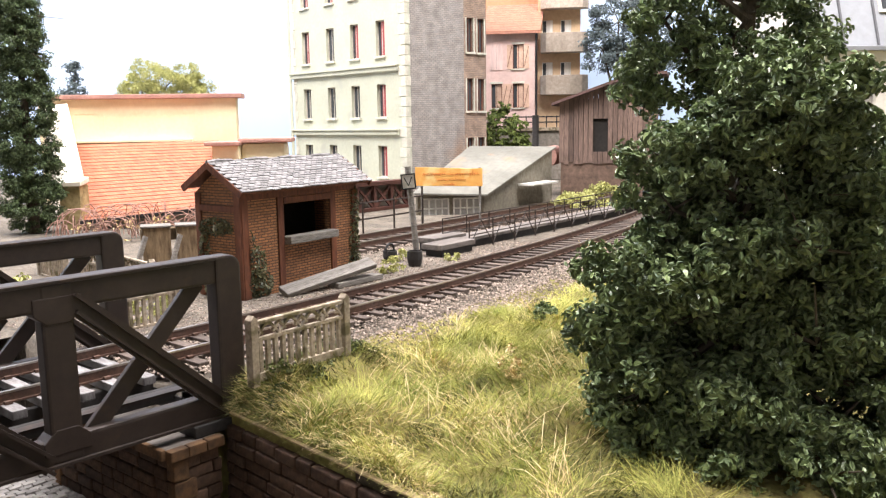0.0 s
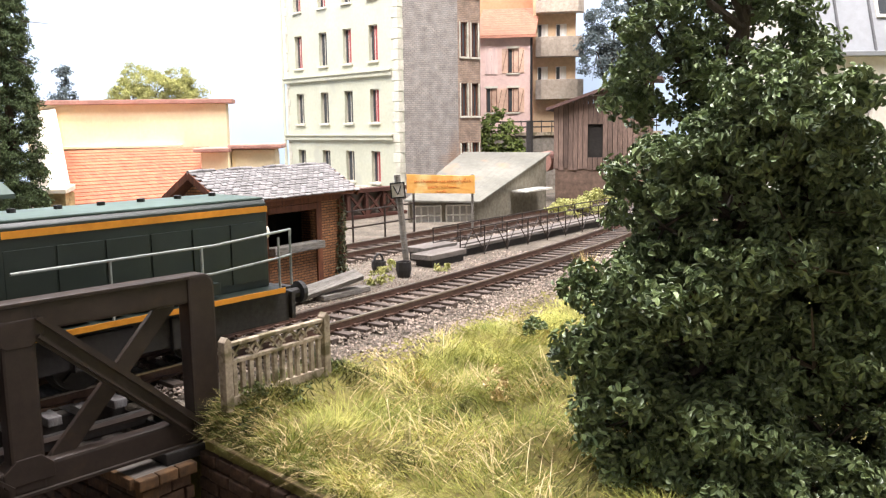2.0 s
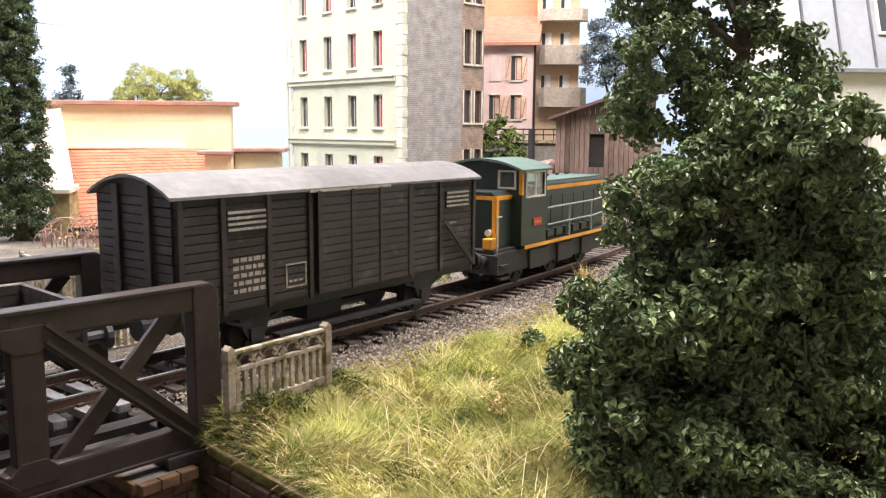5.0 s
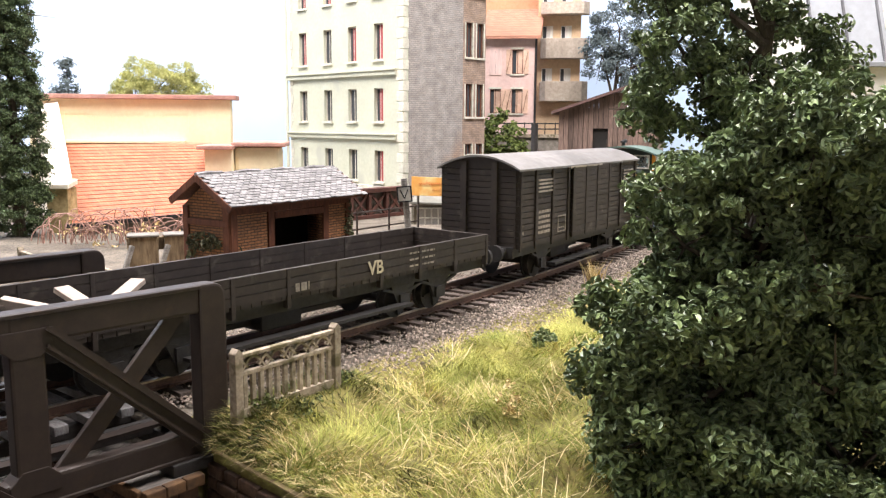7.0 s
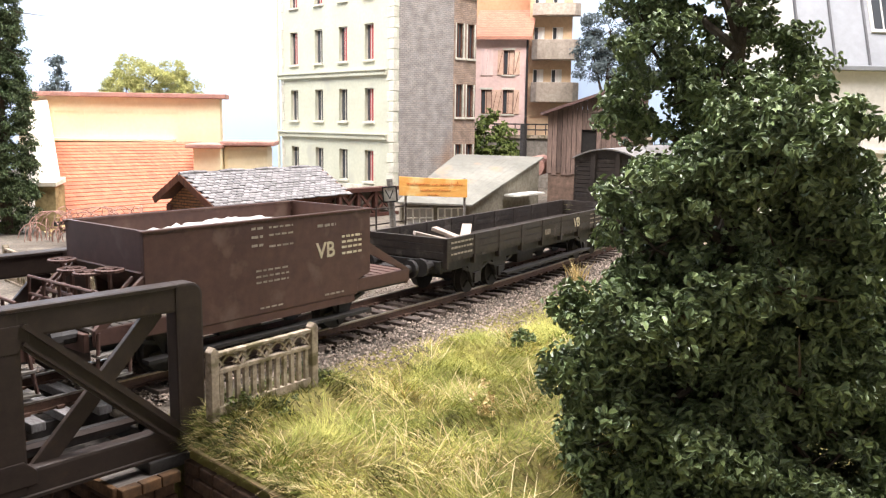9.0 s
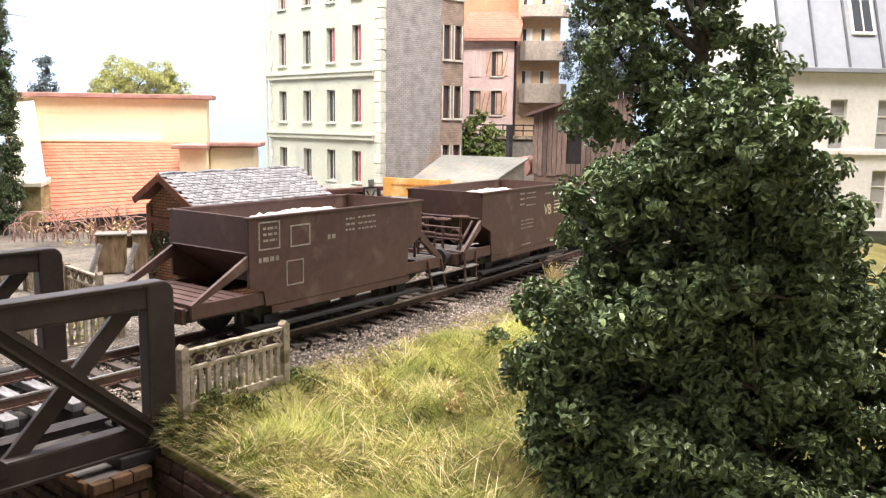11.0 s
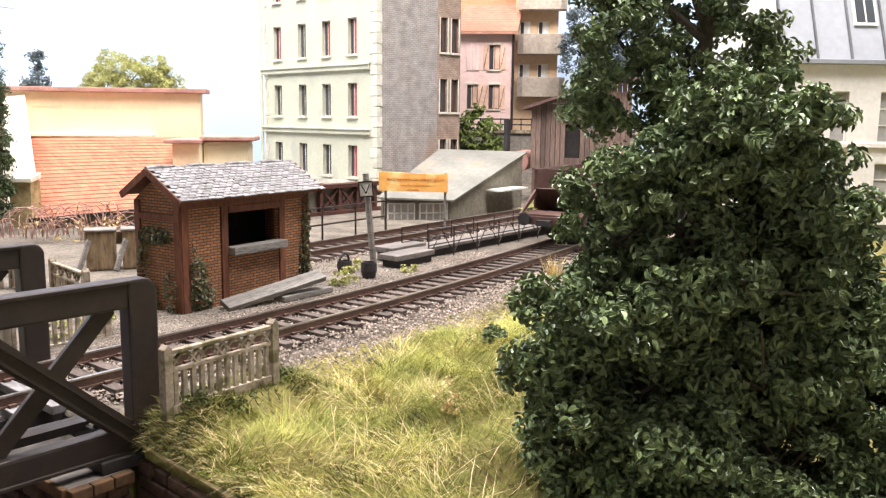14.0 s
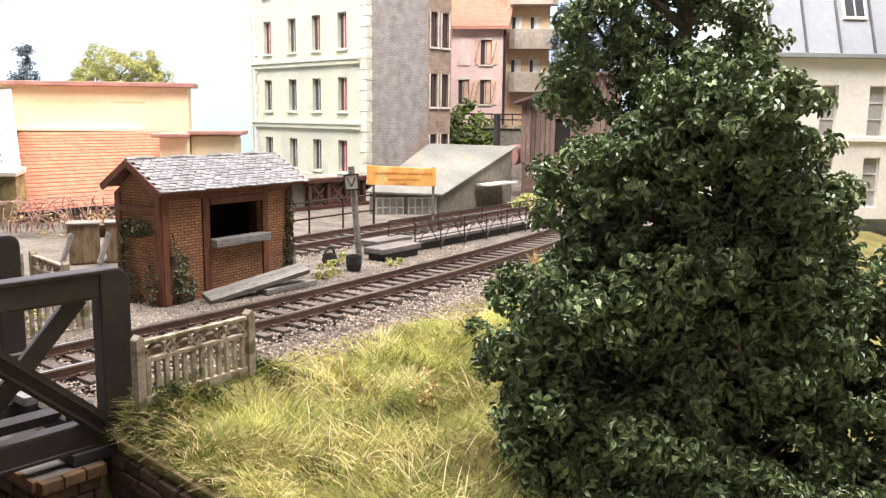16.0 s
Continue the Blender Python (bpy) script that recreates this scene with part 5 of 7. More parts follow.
def wooden_shed():
    s = thing("wooden_shed", "tall weathered brown plank shed on a brick base", "shed", at(6.1, 60, -0.42, -14))
    boxes("base", (0.0, 6.6, 0.05, 5, 0, 2.6), M_BASEBRICK, s, "dark brick base")
    W, n = 6.8, 20
    for i in range(n):
        a, b = -0.1 + W * i / n, -0.1 + W * (i + 1) / n - 0.03
        za, zb = 6.75 + 1.75 * min(1, (i + 0.5) / n / 0.8), 0
        r = random.Random(i)
        lo = 2.5 + r.uniform(-0.12, 0.08)
        if 7 <= i <= 9:
            boxes("plank", (a, b, 0, 0.1, lo, 3.3), M_PLANK, s)
            boxes("plank", (a, b, 0, 0.1, 5.6, za), M_PLANK, s)
        else:
            boxes("plank", (a, b, r.uniform(-0.03, 0.02), 0.1, lo, za), M_PLANK, s)
    # near-black sheets put in for shade behind plank gaps and loft opening
    boxes("lining", (0.0, 6.6, 0.22, 0.4, 2.6, 7.0), M_INSHADE, s, "near-black backing standing for the shade behind the boards")
    boxes("lining", (2.6, 6.6, 0.22, 0.4, 7.0, 7.8), M_INSHADE, s, "near-black backing standing for the shade behind the boards")
    boxes("loft_opening", (2.2, 3.3, 0.12, 0.2, 3.2, 5.7), M_INSHADE, s)
    for i in range(12):
        y = i * 0.42
        boxes("plank", (-0.12, -0.02, 0.1 + y, 0.48 + y, 2.5, 6.7), M_PLANK, s)
    bm = bmesh.new()
    prism(bm, [(-0.6, 6.55), (5.4, 8.6), (7.2, 8.5), (7.2, 8.7), (5.4, 8.8), (-0.6, 6.75)], -0.5, 5.4)
    part("roof", bm, M_PLANKROOF, s, "tarred roof edge")
    rods("gas_pipe", [((-1.2, 1.2, 2.9), (-1.2, 5, 2.9))], 0.75, M_REDCOPE, s, "rusty tank", n=16)
    rods("post", [((-1.7, -0.6, 0), (-1.7, -0.6, 5.9))], 0.25, M_SOOT, s, "dark upright post")


M_BASEBRICK = mat("dark_base_masonry", (0.17, 0.11, 0.08), (0.08, 0.055, 0.04), 0.9, 3, 0.4)
M_PLANKROOF = mat("tarred_boards", (0.12, 0.07, 0.06), (0.07, 0.04, 0.035), 0.8, 4, 0.3)
wooden_shed()


# ---- plants ----
def ellipsoid_points(n, c, r, g, shell=0.55):
    d = g.normal(0, 1, (n, 3))
    d /= np.linalg.norm(d, axis=1)[:, None]
    rad = g.uniform(shell, 1.0, n)[:, None] ** 0.7
    return np.array(c) + d * np.array(r) * rad, d


def crown(lobes, per, leaf, g, material, clump=0.45, spread=0.8, ragged=0.3):
    """Leaves in many small clumps on the lobes of a crown, with gaps between them."""
    P, D = [], []
    for c, r, n in lobes:
        cc, dd = ellipsoid_points(n, c, r, g, 0.6)
        cc = cc + dd * np.clip(g.normal(0, ragged, (n, 1)), -1.5 * ragged, 1.1 * ragged) * clump
        for q, d in zip(cc, dd):
            size = g.uniform(0.55, 1.25)
            k = int(per * g.uniform(0.7, 1.3) * size)
            e = g.normal(0, 1, (k, 3))
            e /= np.linalg.norm(e, axis=1)[:, None]
            squash = np.array((1.0, 1.0, 0.7))
            P.append(q + e * squash * clump * size * g.uniform(0.35, 1.0, (k, 1)))
            D.append(e * 0.7 + d * 0.4 + np.array((0, 0, 0.35)))
    P, D = np.concatenate(P), np.concatenate(D)
    v, f = leaves_np(P, D, leaf, leaf * 0.5, g, spread, 0.5)
    return mesh_np("crown", v, f, material)


def tree(name, label, m, lobes, per, leaf, material, trunk_h, trunk_r, seed, clump=0.45, group="", ragged=0.3):
    t = thing(name, label, "tree", m, group)
    g = np.random.default_rng(seed)
    me = crown(lobes, per, leaf, g, material, clump, 0.55, ragged)
    o = new("crown", me)
    o.parent = t
    bm = bmesh.new()
    pts = [Vector((0, 0, -0.3))]
    for i in range(1, 6):
        pts.append(Vector((g.uniform(-0.1, 0.1) * trunk_r * 6, g.uniform(-0.1, 0.1) * trunk_r * 6, trunk_h * i / 5)))
    for i, (p, q) in enumerate(zip(pts, pts[1:])):
        rod(bm, p, q, trunk_r * (1 - 0.15 * i), 8, trunk_r * (1 - 0.15 * (i + 1)))
    for c, r, n in lobes:
        a = pts[3].lerp(pts[5], g.uniform(0, 1)) if c[2] > trunk_h * 0.6 else pts[2]
        rod(bm, a, Vector(c), trunk_r * 0.4, 6, trunk_r * 0.12)
        for _ in range(4):
            rod(bm, Vector(c), Vector(c) + Vector(g.normal(0, 0.5, 3)) * Vector(r).length * 0.6, trunk_r * 0.12, 5, 0.01)
    part("trunk", bm, M_BARK, t, "grey branching trunk")
    return t


NEAR_LOBES = [((0.6, -1.0, 5.9), (1.3, 1.1, 1.0), 92), ((1.3, -0.6, 5.6), (0.9, 1.0, 0.85), 44), ((-0.1, -0.7, 5.3), (0.8, 0.9, 0.8), 30), ((-1.5, -0.3, 4.95), (0.85, 0.9, 0.75), 42), ((-0.7, -0.2, 5.2), (0.8, 0.8, 0.7), 26),
              ((-2.1, -0.5, 2.75), (0.88, 1.0, 0.7), 54), ((-1.35, -0.3, 4.0), (0.75, 0.8, 0.6), 26), ((-0.95, -1.0, 2.9), (1.1, 1.0, 0.8), 56), ((-2.4, -0.5, 1.8), (0.9, 0.9, 0.7), 44), ((-1.85, -0.8, 0.6), (1.1, 1.1, 0.9), 70),
              ((-0.6, -1.3, 0.5), (1.1, 1.0, 0.75), 60), ((0.8, -1.2, 3.4), (1.2, 0.8, 0.7), 40), ((2.05, -0.4, 4.4), (0.8, 0.9, 0.85), 52), ((2.4, -0.5, 2.3), (1.0, 1.0, 0.8), 62), ((1.1, -1.2, 1.6), (1.2, 0.8, 0.7), 44),
              ((1.6, -1.1, 0.1), (1.5, 1.1, 0.8), 66), ((3.3, -0.2, 1.1), (1.2, 1.0, 0.9), 64), ((2.35, 0.3, 3.2), (0.75, 0.8, 0.9), 56),
              ((0.4, 0.4, 2.0), (2.4, 0.5, 2.2), 120), ((1.2, 0.3, 4.2), (1.6, 0.5, 1.2), 60), ((0.3, -1.4, -0.6), (3.2, 0.9, 0.6), 80), ((-1.4, 0.2, 2.4), (1.0, 0.5, 1.6), 36), ((0.2, -0.3, 2.4), (1.3, 0.5, 1.0), 60), ((0.1, -0.6, 1.9), (0.7, 0.4, 0.6), 24), ((1.7, 0.4, 2.9), (1.3, 0.5, 1.7), 110), ((1.3, 0.3, 1.0), (2.0, 0.6, 1.2), 90), ((-1.0, 0.3, 1.6), (1.1, 0.5, 1.1), 60), ((3.6, 0.2, 2.9), (0.8, 0.8, 0.7), 46), ((4.4, 0.3, 1.6), (1.1, 0.9, 1.3), 80), ((4.0, 0.2, -0.2), (1.4, 0.9, 0.9), 60), ((-0.4, 0.4, 3.2), (1.2, 0.4, 1.0), 50), ((1.5, 0.5, 3.9), (1.2, 0.4, 0.9), 70), ((0.95, -2.2, -0.45), (2.3, 0.7, 0.6), 90), ((3.6, -1.4, -0.4), (1.3, 0.9, 0.7), 60)]
tree("broadleaf_tree", "dense dark green broadleaf tree in front of the track", at(5.22, 16.2, -0.7),
     [(c, r, int(n * 0.8)) for c, r, n in NEAR_LOBES], 95, 0.165, M_LEAF, 4.8, 0.3, 11, 0.36, "", 0.55)
REAR_LOBES = [((-1.75, 0.0, 7.8), (1.05, 0.9, 0.9), 44), ((-2.05, 0.1, 6.5), (0.75, 0.8, 0.55), 22), ((-0.6, 0.0, 6.9), (0.95, 0.9, 0.9), 40), ((0.5, 0.1, 8.1), (0.85, 0.8, 0.75), 30), ((-1.7, 0.2, 9.2), (0.95, 0.9, 0.8), 32), ((-0.1, 0.2, 9.5), (0.95, 0.9, 0.8), 32),
              ((-0.9, 0.2, 10.4), (1.0, 0.9, 0.8), 30), ((1.1, 0.3, 7.3), (0.7, 0.8, 0.7), 22), ((-0.6, 0.3, 5.2), (1.2, 0.8, 1.0), 40), ((0.6, 0.3, 5.6), (1.1, 0.8, 1.0), 36), ((0.0, 0.3, 3.4), (1.5, 0.9, 1.2), 50)]
tree("broadleaf_tree", "taller dark green broadleaf tree standing behind the dense one", at(6.0, 18.8, -0.7),
     [(c, r, int(n * 0.72)) for c, r, n in REAR_LOBES], 90, 0.165, M_LEAF, 8.5, 0.3, 17, 0.38, "", 0.55)
tree("poplar_tree", "tall narrow poplar with dense small leaves", at(-23.1, 42.5, -0.42),
     [((0, 0, z), (1.6 - 0.07 * max(0, z - 6), 1.5 - 0.06 * max(0, z - 6), 1.5), 150) for z in (1.6, 3.2, 4.8, 6.4, 8.0, 9.6, 11.2, 12.8, 14.4)], 60, 0.14, M_LEAF2, 13, 0.3, 12, 0.36)
tree("round_tree", "round yellow-green tree behind the yellow workshop", at(-27.4, 74, 0.3),
     [((0, 0, 8.2), (3.9, 2.5, 2.6), 110), ((-2.2, 0, 7.2), (2.4, 2, 2.0), 50), ((2.4, 0, 7.2), (2.3, 2, 1.9), 50)], 130, 0.17, M_LEAF3, 7, 0.5, 13, 0.6)
tree("conifer_tree", "small blue-grey fir behind the yellow workshop", at(-34.6, 72, -1.7),
     [((0, 0, 11.2), (0.5, 0.5, 1.2), 14), ((0, 0, 9.6), (1.1, 1.0, 0.7), 22), ((0, 0, 8.3), (1.9, 1.5, 0.7), 30), ((0, 0, 7.0), (2.6, 2, 0.8), 40), ((0, 0, 5.6), (3.2, 2.4, 0.8), 40)], 26, 0.3, M_LEAF4, 11, 0.3, 14, 0.6)
# stands in for a tree painted on the backdrop; its haze is leaf colour
tree("grey_tree", "blue-grey tree behind the houses, standing in for one painted on the backdrop", at(14.0, 84, -0.42),
     [((0, 0, 15), (3.2, 2.0, 3.0), 80), ((1.5, 0, 11.5), (3.2, 2.0, 2.2), 60), ((-1.6, 0, 12.5), (2.2, 1.8, 2.4), 50), ((4.5, 0, 13), (3, 2, 3), 60)], 46, 0.28, M_LEAF4, 11, 0.5, 15, 0.7)


def bush(label, m, lobes, per, leaf, material, seed, clump=0.35, category="bush"):
    g = np.random.default_rng(seed)
    o = new("bush", crown(lobes, per, leaf, g, material, clump))
    o.matrix_basis = m
    return tagged(o, label, category)


bush("rounded green shrub below the terrace houses", at(2.6, 76, -0.42), [((0, 0, 4.6), (2.0, 1.6, 2.4), 80), ((1.0, 0, 2.4), (1.8, 1.4, 1.8), 50), ((-0.8, 0, 2.0), (1.6, 1.4, 1.8), 40)], 24, 0.4, M_LEAF5, 21, 0.5)
bush("pale weeds growing beside the workshop", at(6.3, 52.0, -0.42), [((0, 0, 0.45), (1.4, 1.2, 0.6), 60), ((2.0, 1.5, 0.6), (1.3, 1.2, 0.8), 50)], 34, 0.17, M_LEAF3, 22, 0.35)
bush("small green weed in the gravel", on_line(-0.7, -3.2, -0.42), [((0, 0, 0.2), (0.55, 0.4, 0.3), 16)], 18, 0.14, M_LEAF3, 23, 0.16)
bush("small green weed in the gravel", on_line(2.9, -2.9, -0.42), [((0, 0, 0.1), (0.5, 0.35, 0.16), 10)], 18, 0.12, M_LEAF3, 24, 0.14)
bush("small green weed in the gravel", on_line(1.6, -4.6, -0.42), [((0, 0, 0.15), (0.6, 0.4, 0.25), 12)], 18, 0.14, M_LEAF3, 25, 0.16)
bush("green weeds along the concrete fence", on_line(-10.5, -4.2, -0.42), [((0, 0, 0.3), (1.2, 0.5, 0.4), 26)], 18, 0.16, M_LEAF3, 26, 0.2)
bush("russet and green weeds beyond the bridge", on_line(-14.0, -9.0, -0.42), [((0, 0, 0.6), (2.4, 1.0, 0.7), 40)], 20, 0.22, M_LEAF3, 27, 0.3)


def ivy(label, m, patches, seed):
    """Ivy on a wall: x along it, leaves just proud of its face."""
    g = np.random.default_rng(seed)
    P = []
    for x, z, rx, rz, n in patches:
        a, r = g.uniform(0, 6.2832, n), np.sqrt(g.uniform(0, 1, n))
        P.append(np.stack([x + rx * r * np.cos(a), -0.04 - g.uniform(0, 0.2, n) * (1 - r * r), z + rz * r * np.sin(a)], 1))
    P = np.concatenate(P)
    v, f = leaves_np(P, np.tile((0, -1.0, 0.3), (len(P), 1)), 0.15, 0.08, g, 0.7)
    o = new("ivy", mesh_np("ivy", v, f, M_IVY))
    o.matrix_basis = m
    return tagged(o, label, "climbing plant")


ivy("dark ivy climbing the front corners of the hut", HUT, [(-2.05, 0.4, 0.5, 0.5, 190), (-2.15, 1.0, 0.34, 0.7, 130), (-2.4, 1.7, 0.12, 0.5, 26), (2.55, 0.4, 0.35, 0.5, 120), (2.55, 1.2, 0.25, 0.8, 130), (2.6, 2.4, 0.2, 0.9, 120)], 31)
ivy("dark ivy climbing the gable of the hut", HUT @ at(-2.76, 2.05, 0, -90), [(0.95, 2.25, 0.8, 0.3, 190), (0.4, 1.3, 0.25, 0.9, 110), (0.7, 0.4, 0.4, 0.5, 110), (1.6, 0.5, 0.3, 0.7, 90), (1.35, 2.3, 0.4, 0.25, 60)], 32)


# dry brambles behind the hut
def brambles(m, n, seed):
    g = random.Random(seed)
    bm = bmesh.new()
    for i in range(n):
        p = Vector((g.uniform(-4, 4), g.uniform(-0.8, 0.8), 0.2))
        a, r = g.uniform(0, 6.28), g.uniform(0.5, 1.7)
        pts = [p + Vector((math.cos(a) * r * (1 - math.cos(k)) * 0.9, math.sin(a) * r * 0.4 * (1 - math.cos(k)), math.sin(k) * r)) for k in [3.0 * j / 7 for j in range(8)]]
        for u, v in zip(pts, pts[1:]):
            rod(bm, u, v, 0.022, 4)
    o = part("brambles", bm, M_BRAMBLE, m=m)
    return tagged(o, "dry reddish arching brambles against the workshop wall", "brambles", kind="stuff")


M_BRAMBLE = mat("dry_reddish_stem", (0.46, 0.29, 0.23), (0.2, 0.1, 0.075), 0.8, 5, 0.2)
bush("yellowing leaves among the brambles", at(-16.3, 39.5, -0.42), [((0, 0, 0.6), (3.6, 0.8, 0.6), 30)], 6, 0.2, M_STRAW, 28, 0.3)
brambles(at(-16.3, 39.5, -0.42, 5), 75, 4)

# ---- grass ----
g = np.random.default_rng(41)
GR_P, GR_H, WD_P, WD_H, ST_P, ST_H = [], [], [], [], [], []
for i in range(115000):
    s, o = g.uniform(S_EMB + 0.2, 9), g.uniform(2.3, 12.5)
    if s < S_EMB + 0.17:
        continue
    dens = 0.62 + 0.75 * noise.noise((s * 0.55, o * 0.55, 9.0))
    if s < S_EMB + 1.6:
        dens = 1.0
    edge = (o - 2.6 - 0.9 * max(0, (s + 8) / 12)) / 0.8
    if g.random() > min(dens, edge):
        continue
    x, y = tr(s, o)
    z = soil(max(s, S_EMB), o) - 0.03
    low = min(1, max(0.4, (o - 2.2) / 2.6), max(0.45, (s - S_EMB) / 2))
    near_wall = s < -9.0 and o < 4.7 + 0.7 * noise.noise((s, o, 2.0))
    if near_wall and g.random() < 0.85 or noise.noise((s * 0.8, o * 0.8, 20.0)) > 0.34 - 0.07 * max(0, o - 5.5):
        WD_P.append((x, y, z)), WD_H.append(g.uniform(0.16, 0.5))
    elif noise.noise((s * 0.5, o * 0.5, 33.0)) > 0.05 and g.random() < 0.2:
        ST_P.append((x, y, z)), ST_H.append(g.uniform(0.5, 1.25) * low)
    else:
        GR_P.append((x, y, z)), GR_H.append(g.uniform(0.35, 0.85) * low)
for i in range(4200):  # grass hanging over the edge of the wall
    o = g.uniform(3.0, 8.5)
    s = S_EMB + 0.15 + abs(g.normal(0, 0.22))
    k = g.random()
    P, H = (WD_P, WD_H) if o < 4.9 and k < 0.55 else (ST_P, ST_H) if k > 0.74 else (GR_P, GR_H)
    P.append((*tr(s, o), soil(max(s, S_EMB), o) - 0.03)), H.append(g.uniform(0.25, 0.6))
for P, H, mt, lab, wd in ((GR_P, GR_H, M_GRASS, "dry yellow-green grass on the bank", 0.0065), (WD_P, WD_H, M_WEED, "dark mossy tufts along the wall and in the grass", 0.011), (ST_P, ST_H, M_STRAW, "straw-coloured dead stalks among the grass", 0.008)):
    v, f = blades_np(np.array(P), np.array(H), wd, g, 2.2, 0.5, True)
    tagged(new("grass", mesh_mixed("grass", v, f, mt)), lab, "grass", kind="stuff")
for mt, cnt, hi, lab in ((M_WEED, 900, 0.34, "dark grass hanging over the wing wall"), (M_STRAW, 350, 0.42, "dry stalks hanging over the wing wall"), (M_GRASS, 700, 0.28, "green-yellow grass hanging over the wing wall")):
    P = []
    for i in range(cnt):
        o = 3.3 + 6.0 * g.random() ** (1.9 if mt is M_WEED else 1.0)
        si = S_EMB + 0.02 + abs(g.normal(0, 0.14))
        P.append((*tr(si, o), soil(max(si, S_EMB), o) - 0.04))
    v, f = blades_np(np.array(P), g.uniform(0.12, hi, cnt), 0.009, g, 2.6, 1.3, False, radians(heading(S_EMB) + 180))
    tagged(new("grass", mesh_mixed("grass", v, f, mt)), lab, "grass", kind="stuff")
q = np.array([(*tr(4.6 + g.normal(0, 0.12), 2.55 + g.normal(0, 0.12)), -0.5) for _ in range(90)])
v, f = blades_np(q, g.uniform(0.5, 1.25, 90), 0.018, g, 0.45, 0.25)
tagged(new("grass_tuft", mesh_mixed("grass_tuft", v, f, M_STRAW)), "pale straw tuft at the edge of the ballast", "grass")
bush("dark green clump in the grass", on_line(-3.7, 5.0, -0.55), [((0, 0, 0.2), (0.4, 0.3, 0.25), 12)], 24, 0.13, M_LEAF, 44, 0.14)
for i, (s, o, r) in enumerate(((-12.5, 4.05, 0.34), (-11.6, 3.5, 0.3), (-10.9, 3.5, 0.42), (-9.9, 3.0, 0.34), (-11.9, 4.7, 0.3), (-12.9, 4.6, 0.26), (-10.2, 3.9, 0.24))):
    bush("dark leafy weed below the concrete fence", on_line(s, o, soil(s, o)), [((0, 0, 0.12), (r, r * 0.7, r * 0.55), 9)], 14, 0.11, M_LEAF6, 60 + i, 0.14)
bush("dead brown weed in the grass", on_line(-8.6, 7.0, -0.7), [((0, 0, 0.35), (0.3, 0.3, 0.4), 14)], 12, 0.12, M_STRAW, 45, 0.16)


# ---- the train ----
def wheelset(parent, x, r=0.55):
    bm = bmesh.new()
    for y in (-0.86, 0.86):
        rod(bm, (0, y - 0.13, 0), (0, y + 0.13, 0), r, 20)
        rod(bm, (0, y + (0.08 if y < 0 else -0.08), 0), (0, y + (0.14 if y < 0 else -0.14), 0), r + 0.06, 20)
    rod(bm, (0, -0.9, 0), (0, 0.9, 0), 0.12, 10)
    for y in (-1.0, 1.0):
        for k in range(4):
            a = k * math.pi / 2
            beam(bm, (0.1 * math.cos(a), y, 0.1 * math.sin(a)), (r * 0.85 * math.cos(a), y, r * 0.85 * math.sin(a)), 0.05, 0.12, (0, 1, 0))
    w = part("wheelset", bm, M_SOOT, parent, "dark steel wheels on an axle", m=at(x, 0, r))
    WHEELS.append((w, x, r))
    return w


WHEELS = []


def buffers(parent, x, sg, z=1.2):
    for y in (-1.0, 1.0):
        bm = bmesh.new()
        rod(bm, (x, y, z), (x + sg * 0.5, y, z), 0.13, 10)
        rod(bm, (x + sg * 0.5, y, z), (x + sg * 0.62, y, z), 0.28, 14)
        part("buffer", bm, M_SOOT, parent, "round buffer")
    bm = bmesh.new()
    box(bm, min(x, x + sg * 0.8), max(x, x + sg * 0.8), -0.08, 0.08, z - 0.2, z - 0.05)
    box(bm, min(x + sg * 0.7, x + sg * 0.95), max(x + sg * 0.7, x + sg * 0.95), -0.3, 0.3, z - 0.22, z + 0.02)
    part("coupling", bm, M_SOOT, parent, "coupling hook")


def underframe(parent, L, axles, z=1.0, ends=None, paint=None):
    e0, e1 = ends or (-L / 2, L / 2)
    for y in (-1.25, 1.25):
        boxes("sole_bar", (e0, e1, y - 0.08, y + 0.08, z, z + 0.3), M_SOOT, parent, bev=0.02)
        for x in axles:
            bm = bmesh.new()
            prism(bm, [(x - 0.5, z), (x + 0.5, z), (x + 0.2, 0.4), (x - 0.2, 0.4)], y - 0.04, y + 0.04)
            box(bm, x - 0.2, x + 0.2, y - 0.12, y + 0.12, 0.4, 0.72)
            beam(bm, (x - 0.85, y, z - 0.02), (x, y, z - 0.28), 0.1, 0.08)
            beam(bm, (x + 0.85, y, z - 0.02), (x, y, z - 0.28), 0.1, 0.08)
            part("axle_guard", bm, M_SOOT, parent)
    for x in (e0 - 0.12, e1):
        boxes("headstock", (x, x + 0.12, -1.35, 1.35, z - 0.02, z + 0.36), paint or M_SOOT, parent, bev=0.02)
    boxes("brake_rigging", [(axles[0] + 0.7, axles[-1] - 0.7, -0.1, 0.1, 0.45, 0.6), (-0.8, 0.5, -0.5, 0.5, 0.35, 0.95)], M_SOOT, parent, bev=0.03)
    boxes("step_board", (-L / 4, L / 4, -1.6, -1.3, 0.42, 0.5), M_SOOT, parent)


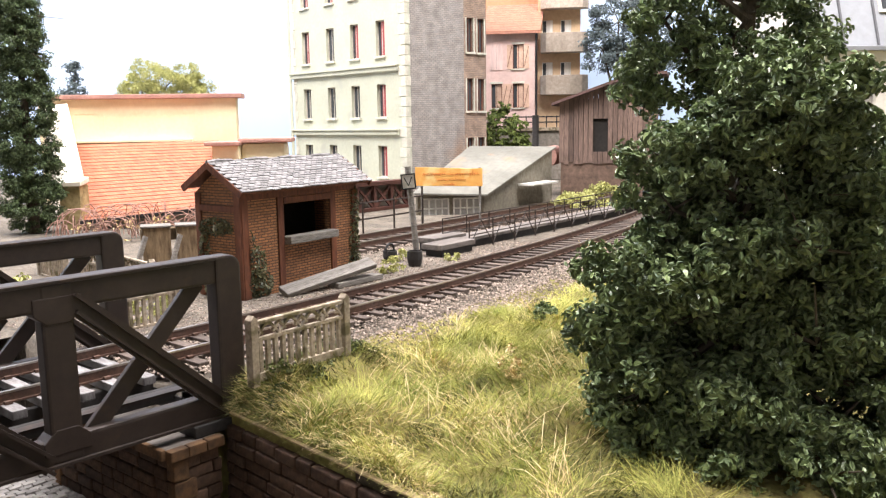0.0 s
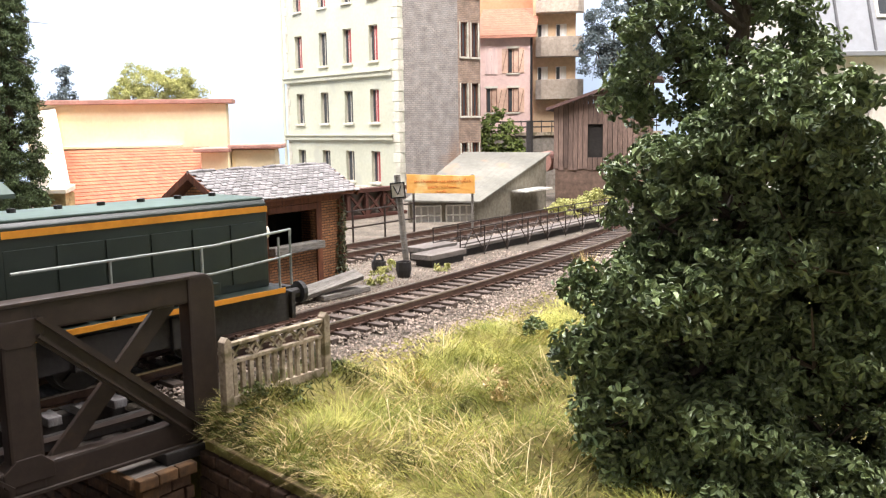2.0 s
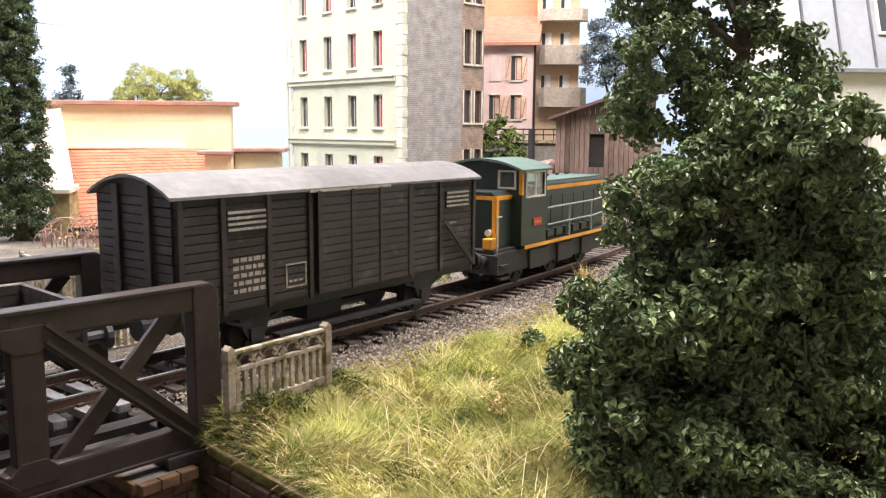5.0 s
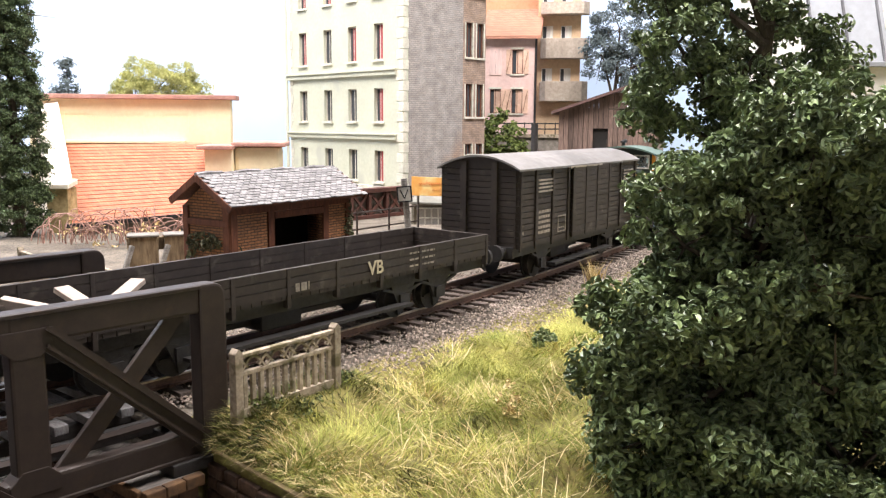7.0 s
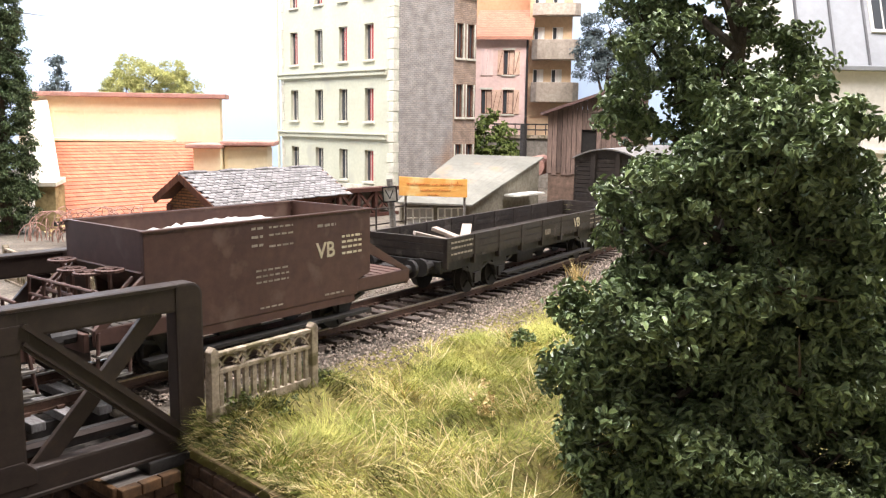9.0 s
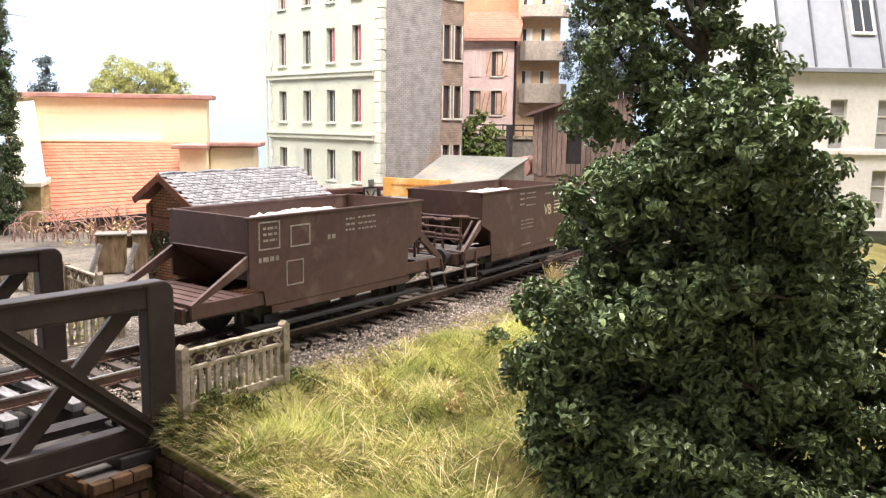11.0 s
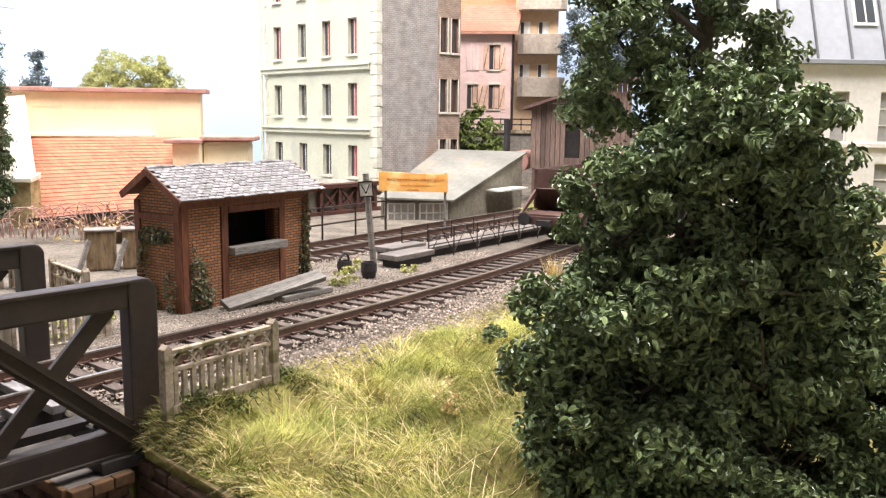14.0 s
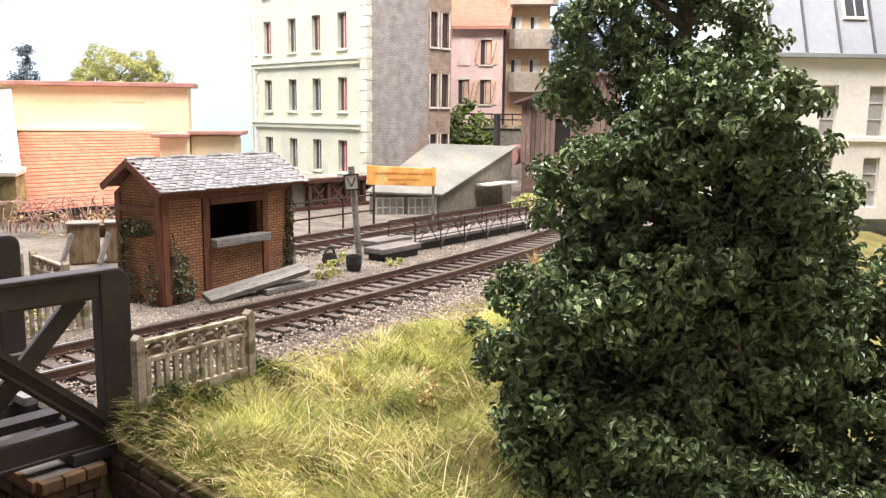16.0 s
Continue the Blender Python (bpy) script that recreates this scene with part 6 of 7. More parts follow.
def letters(parent, text, x, z, y, size, material=None):
    """Painted capitals on a side facing -y."""
    cu = bpy.data.curves.new("lettering", "FONT")
    cu.body, cu.size, cu.extrude, cu.offset = text, size * U, 0.004 * U, 0.011 * U
    ob = new("lettering", cu)
    dg = bpy.context.evaluated_depsgraph_get()
    me = bpy.data.meshes.new_from_object(ob.evaluated_get(dg))
    bpy.data.objects.remove(ob)
    me.materials.clear()
    me.materials.append(material or M_CHALK)
    o = new("lettering", me)
    o.parent = parent
    o.matrix_basis = at(x, y, z) @ pose(0, 0, 0, 90)
    return tagged(o, "worn white capitals")


def bars(parent, rows, y, material=None):
    """Unreadable small writing: (x0, x1, z, height)."""
    r = random.Random(len(rows) * 7 + int(rows[0][0] * 10))
    bm = bmesh.new()
    for x0, x1, z, h in rows:
        x = x0
        while x < x1:
            w = r.uniform(0.08, 0.2)
            box(bm, x, min(x + w, x1), y - 0.006, y, z, z + h)
            x += w + 0.05
    part("lettering", bm, material or M_CHALK, parent, "unreadable worn white lettering")


def box_van():
    v = thing("box_van", "grey-black planked covered goods van with pale arched roof", "goods wagon", at(0, 0, 0), "train")
    L, W, z0, z1 = 10.9, 1.5, 1.3, 3.95
    underframe(v, L, (-3.2, 3.2))
    buffers(v, -L / 2 - 0.1, -1), buffers(v, L / 2 + 0.1, 1)
    for x in (-3.2, 3.2):
        wheelset(v, x)
    n = 13
    h = (z1 - z0) / n
    for sg in (-1, 1):
        for k in range(n):
            z = z0 + k * h
            y0, y1 = (-W, -W + 0.1) if sg < 0 else (W - 0.1, W)
            boxes("side_board", (-L / 2, L / 2, y0, y1, z, z + h - 0.025), M_VAN, v)
        for x in (-L / 2 + 0.08, -4.25, -2.93, -1.6, 2.35, 3.68, L / 2 - 0.08):
            boxes("stanchion", (x - 0.07, x + 0.07, *((-W - 0.07, -W - 0.002) if sg < 0 else (W + 0.002, W + 0.07)), z0 - 0.1, z1), M_VAN, v, bev=0.015)
    boxes("inner_lining", (-L / 2 + 0.1, L / 2 - 0.1, -W + 0.12, W - 0.12, z0, z1 + 0.1), M_SOOT, v)
    for sg in (-1, 1):
        x0, x1 = (-L / 2 - 0.05, -L / 2 + 0.08) if sg < 0 else (L / 2 - 0.08, L / 2 + 0.05)
        for k in range(n):
            z = z0 + k * h
            boxes("end_board", (x0, x1, -W + 0.1, W - 0.1, z, z + h - 0.025), M_VAN, v)
        bm = bmesh.new()
        prism(bm, [(-W, z1)] + [(W * c, z1 + 0.4 * (1 - c * c)) for c in (-0.7, -0.35, 0, 0.35, 0.7)] + [(W, z1)], x0, x1, "x")
        part("end_arch", bm, M_VAN, v)
        for y in (-0.6, 0.6):
            boxes("end_stanchion", (x0 - 0.08 if sg < 0 else x1, x0 if sg < 0 else x1 + 0.08, y - 0.12, y + 0.12, z0 - 0.2, z1 + 0.25), M_VAN, v, bev=0.02)
    for sg in (-1, 1):  # sliding doors with diagonal planking frame
        y0, y1 = (-W - 0.14, -W - 0.072) if sg < 0 else (W + 0.072, W + 0.14)
        dr = boxes("sliding_door", (-1.42, 2.15, *((y0 + 0.03, y1) if sg < 0 else (y0, y1 - 0.03)), z0, z1 - 0.04), M_VAN, v, "planked sliding door")
        for k in range(n):
            boxes("door_board", (-1.45, 2.18, *((y0, y0 + 0.028) if sg < 0 else (y1 - 0.028, y1)), z0 + k * h, z0 + (k + 1) * h - 0.03), M_VAN, dr)
        for x in (-1.4, -0.2, 0.9, 2.12):
            boxes("door_frame", (x - 0.05, x + 0.05, y0 - 0.03 if sg < 0 else y1, y0 if sg < 0 else y1 + 0.03, z0, z1 - 0.05), M_VAN, dr)
        boxes("door_rail", (-1.7, 1.3, y0 - 0.02, y1 + 0.02, z1 - 0.08, z1 - 0.02), M_CHALK if sg < 0 else M_VAN, v, "worn door rail")
        for x in (-3.58, 4.5):
            wn = boxes("ventilator", (x - 0.55, x + 0.55, -W - 0.04 if sg < 0 else W, -W if sg < 0 else W + 0.04, z1 - 0.85, z1 - 0.35), M_SOOT, v)
            boxes("louvre", [(x - 0.55, x + 0.55, -W - 0.07 if sg < 0 else W + 0.04, -W - 0.04 if sg < 0 else W + 0.07, z1 - 0.83 + 0.13 * k, z1 - 0.77 + 0.13 * k) for k in range(4)], M_CHALK, wn, "pale worn louvres")
    # roof
    bm = bmesh.new()
    arc = [((W + 0.12) * c, z1 + 0.02 + 0.45 * (1 - c * c)) for c in [-1 + 2 * i / 10 for i in range(11)]]
    prism(bm, arc + [(u, z - 0.07) for u, z in arc[::-1]], -L / 2 - 0.2, L / 2 + 0.2, "x")
    part("roof", bm, M_VANROOF, v, "pale grey arched roof")
    bars(v, [(-3.98, -3.05, z, 0.1) for z in (2.38, 2.2, 2.02, 1.84, 1.66)] + [(-2.3, -1.85, 1.7, 0.06), (3.8, 4.5, 2.6, 0.05), (-5.38, -5.1, 1.75, 0.12), (-5.38, -5.1, 2.0, 0.1)], -W - 0.002)
    boxes("label_clip", [(-2.41, -1.74, -W - 0.02, -W - 0.002, 1.57, 1.61), (-2.41, -1.74, -W - 0.02, -W - 0.002, 2.13, 2.17), (-2.41, -2.37, -W - 0.02, -W - 0.002, 1.61, 2.13), (-1.78, -1.74, -W - 0.02, -W - 0.002, 1.61, 2.13)], M_CHALK, v, "white outlined label panel")
    beams("door_bar", [((3.75, -W - 0.12, 2.75), (5.2, -W - 0.12, 1.35))], 0.06, 0.14, M_SOOT, v)
    return v


def low_wagon():
    w = thing("low_sided_wagon", "brown-black low-sided open wagon with planks aboard", "goods wagon", at(0, 0, 0), "train")
    L, W, z0, z1 = 14.6, 1.5, 1.4, 2.05
    underframe(w, L, (-5.2, -3.6, 3.6, 5.2), 0.98)
    for x in (-5.2, -3.6, 3.6, 5.2):
        wheelset(w, x, 0.48)
    buffers(w, -L / 2 - 0.1, -1), buffers(w, L / 2 + 0.1, 1)
    for i in range(48):
        boxes("floor_board", (-L / 2 + i * 0.3, -L / 2 + i * 0.3 + 0.28, -W, W, z0 - 0.1, z0), M_VAN, w)
    n = 9
    for sg in (-1, 1):
        for i in range(n):
            a, b = -L / 2 + i * L / n + 0.04, -L / 2 + (i + 1) * L / n - 0.04
            y0, y1 = (-W - 0.02, -W + 0.1) if sg < 0 else (W - 0.1, W + 0.02)
            ds = boxes("drop_side", (a + 0.02, b - 0.02, y0 + 0.03, y1 - 0.03, z0, z0 + 0.62), M_VAN, w, "planked drop side")
            for k in range(3):
                boxes("board", (a, b, y0, y1, z0 + 0.22 * k, z0 + 0.22 * k + 0.2), M_VAN, ds)
        for i in range(n + 1):
            x = -L / 2 + i * L / n
            boxes("stanchion", (x - 0.06, x + 0.06, *((-W - 0.045, -W + 0.12) if sg < 0 else (W - 0.12, W + 0.045)), z0 - 0.3, z1), M_VAN, w, bev=0.02)
    for x in (-L / 2, L / 2):
        boxes("end_board", [(x - 0.06, x + 0.06, -W, W, z0 + 0.22 * k, z0 + 0.22 * k + 0.2) for k in range(3)], M_VAN, w)
    letters(w, "VB", 1.9, 1.52, -W - 0.052, 0.5, M_LETTER)
    bars(w, [(3.6, 4.7, z, 0.05) for z in (1.86, 1.68, 1.5)] + [(-7.1, -5.8, z, 0.06) for z in (1.86, 1.7, 1.5)] + [(-0.6, -0.15, 1.46, 0.2)], -W - 0.022)
    for i, (x, y, a, t) in enumerate(((-6.5, 0.5, 165, 10), (-6.0, -0.3, 140, 14), (-5.3, -0.5, 95, 16), (-4.5, -0.45, 28, 15))):
        boxes("plank_load", (-0.8, 0.8, -0.17, 0.17, -0.06, 0.06), M_LOADWOOD, w, "pale sawn timber piece", bev=0.02, m=at(x, y, z0 + 0.42, a, 0, -t))
    return w


def hopper(label, gear):
    """A stone hopper; the gear for its doors is at the end that gear points to along x."""
    w = thing("hopper_wagon", label, "goods wagon", at(0, 0, 0), "train")
    L, W, z0, z1 = 6.8, 1.55, 0.98, 3.24
    reach = {gear: 4.55, -gear: 5.1}
    underframe(w, 2 * L, (-2.6, 2.6), 0.92, (-reach[-1], reach[1]), M_HOPPER)
    for x in (-2.6, 2.6):
        wheelset(w, x, 0.55)
    for sg in (-1, 1):
        buffers(w, sg * (reach[sg] + 0.08), sg)
    for sg in (-1, 1):
        y0, y1 = (-W, -W + 0.09) if sg < 0 else (W - 0.09, W)
        bm = bmesh.new()
        outline = []
        for e in (-1, 1):
            c = [(e * L / 2, z1), (e * L / 2, 2.12), (e * (L / 2 - 0.62), 1.86), (e * (L / 2 - 0.72), z0)] if e == gear else [(e * L / 2, z1), (e * L / 2, 1.5), (e * (L / 2 - 0.45), 1.36), (e * (L / 2 - 0.5), z0)]
            outline += c if e < 0 else c[::-1]
        prism(bm, outline, y0, y1)
        part("side_plate", bm, M_HOPPER, w, "riveted red-brown side plate", bev=0.02)
        boxes("top_rim", (-L / 2 - 0.05, L / 2 + 0.05, y0 - 0.03, y1 + 0.03, z1 - 0.06, z1), M_HOPPER, w, bev=0.02)
        boxes("lower_rib", (-L / 2 + 0.72, L / 2 - 0.6, y0 + 0.01, y1 - 0.01, 0.78, 0.975), M_HOPPER, w)
    for sg in (-1, 1):
        x = sg * L / 2
        bm = bmesh.new()
        box(bm, min(x, x - sg * 0.09), max(x, x - sg * 0.09), -W + 0.09, W - 0.09, 2.35, z1)
        beam(bm, (x, 0, 2.38), (x - sg * 1.5, 0, 1.3), 2 * W - 0.2, 0.08)
        part("end_plate", bm, M_HOPPER, w, "sloping hopper end")
        xo = sg * (reach[sg] - 0.02)
        for y in (-W + 0.08, W - 0.08):
            bm = bmesh.new()
            prism(bm, [(x, 2.3), (x, 2.0), (xo - sg * 0.25, 1.36), (xo, 1.36)] if sg > 0 else [(xo, 1.36), (xo - sg * 0.25, 1.36), (x, 2.0), (x, 2.3)], y - 0.05, y + 0.05)
            part("end_brace", bm, M_HOPPER, w)
            boxes("sill_plate", (min(x - sg * 0.7, xo), max(x - sg * 0.7, xo), y - 0.05, y + 0.05, 1.02, 1.36), M_HOPPER, w, bev=0.015)
        n = 5
        span = abs(xo - x)
        for k in range(n):
            a, b = x + sg * span * k / n, x + sg * span * (k + 0.8) / n
            boxes("platform_board", (min(a, b), max(a, b), -W + 0.14, W - 0.14, 1.27, 1.35), M_DECK if sg == gear else M_HOPPER, w, "worn end platform board", bev=0.015)
        if sg != gear:
            continue
        xr = xo - sg * 0.12
        for y in (-1.3, -0.65, 0.0, 0.65, 1.3):
            rods("hand_rail_post", [((xr, y, 1.35), (xr, y, 2.1))], 0.035, M_HOPPER, w)
        for z in (1.72, 2.1):
            rods("hand_rail", [((xr, -1.3, z), (xr, 1.3, z))], 0.035, M_HOPPER, w)
        for y in (-0.95, -0.32, 0.32, 0.95):
            xh = x + sg * (0.42 if abs(y) > 0.5 else 0.55)
            zh = 2.42 if abs(y) > 0.5 else 2.3
            bm = bmesh.new()
            pts = [(xh + 0.27 * math.cos(a), y + 0.27 * math.sin(a), zh) for a in [6.2832 * i / 14 for i in range(15)]]
            for p, q in zip(pts, pts[1:]):
                rod(bm, p, q, 0.04, 5)
            for a in (0.4, 1.45):
                beam(bm, (xh - 0.26 * math.cos(a), y - 0.26 * math.sin(a), zh), (xh + 0.26 * math.cos(a), y + 0.26 * math.sin(a), zh), 0.05, 0.04)
            rod(bm, (xh, y, 1.35), (xh, y, zh + 0.03), 0.05, 6)
            part("hand_wheel", bm, M_HOPPER, w, "rusty hand wheel on its spindle")
            pts = [(x + sg * 0.75, y + 0.22 * math.cos(a), 1.8 + 0.22 * math.sin(a)) for a in [6.2832 * i / 12 for i in range(13)]]
            rods("gear_wheel", list(zip(pts, pts[1:])), 0.04, M_HOPPER, w, "upright gear wheel", n=5)
        rods("gear_shaft", [((x + sg * 0.75, -1.25, 1.8), (x + sg * 0.75, 1.25, 1.8))], 0.06, M_HOPPER, w)
        for y in (-1.2, 1.2):
            rods("gear_strut", [((x + sg * 0.05, y, 2.25), (xr, y, 1.4))], 0.05, M_HOPPER, w)
        for sd in (-1, 1):
            ys = sd * (W - 0.02)
            for xs in (xo - sg * 0.08, xo - sg * 0.78):
                rods("step_hanger", [((xs, ys, 1.3), (xs + sg * 0.12, ys + sd * 0.1, 0.35))], 0.04, M_HOPPER, w)
            for z, o in ((0.36, 0.12), (0.82, 0.06)):
                boxes("step", (min(xo + sg * (o - 0.82), xo + sg * (o - 0.04)), max(xo + sg * (o - 0.82), xo + sg * (o - 0.04)), ys - 0.14, ys + 0.14, z, z + 0.05), M_GREYWOOD, w, "worn wooden step")
    bm = bmesh.new()  # heaped stone
    nx, ny = 44, 20
    gd = [[bm.verts.new((-L / 2 + 0.1 + (L - 0.2) * i / nx, -W + 0.1 + (2 * W - 0.2) * j / ny, 2.74 + 0.34 * math.sin(math.pi * j / ny) * math.sin(math.pi * i / nx) + 0.09 * noise.noise((i * 0.45, j * 0.45, 2)) + 0.07 * noise.noise((i * 1.3, j * 1.3, 6)))) for j in range(ny + 1)] for i in range(nx + 1)]
    for i in range(nx):
        for j in range(ny):
            bm.faces.new((gd[i][j], gd[i + 1][j], gd[i + 1][j + 1], gd[i][j + 1]))
    part("stone_load", bm, M_LOAD, w, "pale crushed stone load")
    y = -W - 0.004
    if gear < 0:
        letters(w, "VB", 1.42, 2.1, -W - 0.008, 0.55, M_LETTER)
        bars(w, [(-0.62, -0.28, z, 0.06) for z in (3.0, 2.8, 2.6)] + [(-0.1, 0.65, z, 0.045) for z in (3.0, 2.82, 2.55)], y)
        bars(w, [(-0.5, 0.5, z, 0.045) for z in (2.0, 1.86, 1.72)] + [(1.46, 2.1, 2.88, 0.07), (-0.4, 0.3, 1.1, 0.04), (1.7, 2.4, 1.1, 0.05)], y)
        bars(w, [(2.32, 3.05, z, 0.06) for z in (2.54, 2.4, 2.26, 2.1)], y, M_LETTER)
    else:
        for a, b, c, d in ((-2.05, -1.35, 2.38, 2.94), (-2.2, -1.6, 1.4, 2.05), (-3.1, -2.4, 2.4, 3.1)):
            boxes("label_panel", [(a, b, y - 0.01, y + 0.002, c, c + 0.035), (a, b, y - 0.01, y + 0.002, d - 0.035, d), (a, a + 0.035, y - 0.01, y + 0.002, c + 0.035, d - 0.035), (b - 0.035, b, y - 0.01, y + 0.002, c + 0.035, d - 0.035)], M_CHALK, w, "faint white outlined label panel")
        bars(w, [(-2.95, -2.5, z, 0.06) for z in (2.9, 2.75, 2.6)] + [(-3.1, -2.45, 2.1, 0.12)], y)
        bars(w, [(0.0, 0.35, z, 0.06) for z in (2.9, 2.75, 2.6)] + [(0.5, 1.25, z, 0.05) for z in (2.92, 2.75, 2.6)] + [(-0.7, -0.4, 2.45, 0.12)], y)
    return w


def locomotive():
    c = thing("diesel_shunter", "dark green diesel shunting locomotive with orange lining", "locomotive", at(0, 0, 0), "train")
    XR, XF = -4.6, 5.35  # the buffer beams; x forward
    for y in (-1.3, 1.3):
        boxes("frame_plate", (XR, XF, y - 0.1, y + 0.1, 0.55, 1.3), M_SOOT, c, bev=0.03)
    for x in (-2.5, 0.3, 3.1):
        wheelset(c, x, 0.58)
    boxes("running_plate", (-2.95, 5.1, -1.58, 1.58, 1.3, 1.42), M_LOCO, c, bev=0.02)
    boxes("end_plate", (XR, -2.96, -1.3, 1.3, 1.28, 1.4), M_SOOT, c, bev=0.02)
    boxes("end_plate", (5.11, XF, -1.3, 1.3, 1.28, 1.4), M_SOOT, c, bev=0.02)
    for y in (-1.585, 1.585):
        boxes("lining", (-2.95, 5.1, y - 0.012, y + 0.012, 1.3, 1.42), M_LOCOLINE, c, "orange line along the plate")
    for sg in (-1, 1):
        x = XR if sg < 0 else XF
        boxes("buffer_beam", (min(x, x + sg * 0.12), max(x, x + sg * 0.12), -1.5, 1.5, 0.6, 1.27), M_SOOT, c, "buffer beam", bev=0.02)
        buffers(c, x + sg * 0.1, sg, 1.1)
    for x, w in ((-1.6, 1.5), (0.6, 1.3), (2.6, 1.0)):
        boxes("tool_box", (x - w / 2, x + w / 2, -1.5, -1.2, 0.5, 1.2), M_SOOT, c, bev=0.04)
        boxes("tool_box", (x - w / 2, x + w / 2, 1.2, 1.5, 0.5, 1.2), M_SOOT, c, bev=0.04)
    # long bonnet to the front, short one behind, cab between
    bm = bmesh.new()
    prism(bm, [(-1.12, 1.42), (1.12, 1.42), (1.12, 3.42), (1.05, 3.5), (-1.05, 3.5), (-1.12, 3.42)], -1.2, 5.0, "x")
    hood = part("bonnet", bm, M_LOCO, c, "long dark green bonnet", bev=0.03)
    boxes("bonnet_top", (-1.2, 5.02, -1.0, 1.0, 3.5, 3.56), M_LOCOROOF, hood, "faded green bonnet top", bev=0.03)
    for d in [(-1.2, 5.01, y - 0.012, y + 0.012, 3.22, 3.36) for y in (-1.13, 1.13)] + [(5.0, 5.012, -1.12, 1.12, 3.22, 3.36)]:
        boxes("bonnet_line", d, M_LOCOLINE, hood, "orange line below the bonnet top")
    for k in range(6):
        boxes("bonnet_door", (-1.05 + k * 1.0, -0.1 + k * 1.0, -1.15, -1.122, 1.6, 3.0), M_LOCO, hood, bev=0.01)
        rods("filler_cap", [((-0.2 + k * 0.95, 0.4, 3.54), (-0.2 + k * 0.95, 0.4, 3.64))], 0.09, M_SOOT, hood)
    bm = bmesh.new()
    prism(bm, [(-1.12, 1.42), (1.12, 1.42), (1.12, 3.18), (0.95, 3.34), (-0.95, 3.34), (-1.12, 3.18)], -4.2, -3.1, "x")
    rear_h = part("rear_bonnet", bm, M_LOCO, c, "short rear bonnet", bev=0.03)
    for d in [(-4.212, -4.2, -1.12, 1.12, 3.06, 3.2), (-4.212, -4.2, -1.12, -0.98, 1.42, 3.06), (-4.212, -4.2, 0.98, 1.12, 1.42, 3.06)] + [(-4.2, -3.1, y - 0.012, y + 0.012, 3.06, 3.2) for y in (-1.13, 1.13)] + [(-4.2, -4.02, y - 0.012, y + 0.012, 1.42, 3.06) for y in (-1.13, 1.13)]:
        boxes("bonnet_line", d, M_LOCOLINE, rear_h, "orange edge line")
    holes = [(-2.78, -1.38, 3.12, 3.96)]
    for sg in (-1, 1):
        bm = bmesh.new()
        y0, y1 = (-1.52, -1.42) if sg < 0 else (1.42, 1.52)
        pieced_wall(bm, -3.1, -1.2, 1.42, 4.08, y0, y1, holes)
        cs = part("cab_side", bm, M_LOCO, c, bev=0.0)
        wn = boxes("window", (-2.78, -1.38, (y0 + y1) / 2 - 0.01, (y0 + y1) / 2 + 0.01, 3.12, 3.96), GLASSCAB, cs, "cab window")
        yo = y0 - 0.02 if sg < 0 else y1 + 0.02
        fr = [(-2.83, -1.33, 3.07, 3.14), (-2.83, -1.33, 3.94, 4.01), (-2.83, -2.76, 3.14, 3.94), (-1.4, -1.33, 3.14, 3.94), (-2.11, -2.05, 3.14, 3.94)]
        boxes("frame", [(a, b, min(yo, y0 if sg < 0 else y1), max(yo, y0 if sg < 0 else y1), d, e) for a, b, d, e in fr], M_FRAME, wn, "pale metal window frame")
    for x0, x1 in ((-3.1, -3.0), (-1.3, -1.2)):
        bm = bmesh.new()
        pieced_wall(bm, -1.42, 1.42, 1.42, 4.08, 0, 0.1, [(-1.25, -0.6, 3.42, 4.0), (0.6, 1.25, 3.42, 4.0)])
        prism(bm, [(-1.42, 4.08)] + [(1.42 * k, 4.08 + 0.26 * (1 - k * k)) for k in (-0.6, 0, 0.6)] + [(1.42, 4.08)], 0, 0.1)
        ce = part("cab_end", bm, M_LOCO, c, m=at(x1, 0, 0, 90))
        for a, b in ((-1.25, -0.6), (0.6, 1.25)):
            wn = boxes("window", (a, b, 0.04, 0.06, 3.42, 4.0), GLASSCAB, ce, "cab window")
            boxes("frame", [(a - 0.04, a + 0.03, -0.02, 0.12, 3.38, 4.04), (b - 0.03, b + 0.04, -0.02, 0.12, 3.38, 4.04), (a + 0.03, b - 0.03, -0.02, 0.12, 3.38, 3.45), (a + 0.03, b - 0.03, -0.02, 0.12, 3.97, 4.04)], M_FRAME, wn, "pale metal window frame")
    for d in [(-3.11, -3.03, y - 0.012, y + 0.012, 3.2, 4.08) for y in (-1.53, 1.53)] + [(-3.115, -3.102, a, b, 3.2, 4.08) for a, b in ((-1.52, -1.4), (1.4, 1.52))]:
        boxes("cab_line", d, M_LOCOLINE, c, "orange cab edging")
    boxes("cab_floor", (-3.0, -1.3, -1.4, 1.4, 1.42, 1.9), M_SOOT, c)
    bm = bmesh.new()
    arc = [(1.66 * k, 4.08 + 0.36 * (1 - k * k)) for k in [-1 + 2 * i / 10 for i in range(11)]]
    prism(bm, arc + [(u, z - 0.08) for u, z in arc[::-1]], -3.35, -0.95, "x")
    part("cab_roof", bm, M_LOCOROOF, c, "faded green arched cab roof")
    bm = bmesh.new()
    rod(bm, (-2.1, 0.3, 4.4), (-2.1, 0.3, 4.66), 0.09, 8)
    rod(bm, (-2.5, 0.3, 4.62), (-1.75, 0.3, 4.66), 0.05, 8, 0.09)
    rod(bm, (-2.9, 0.9, 4.25), (-2.9, 0.9, 4.75), 0.025, 6)
    part("horn", bm, M_SOOT, c, "roof horn")
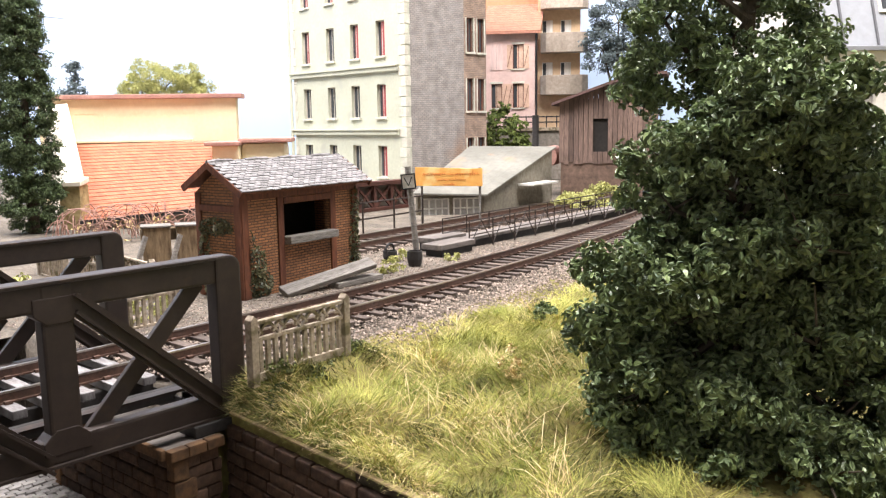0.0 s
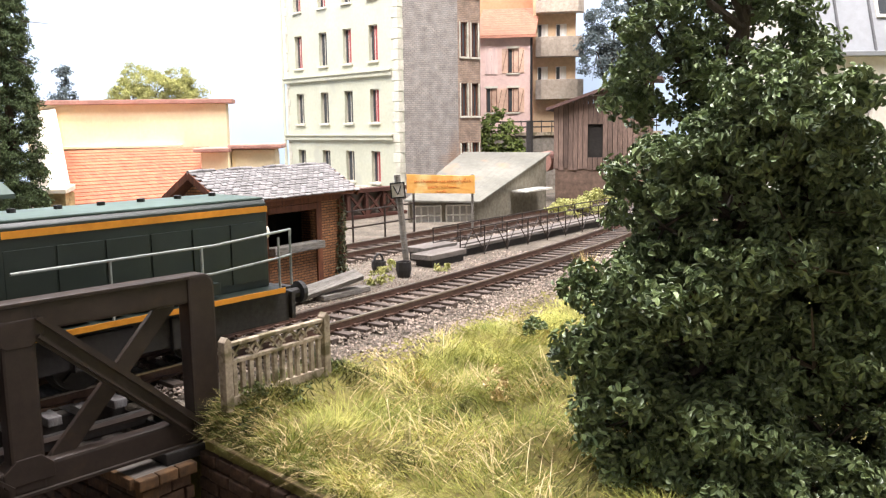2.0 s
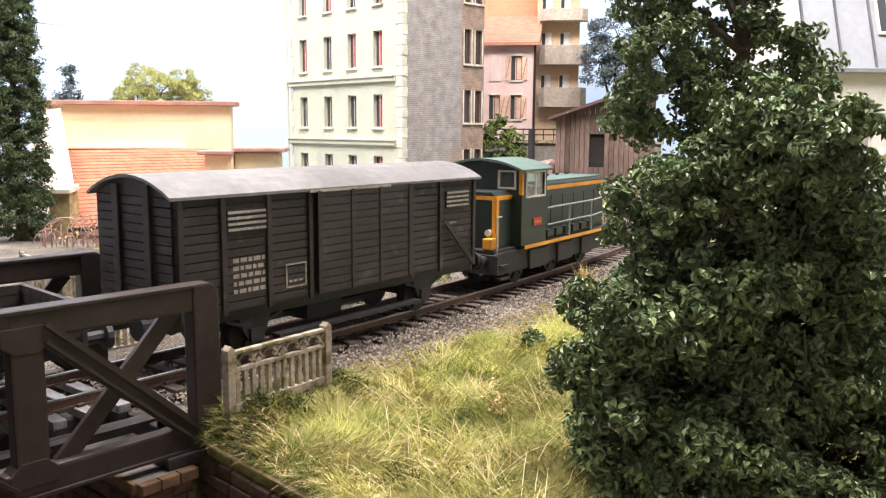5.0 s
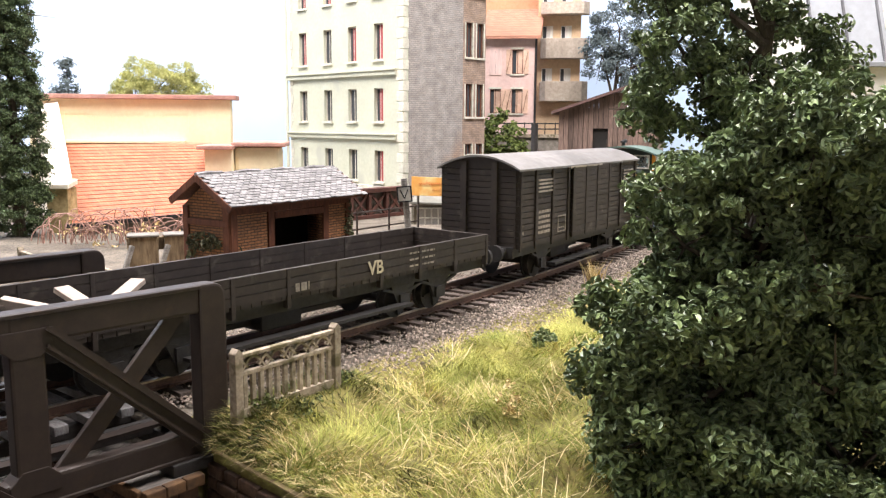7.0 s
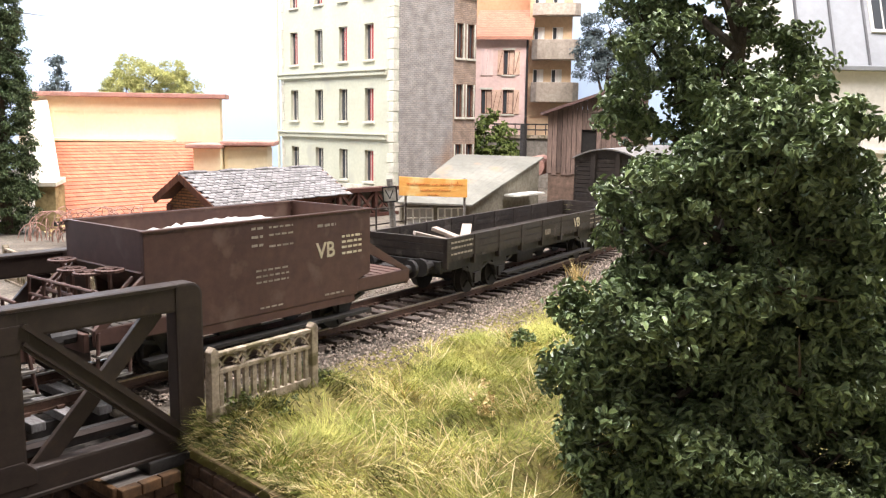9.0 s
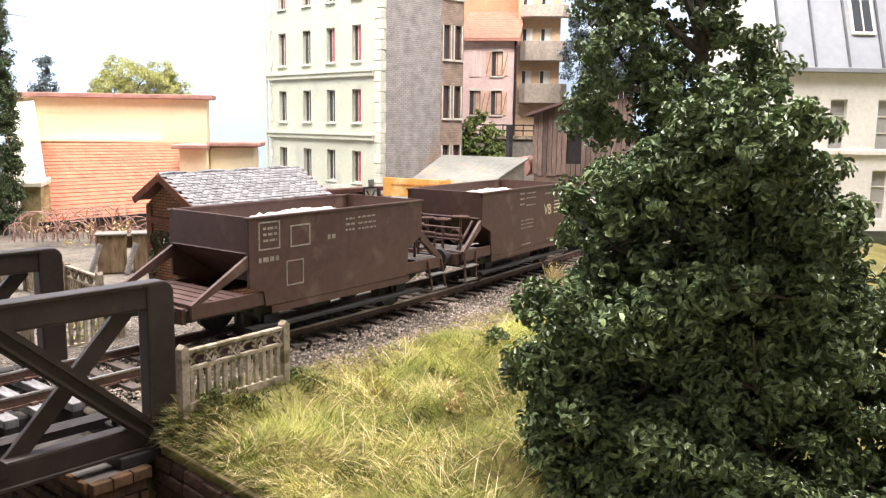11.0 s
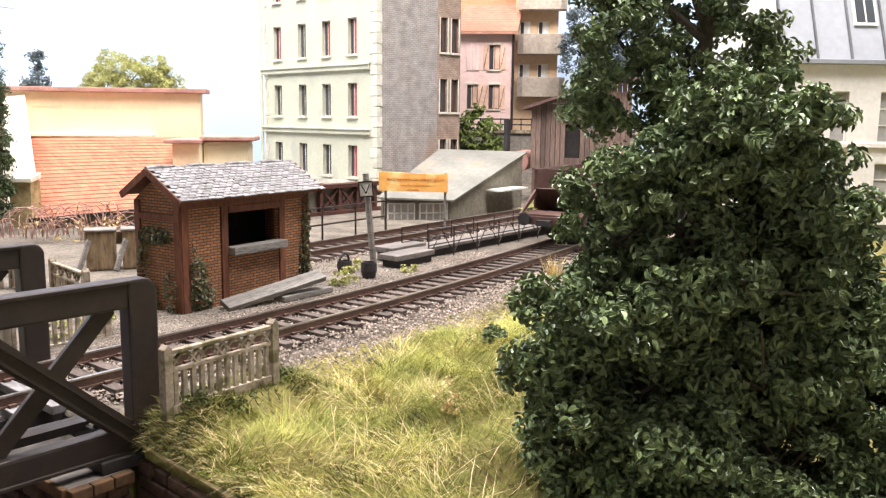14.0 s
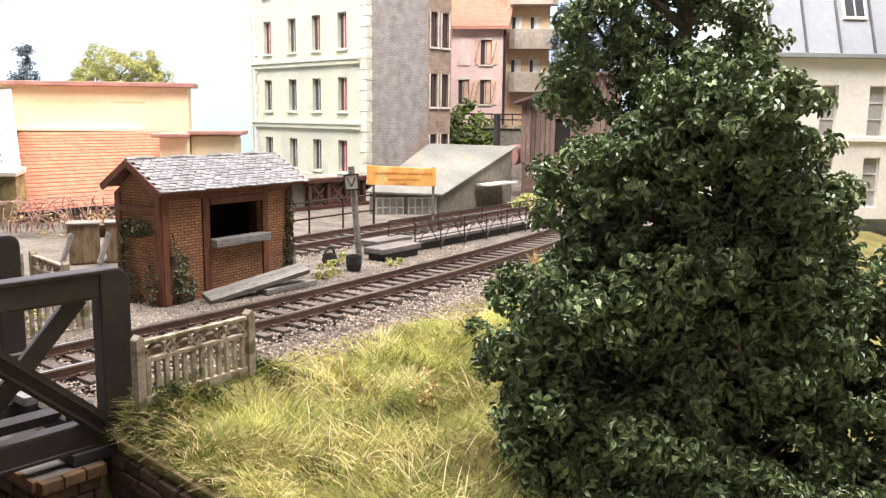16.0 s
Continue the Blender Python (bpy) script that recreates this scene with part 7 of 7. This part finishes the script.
    for y in (-1.52, 1.52):
        for z in (2.0, 2.62):
            rods("handrail", [((-1.1, y, z), (3.2, y, z + 0.02)), ((3.2, y, z + 0.02), (5.0, y, z + 0.14)), ((5.0, y, z + 0.14), (5.6, y * 0.8, z + 0.12))], 0.032, M_HRAIL, c, "pale handrail")
        for d in [((x, y, 1.42), (x, y, 2.62)) for x in (0.8, 2.9, 5.0)] + [((5.6, y * 0.8, 1.38), (5.6, y * 0.8, 2.74))]:
            rods("handrail_post", [d], 0.032, M_HRAIL, c)
        rods("handrail_post", [((-4.4, y * 0.85, 1.0), (-4.4, y * 0.85, 2.5)), ((-3.9, y * 0.78, 2.5), (-4.4, y * 0.85, 2.5))], 0.032, M_HRAIL, c)
    for k in range(6):
        boxes("battery_box", (-0.9 + k * 0.75, -0.35 + k * 0.75, -1.45, -1.14, 1.5, 1.78), M_LOCO, c, bev=0.02)
    boxes("number_plate", (-2.25, -1.6, -1.56, -1.522, 2.05, 2.33), M_PLATE, c, "red cast plate", bev=0.015)
    bars(c, [(-2.15, -1.7, 2.15, 0.08)], -1.562, M_LOCOLINE)
    for y in (-1.1, 1.1):
        rods("lamp", [((-4.21, y * 0.8, 1.95), (-4.32, y * 0.8, 1.95))], 0.12, M_FRAME, c, "round lamp", n=12)
        rods("lamp", [((5.02, y * 0.8, 2.7), (5.14, y * 0.8, 2.7))], 0.16, M_WHITE, c, "round lamp", n=12)
    for d in [(-4.5, -3.9, y - 0.15, y + 0.15, z, z + 0.06) for y in (-1.4, 1.4) for z in (0.4, 0.85)]:
        boxes("step", d, M_SOOT, c, "dark step", bev=0.01)
    for d in [(-4.62, -4.25, -1.2, -0.85, 1.41, 1.8), (-4.62, -4.3, 0.5, 0.8, 1.41, 1.75)]:
        boxes("hose_box", d, M_LOCOLINE, c, "orange end fitting", bev=0.05)
    return c


M_HRAIL = mat("grey_green_rail", (0.3, 0.32, 0.29), (0.2, 0.22, 0.2), 0.5, 6, 0)
GLASSCAB = bpy.data.materials.new("cab_glass")
_t, _b = nt(GLASSCAB)
_b.inputs["Base Color"].default_value, _b.inputs["Roughness"].default_value, _b.inputs["Transmission Weight"].default_value = (0.85, 0.9, 0.9, 1), 0.05, 0.9
M_PLATE = mat("red_plate", (0.4, 0.05, 0.03), (0.3, 0.03, 0.02), 0.5, 6, 0)

# each vehicle with the place of its middle at 0 s along the line
TRAIN = [(locomotive(), -27.02), (box_van(), -38.55), (low_wagon(), -53.3)]
TRAIN.append((hopper("red-brown stone hopper wagon with hand wheels and large white capitals", -1), -67.3))
TRAIN.append((hopper("red-brown stone hopper wagon with bare end platform at the tail", 1), -77.5))


def run(t):
    """How far the train has come: it gathers speed a little all the way."""
    return 6.1 * t + 0.035 * t * t


def motions():
    """The train runs through; the wheels turn with it."""
    for ob, s0 in TRAIN:
        walk(ob, [(t, on_line(s0 + run(t))) for t in [i * 0.5 for i in range(33)]])
    for w, x, r in WHEELS:
        rows = []
        for i in range(161):
            t = i * 0.1
            rows.append((t, pose(x * U, 0, r * U) @ Matrix.Rotation(run(t) / r, 4, "Y")))
        walk(w, rows)


motions()
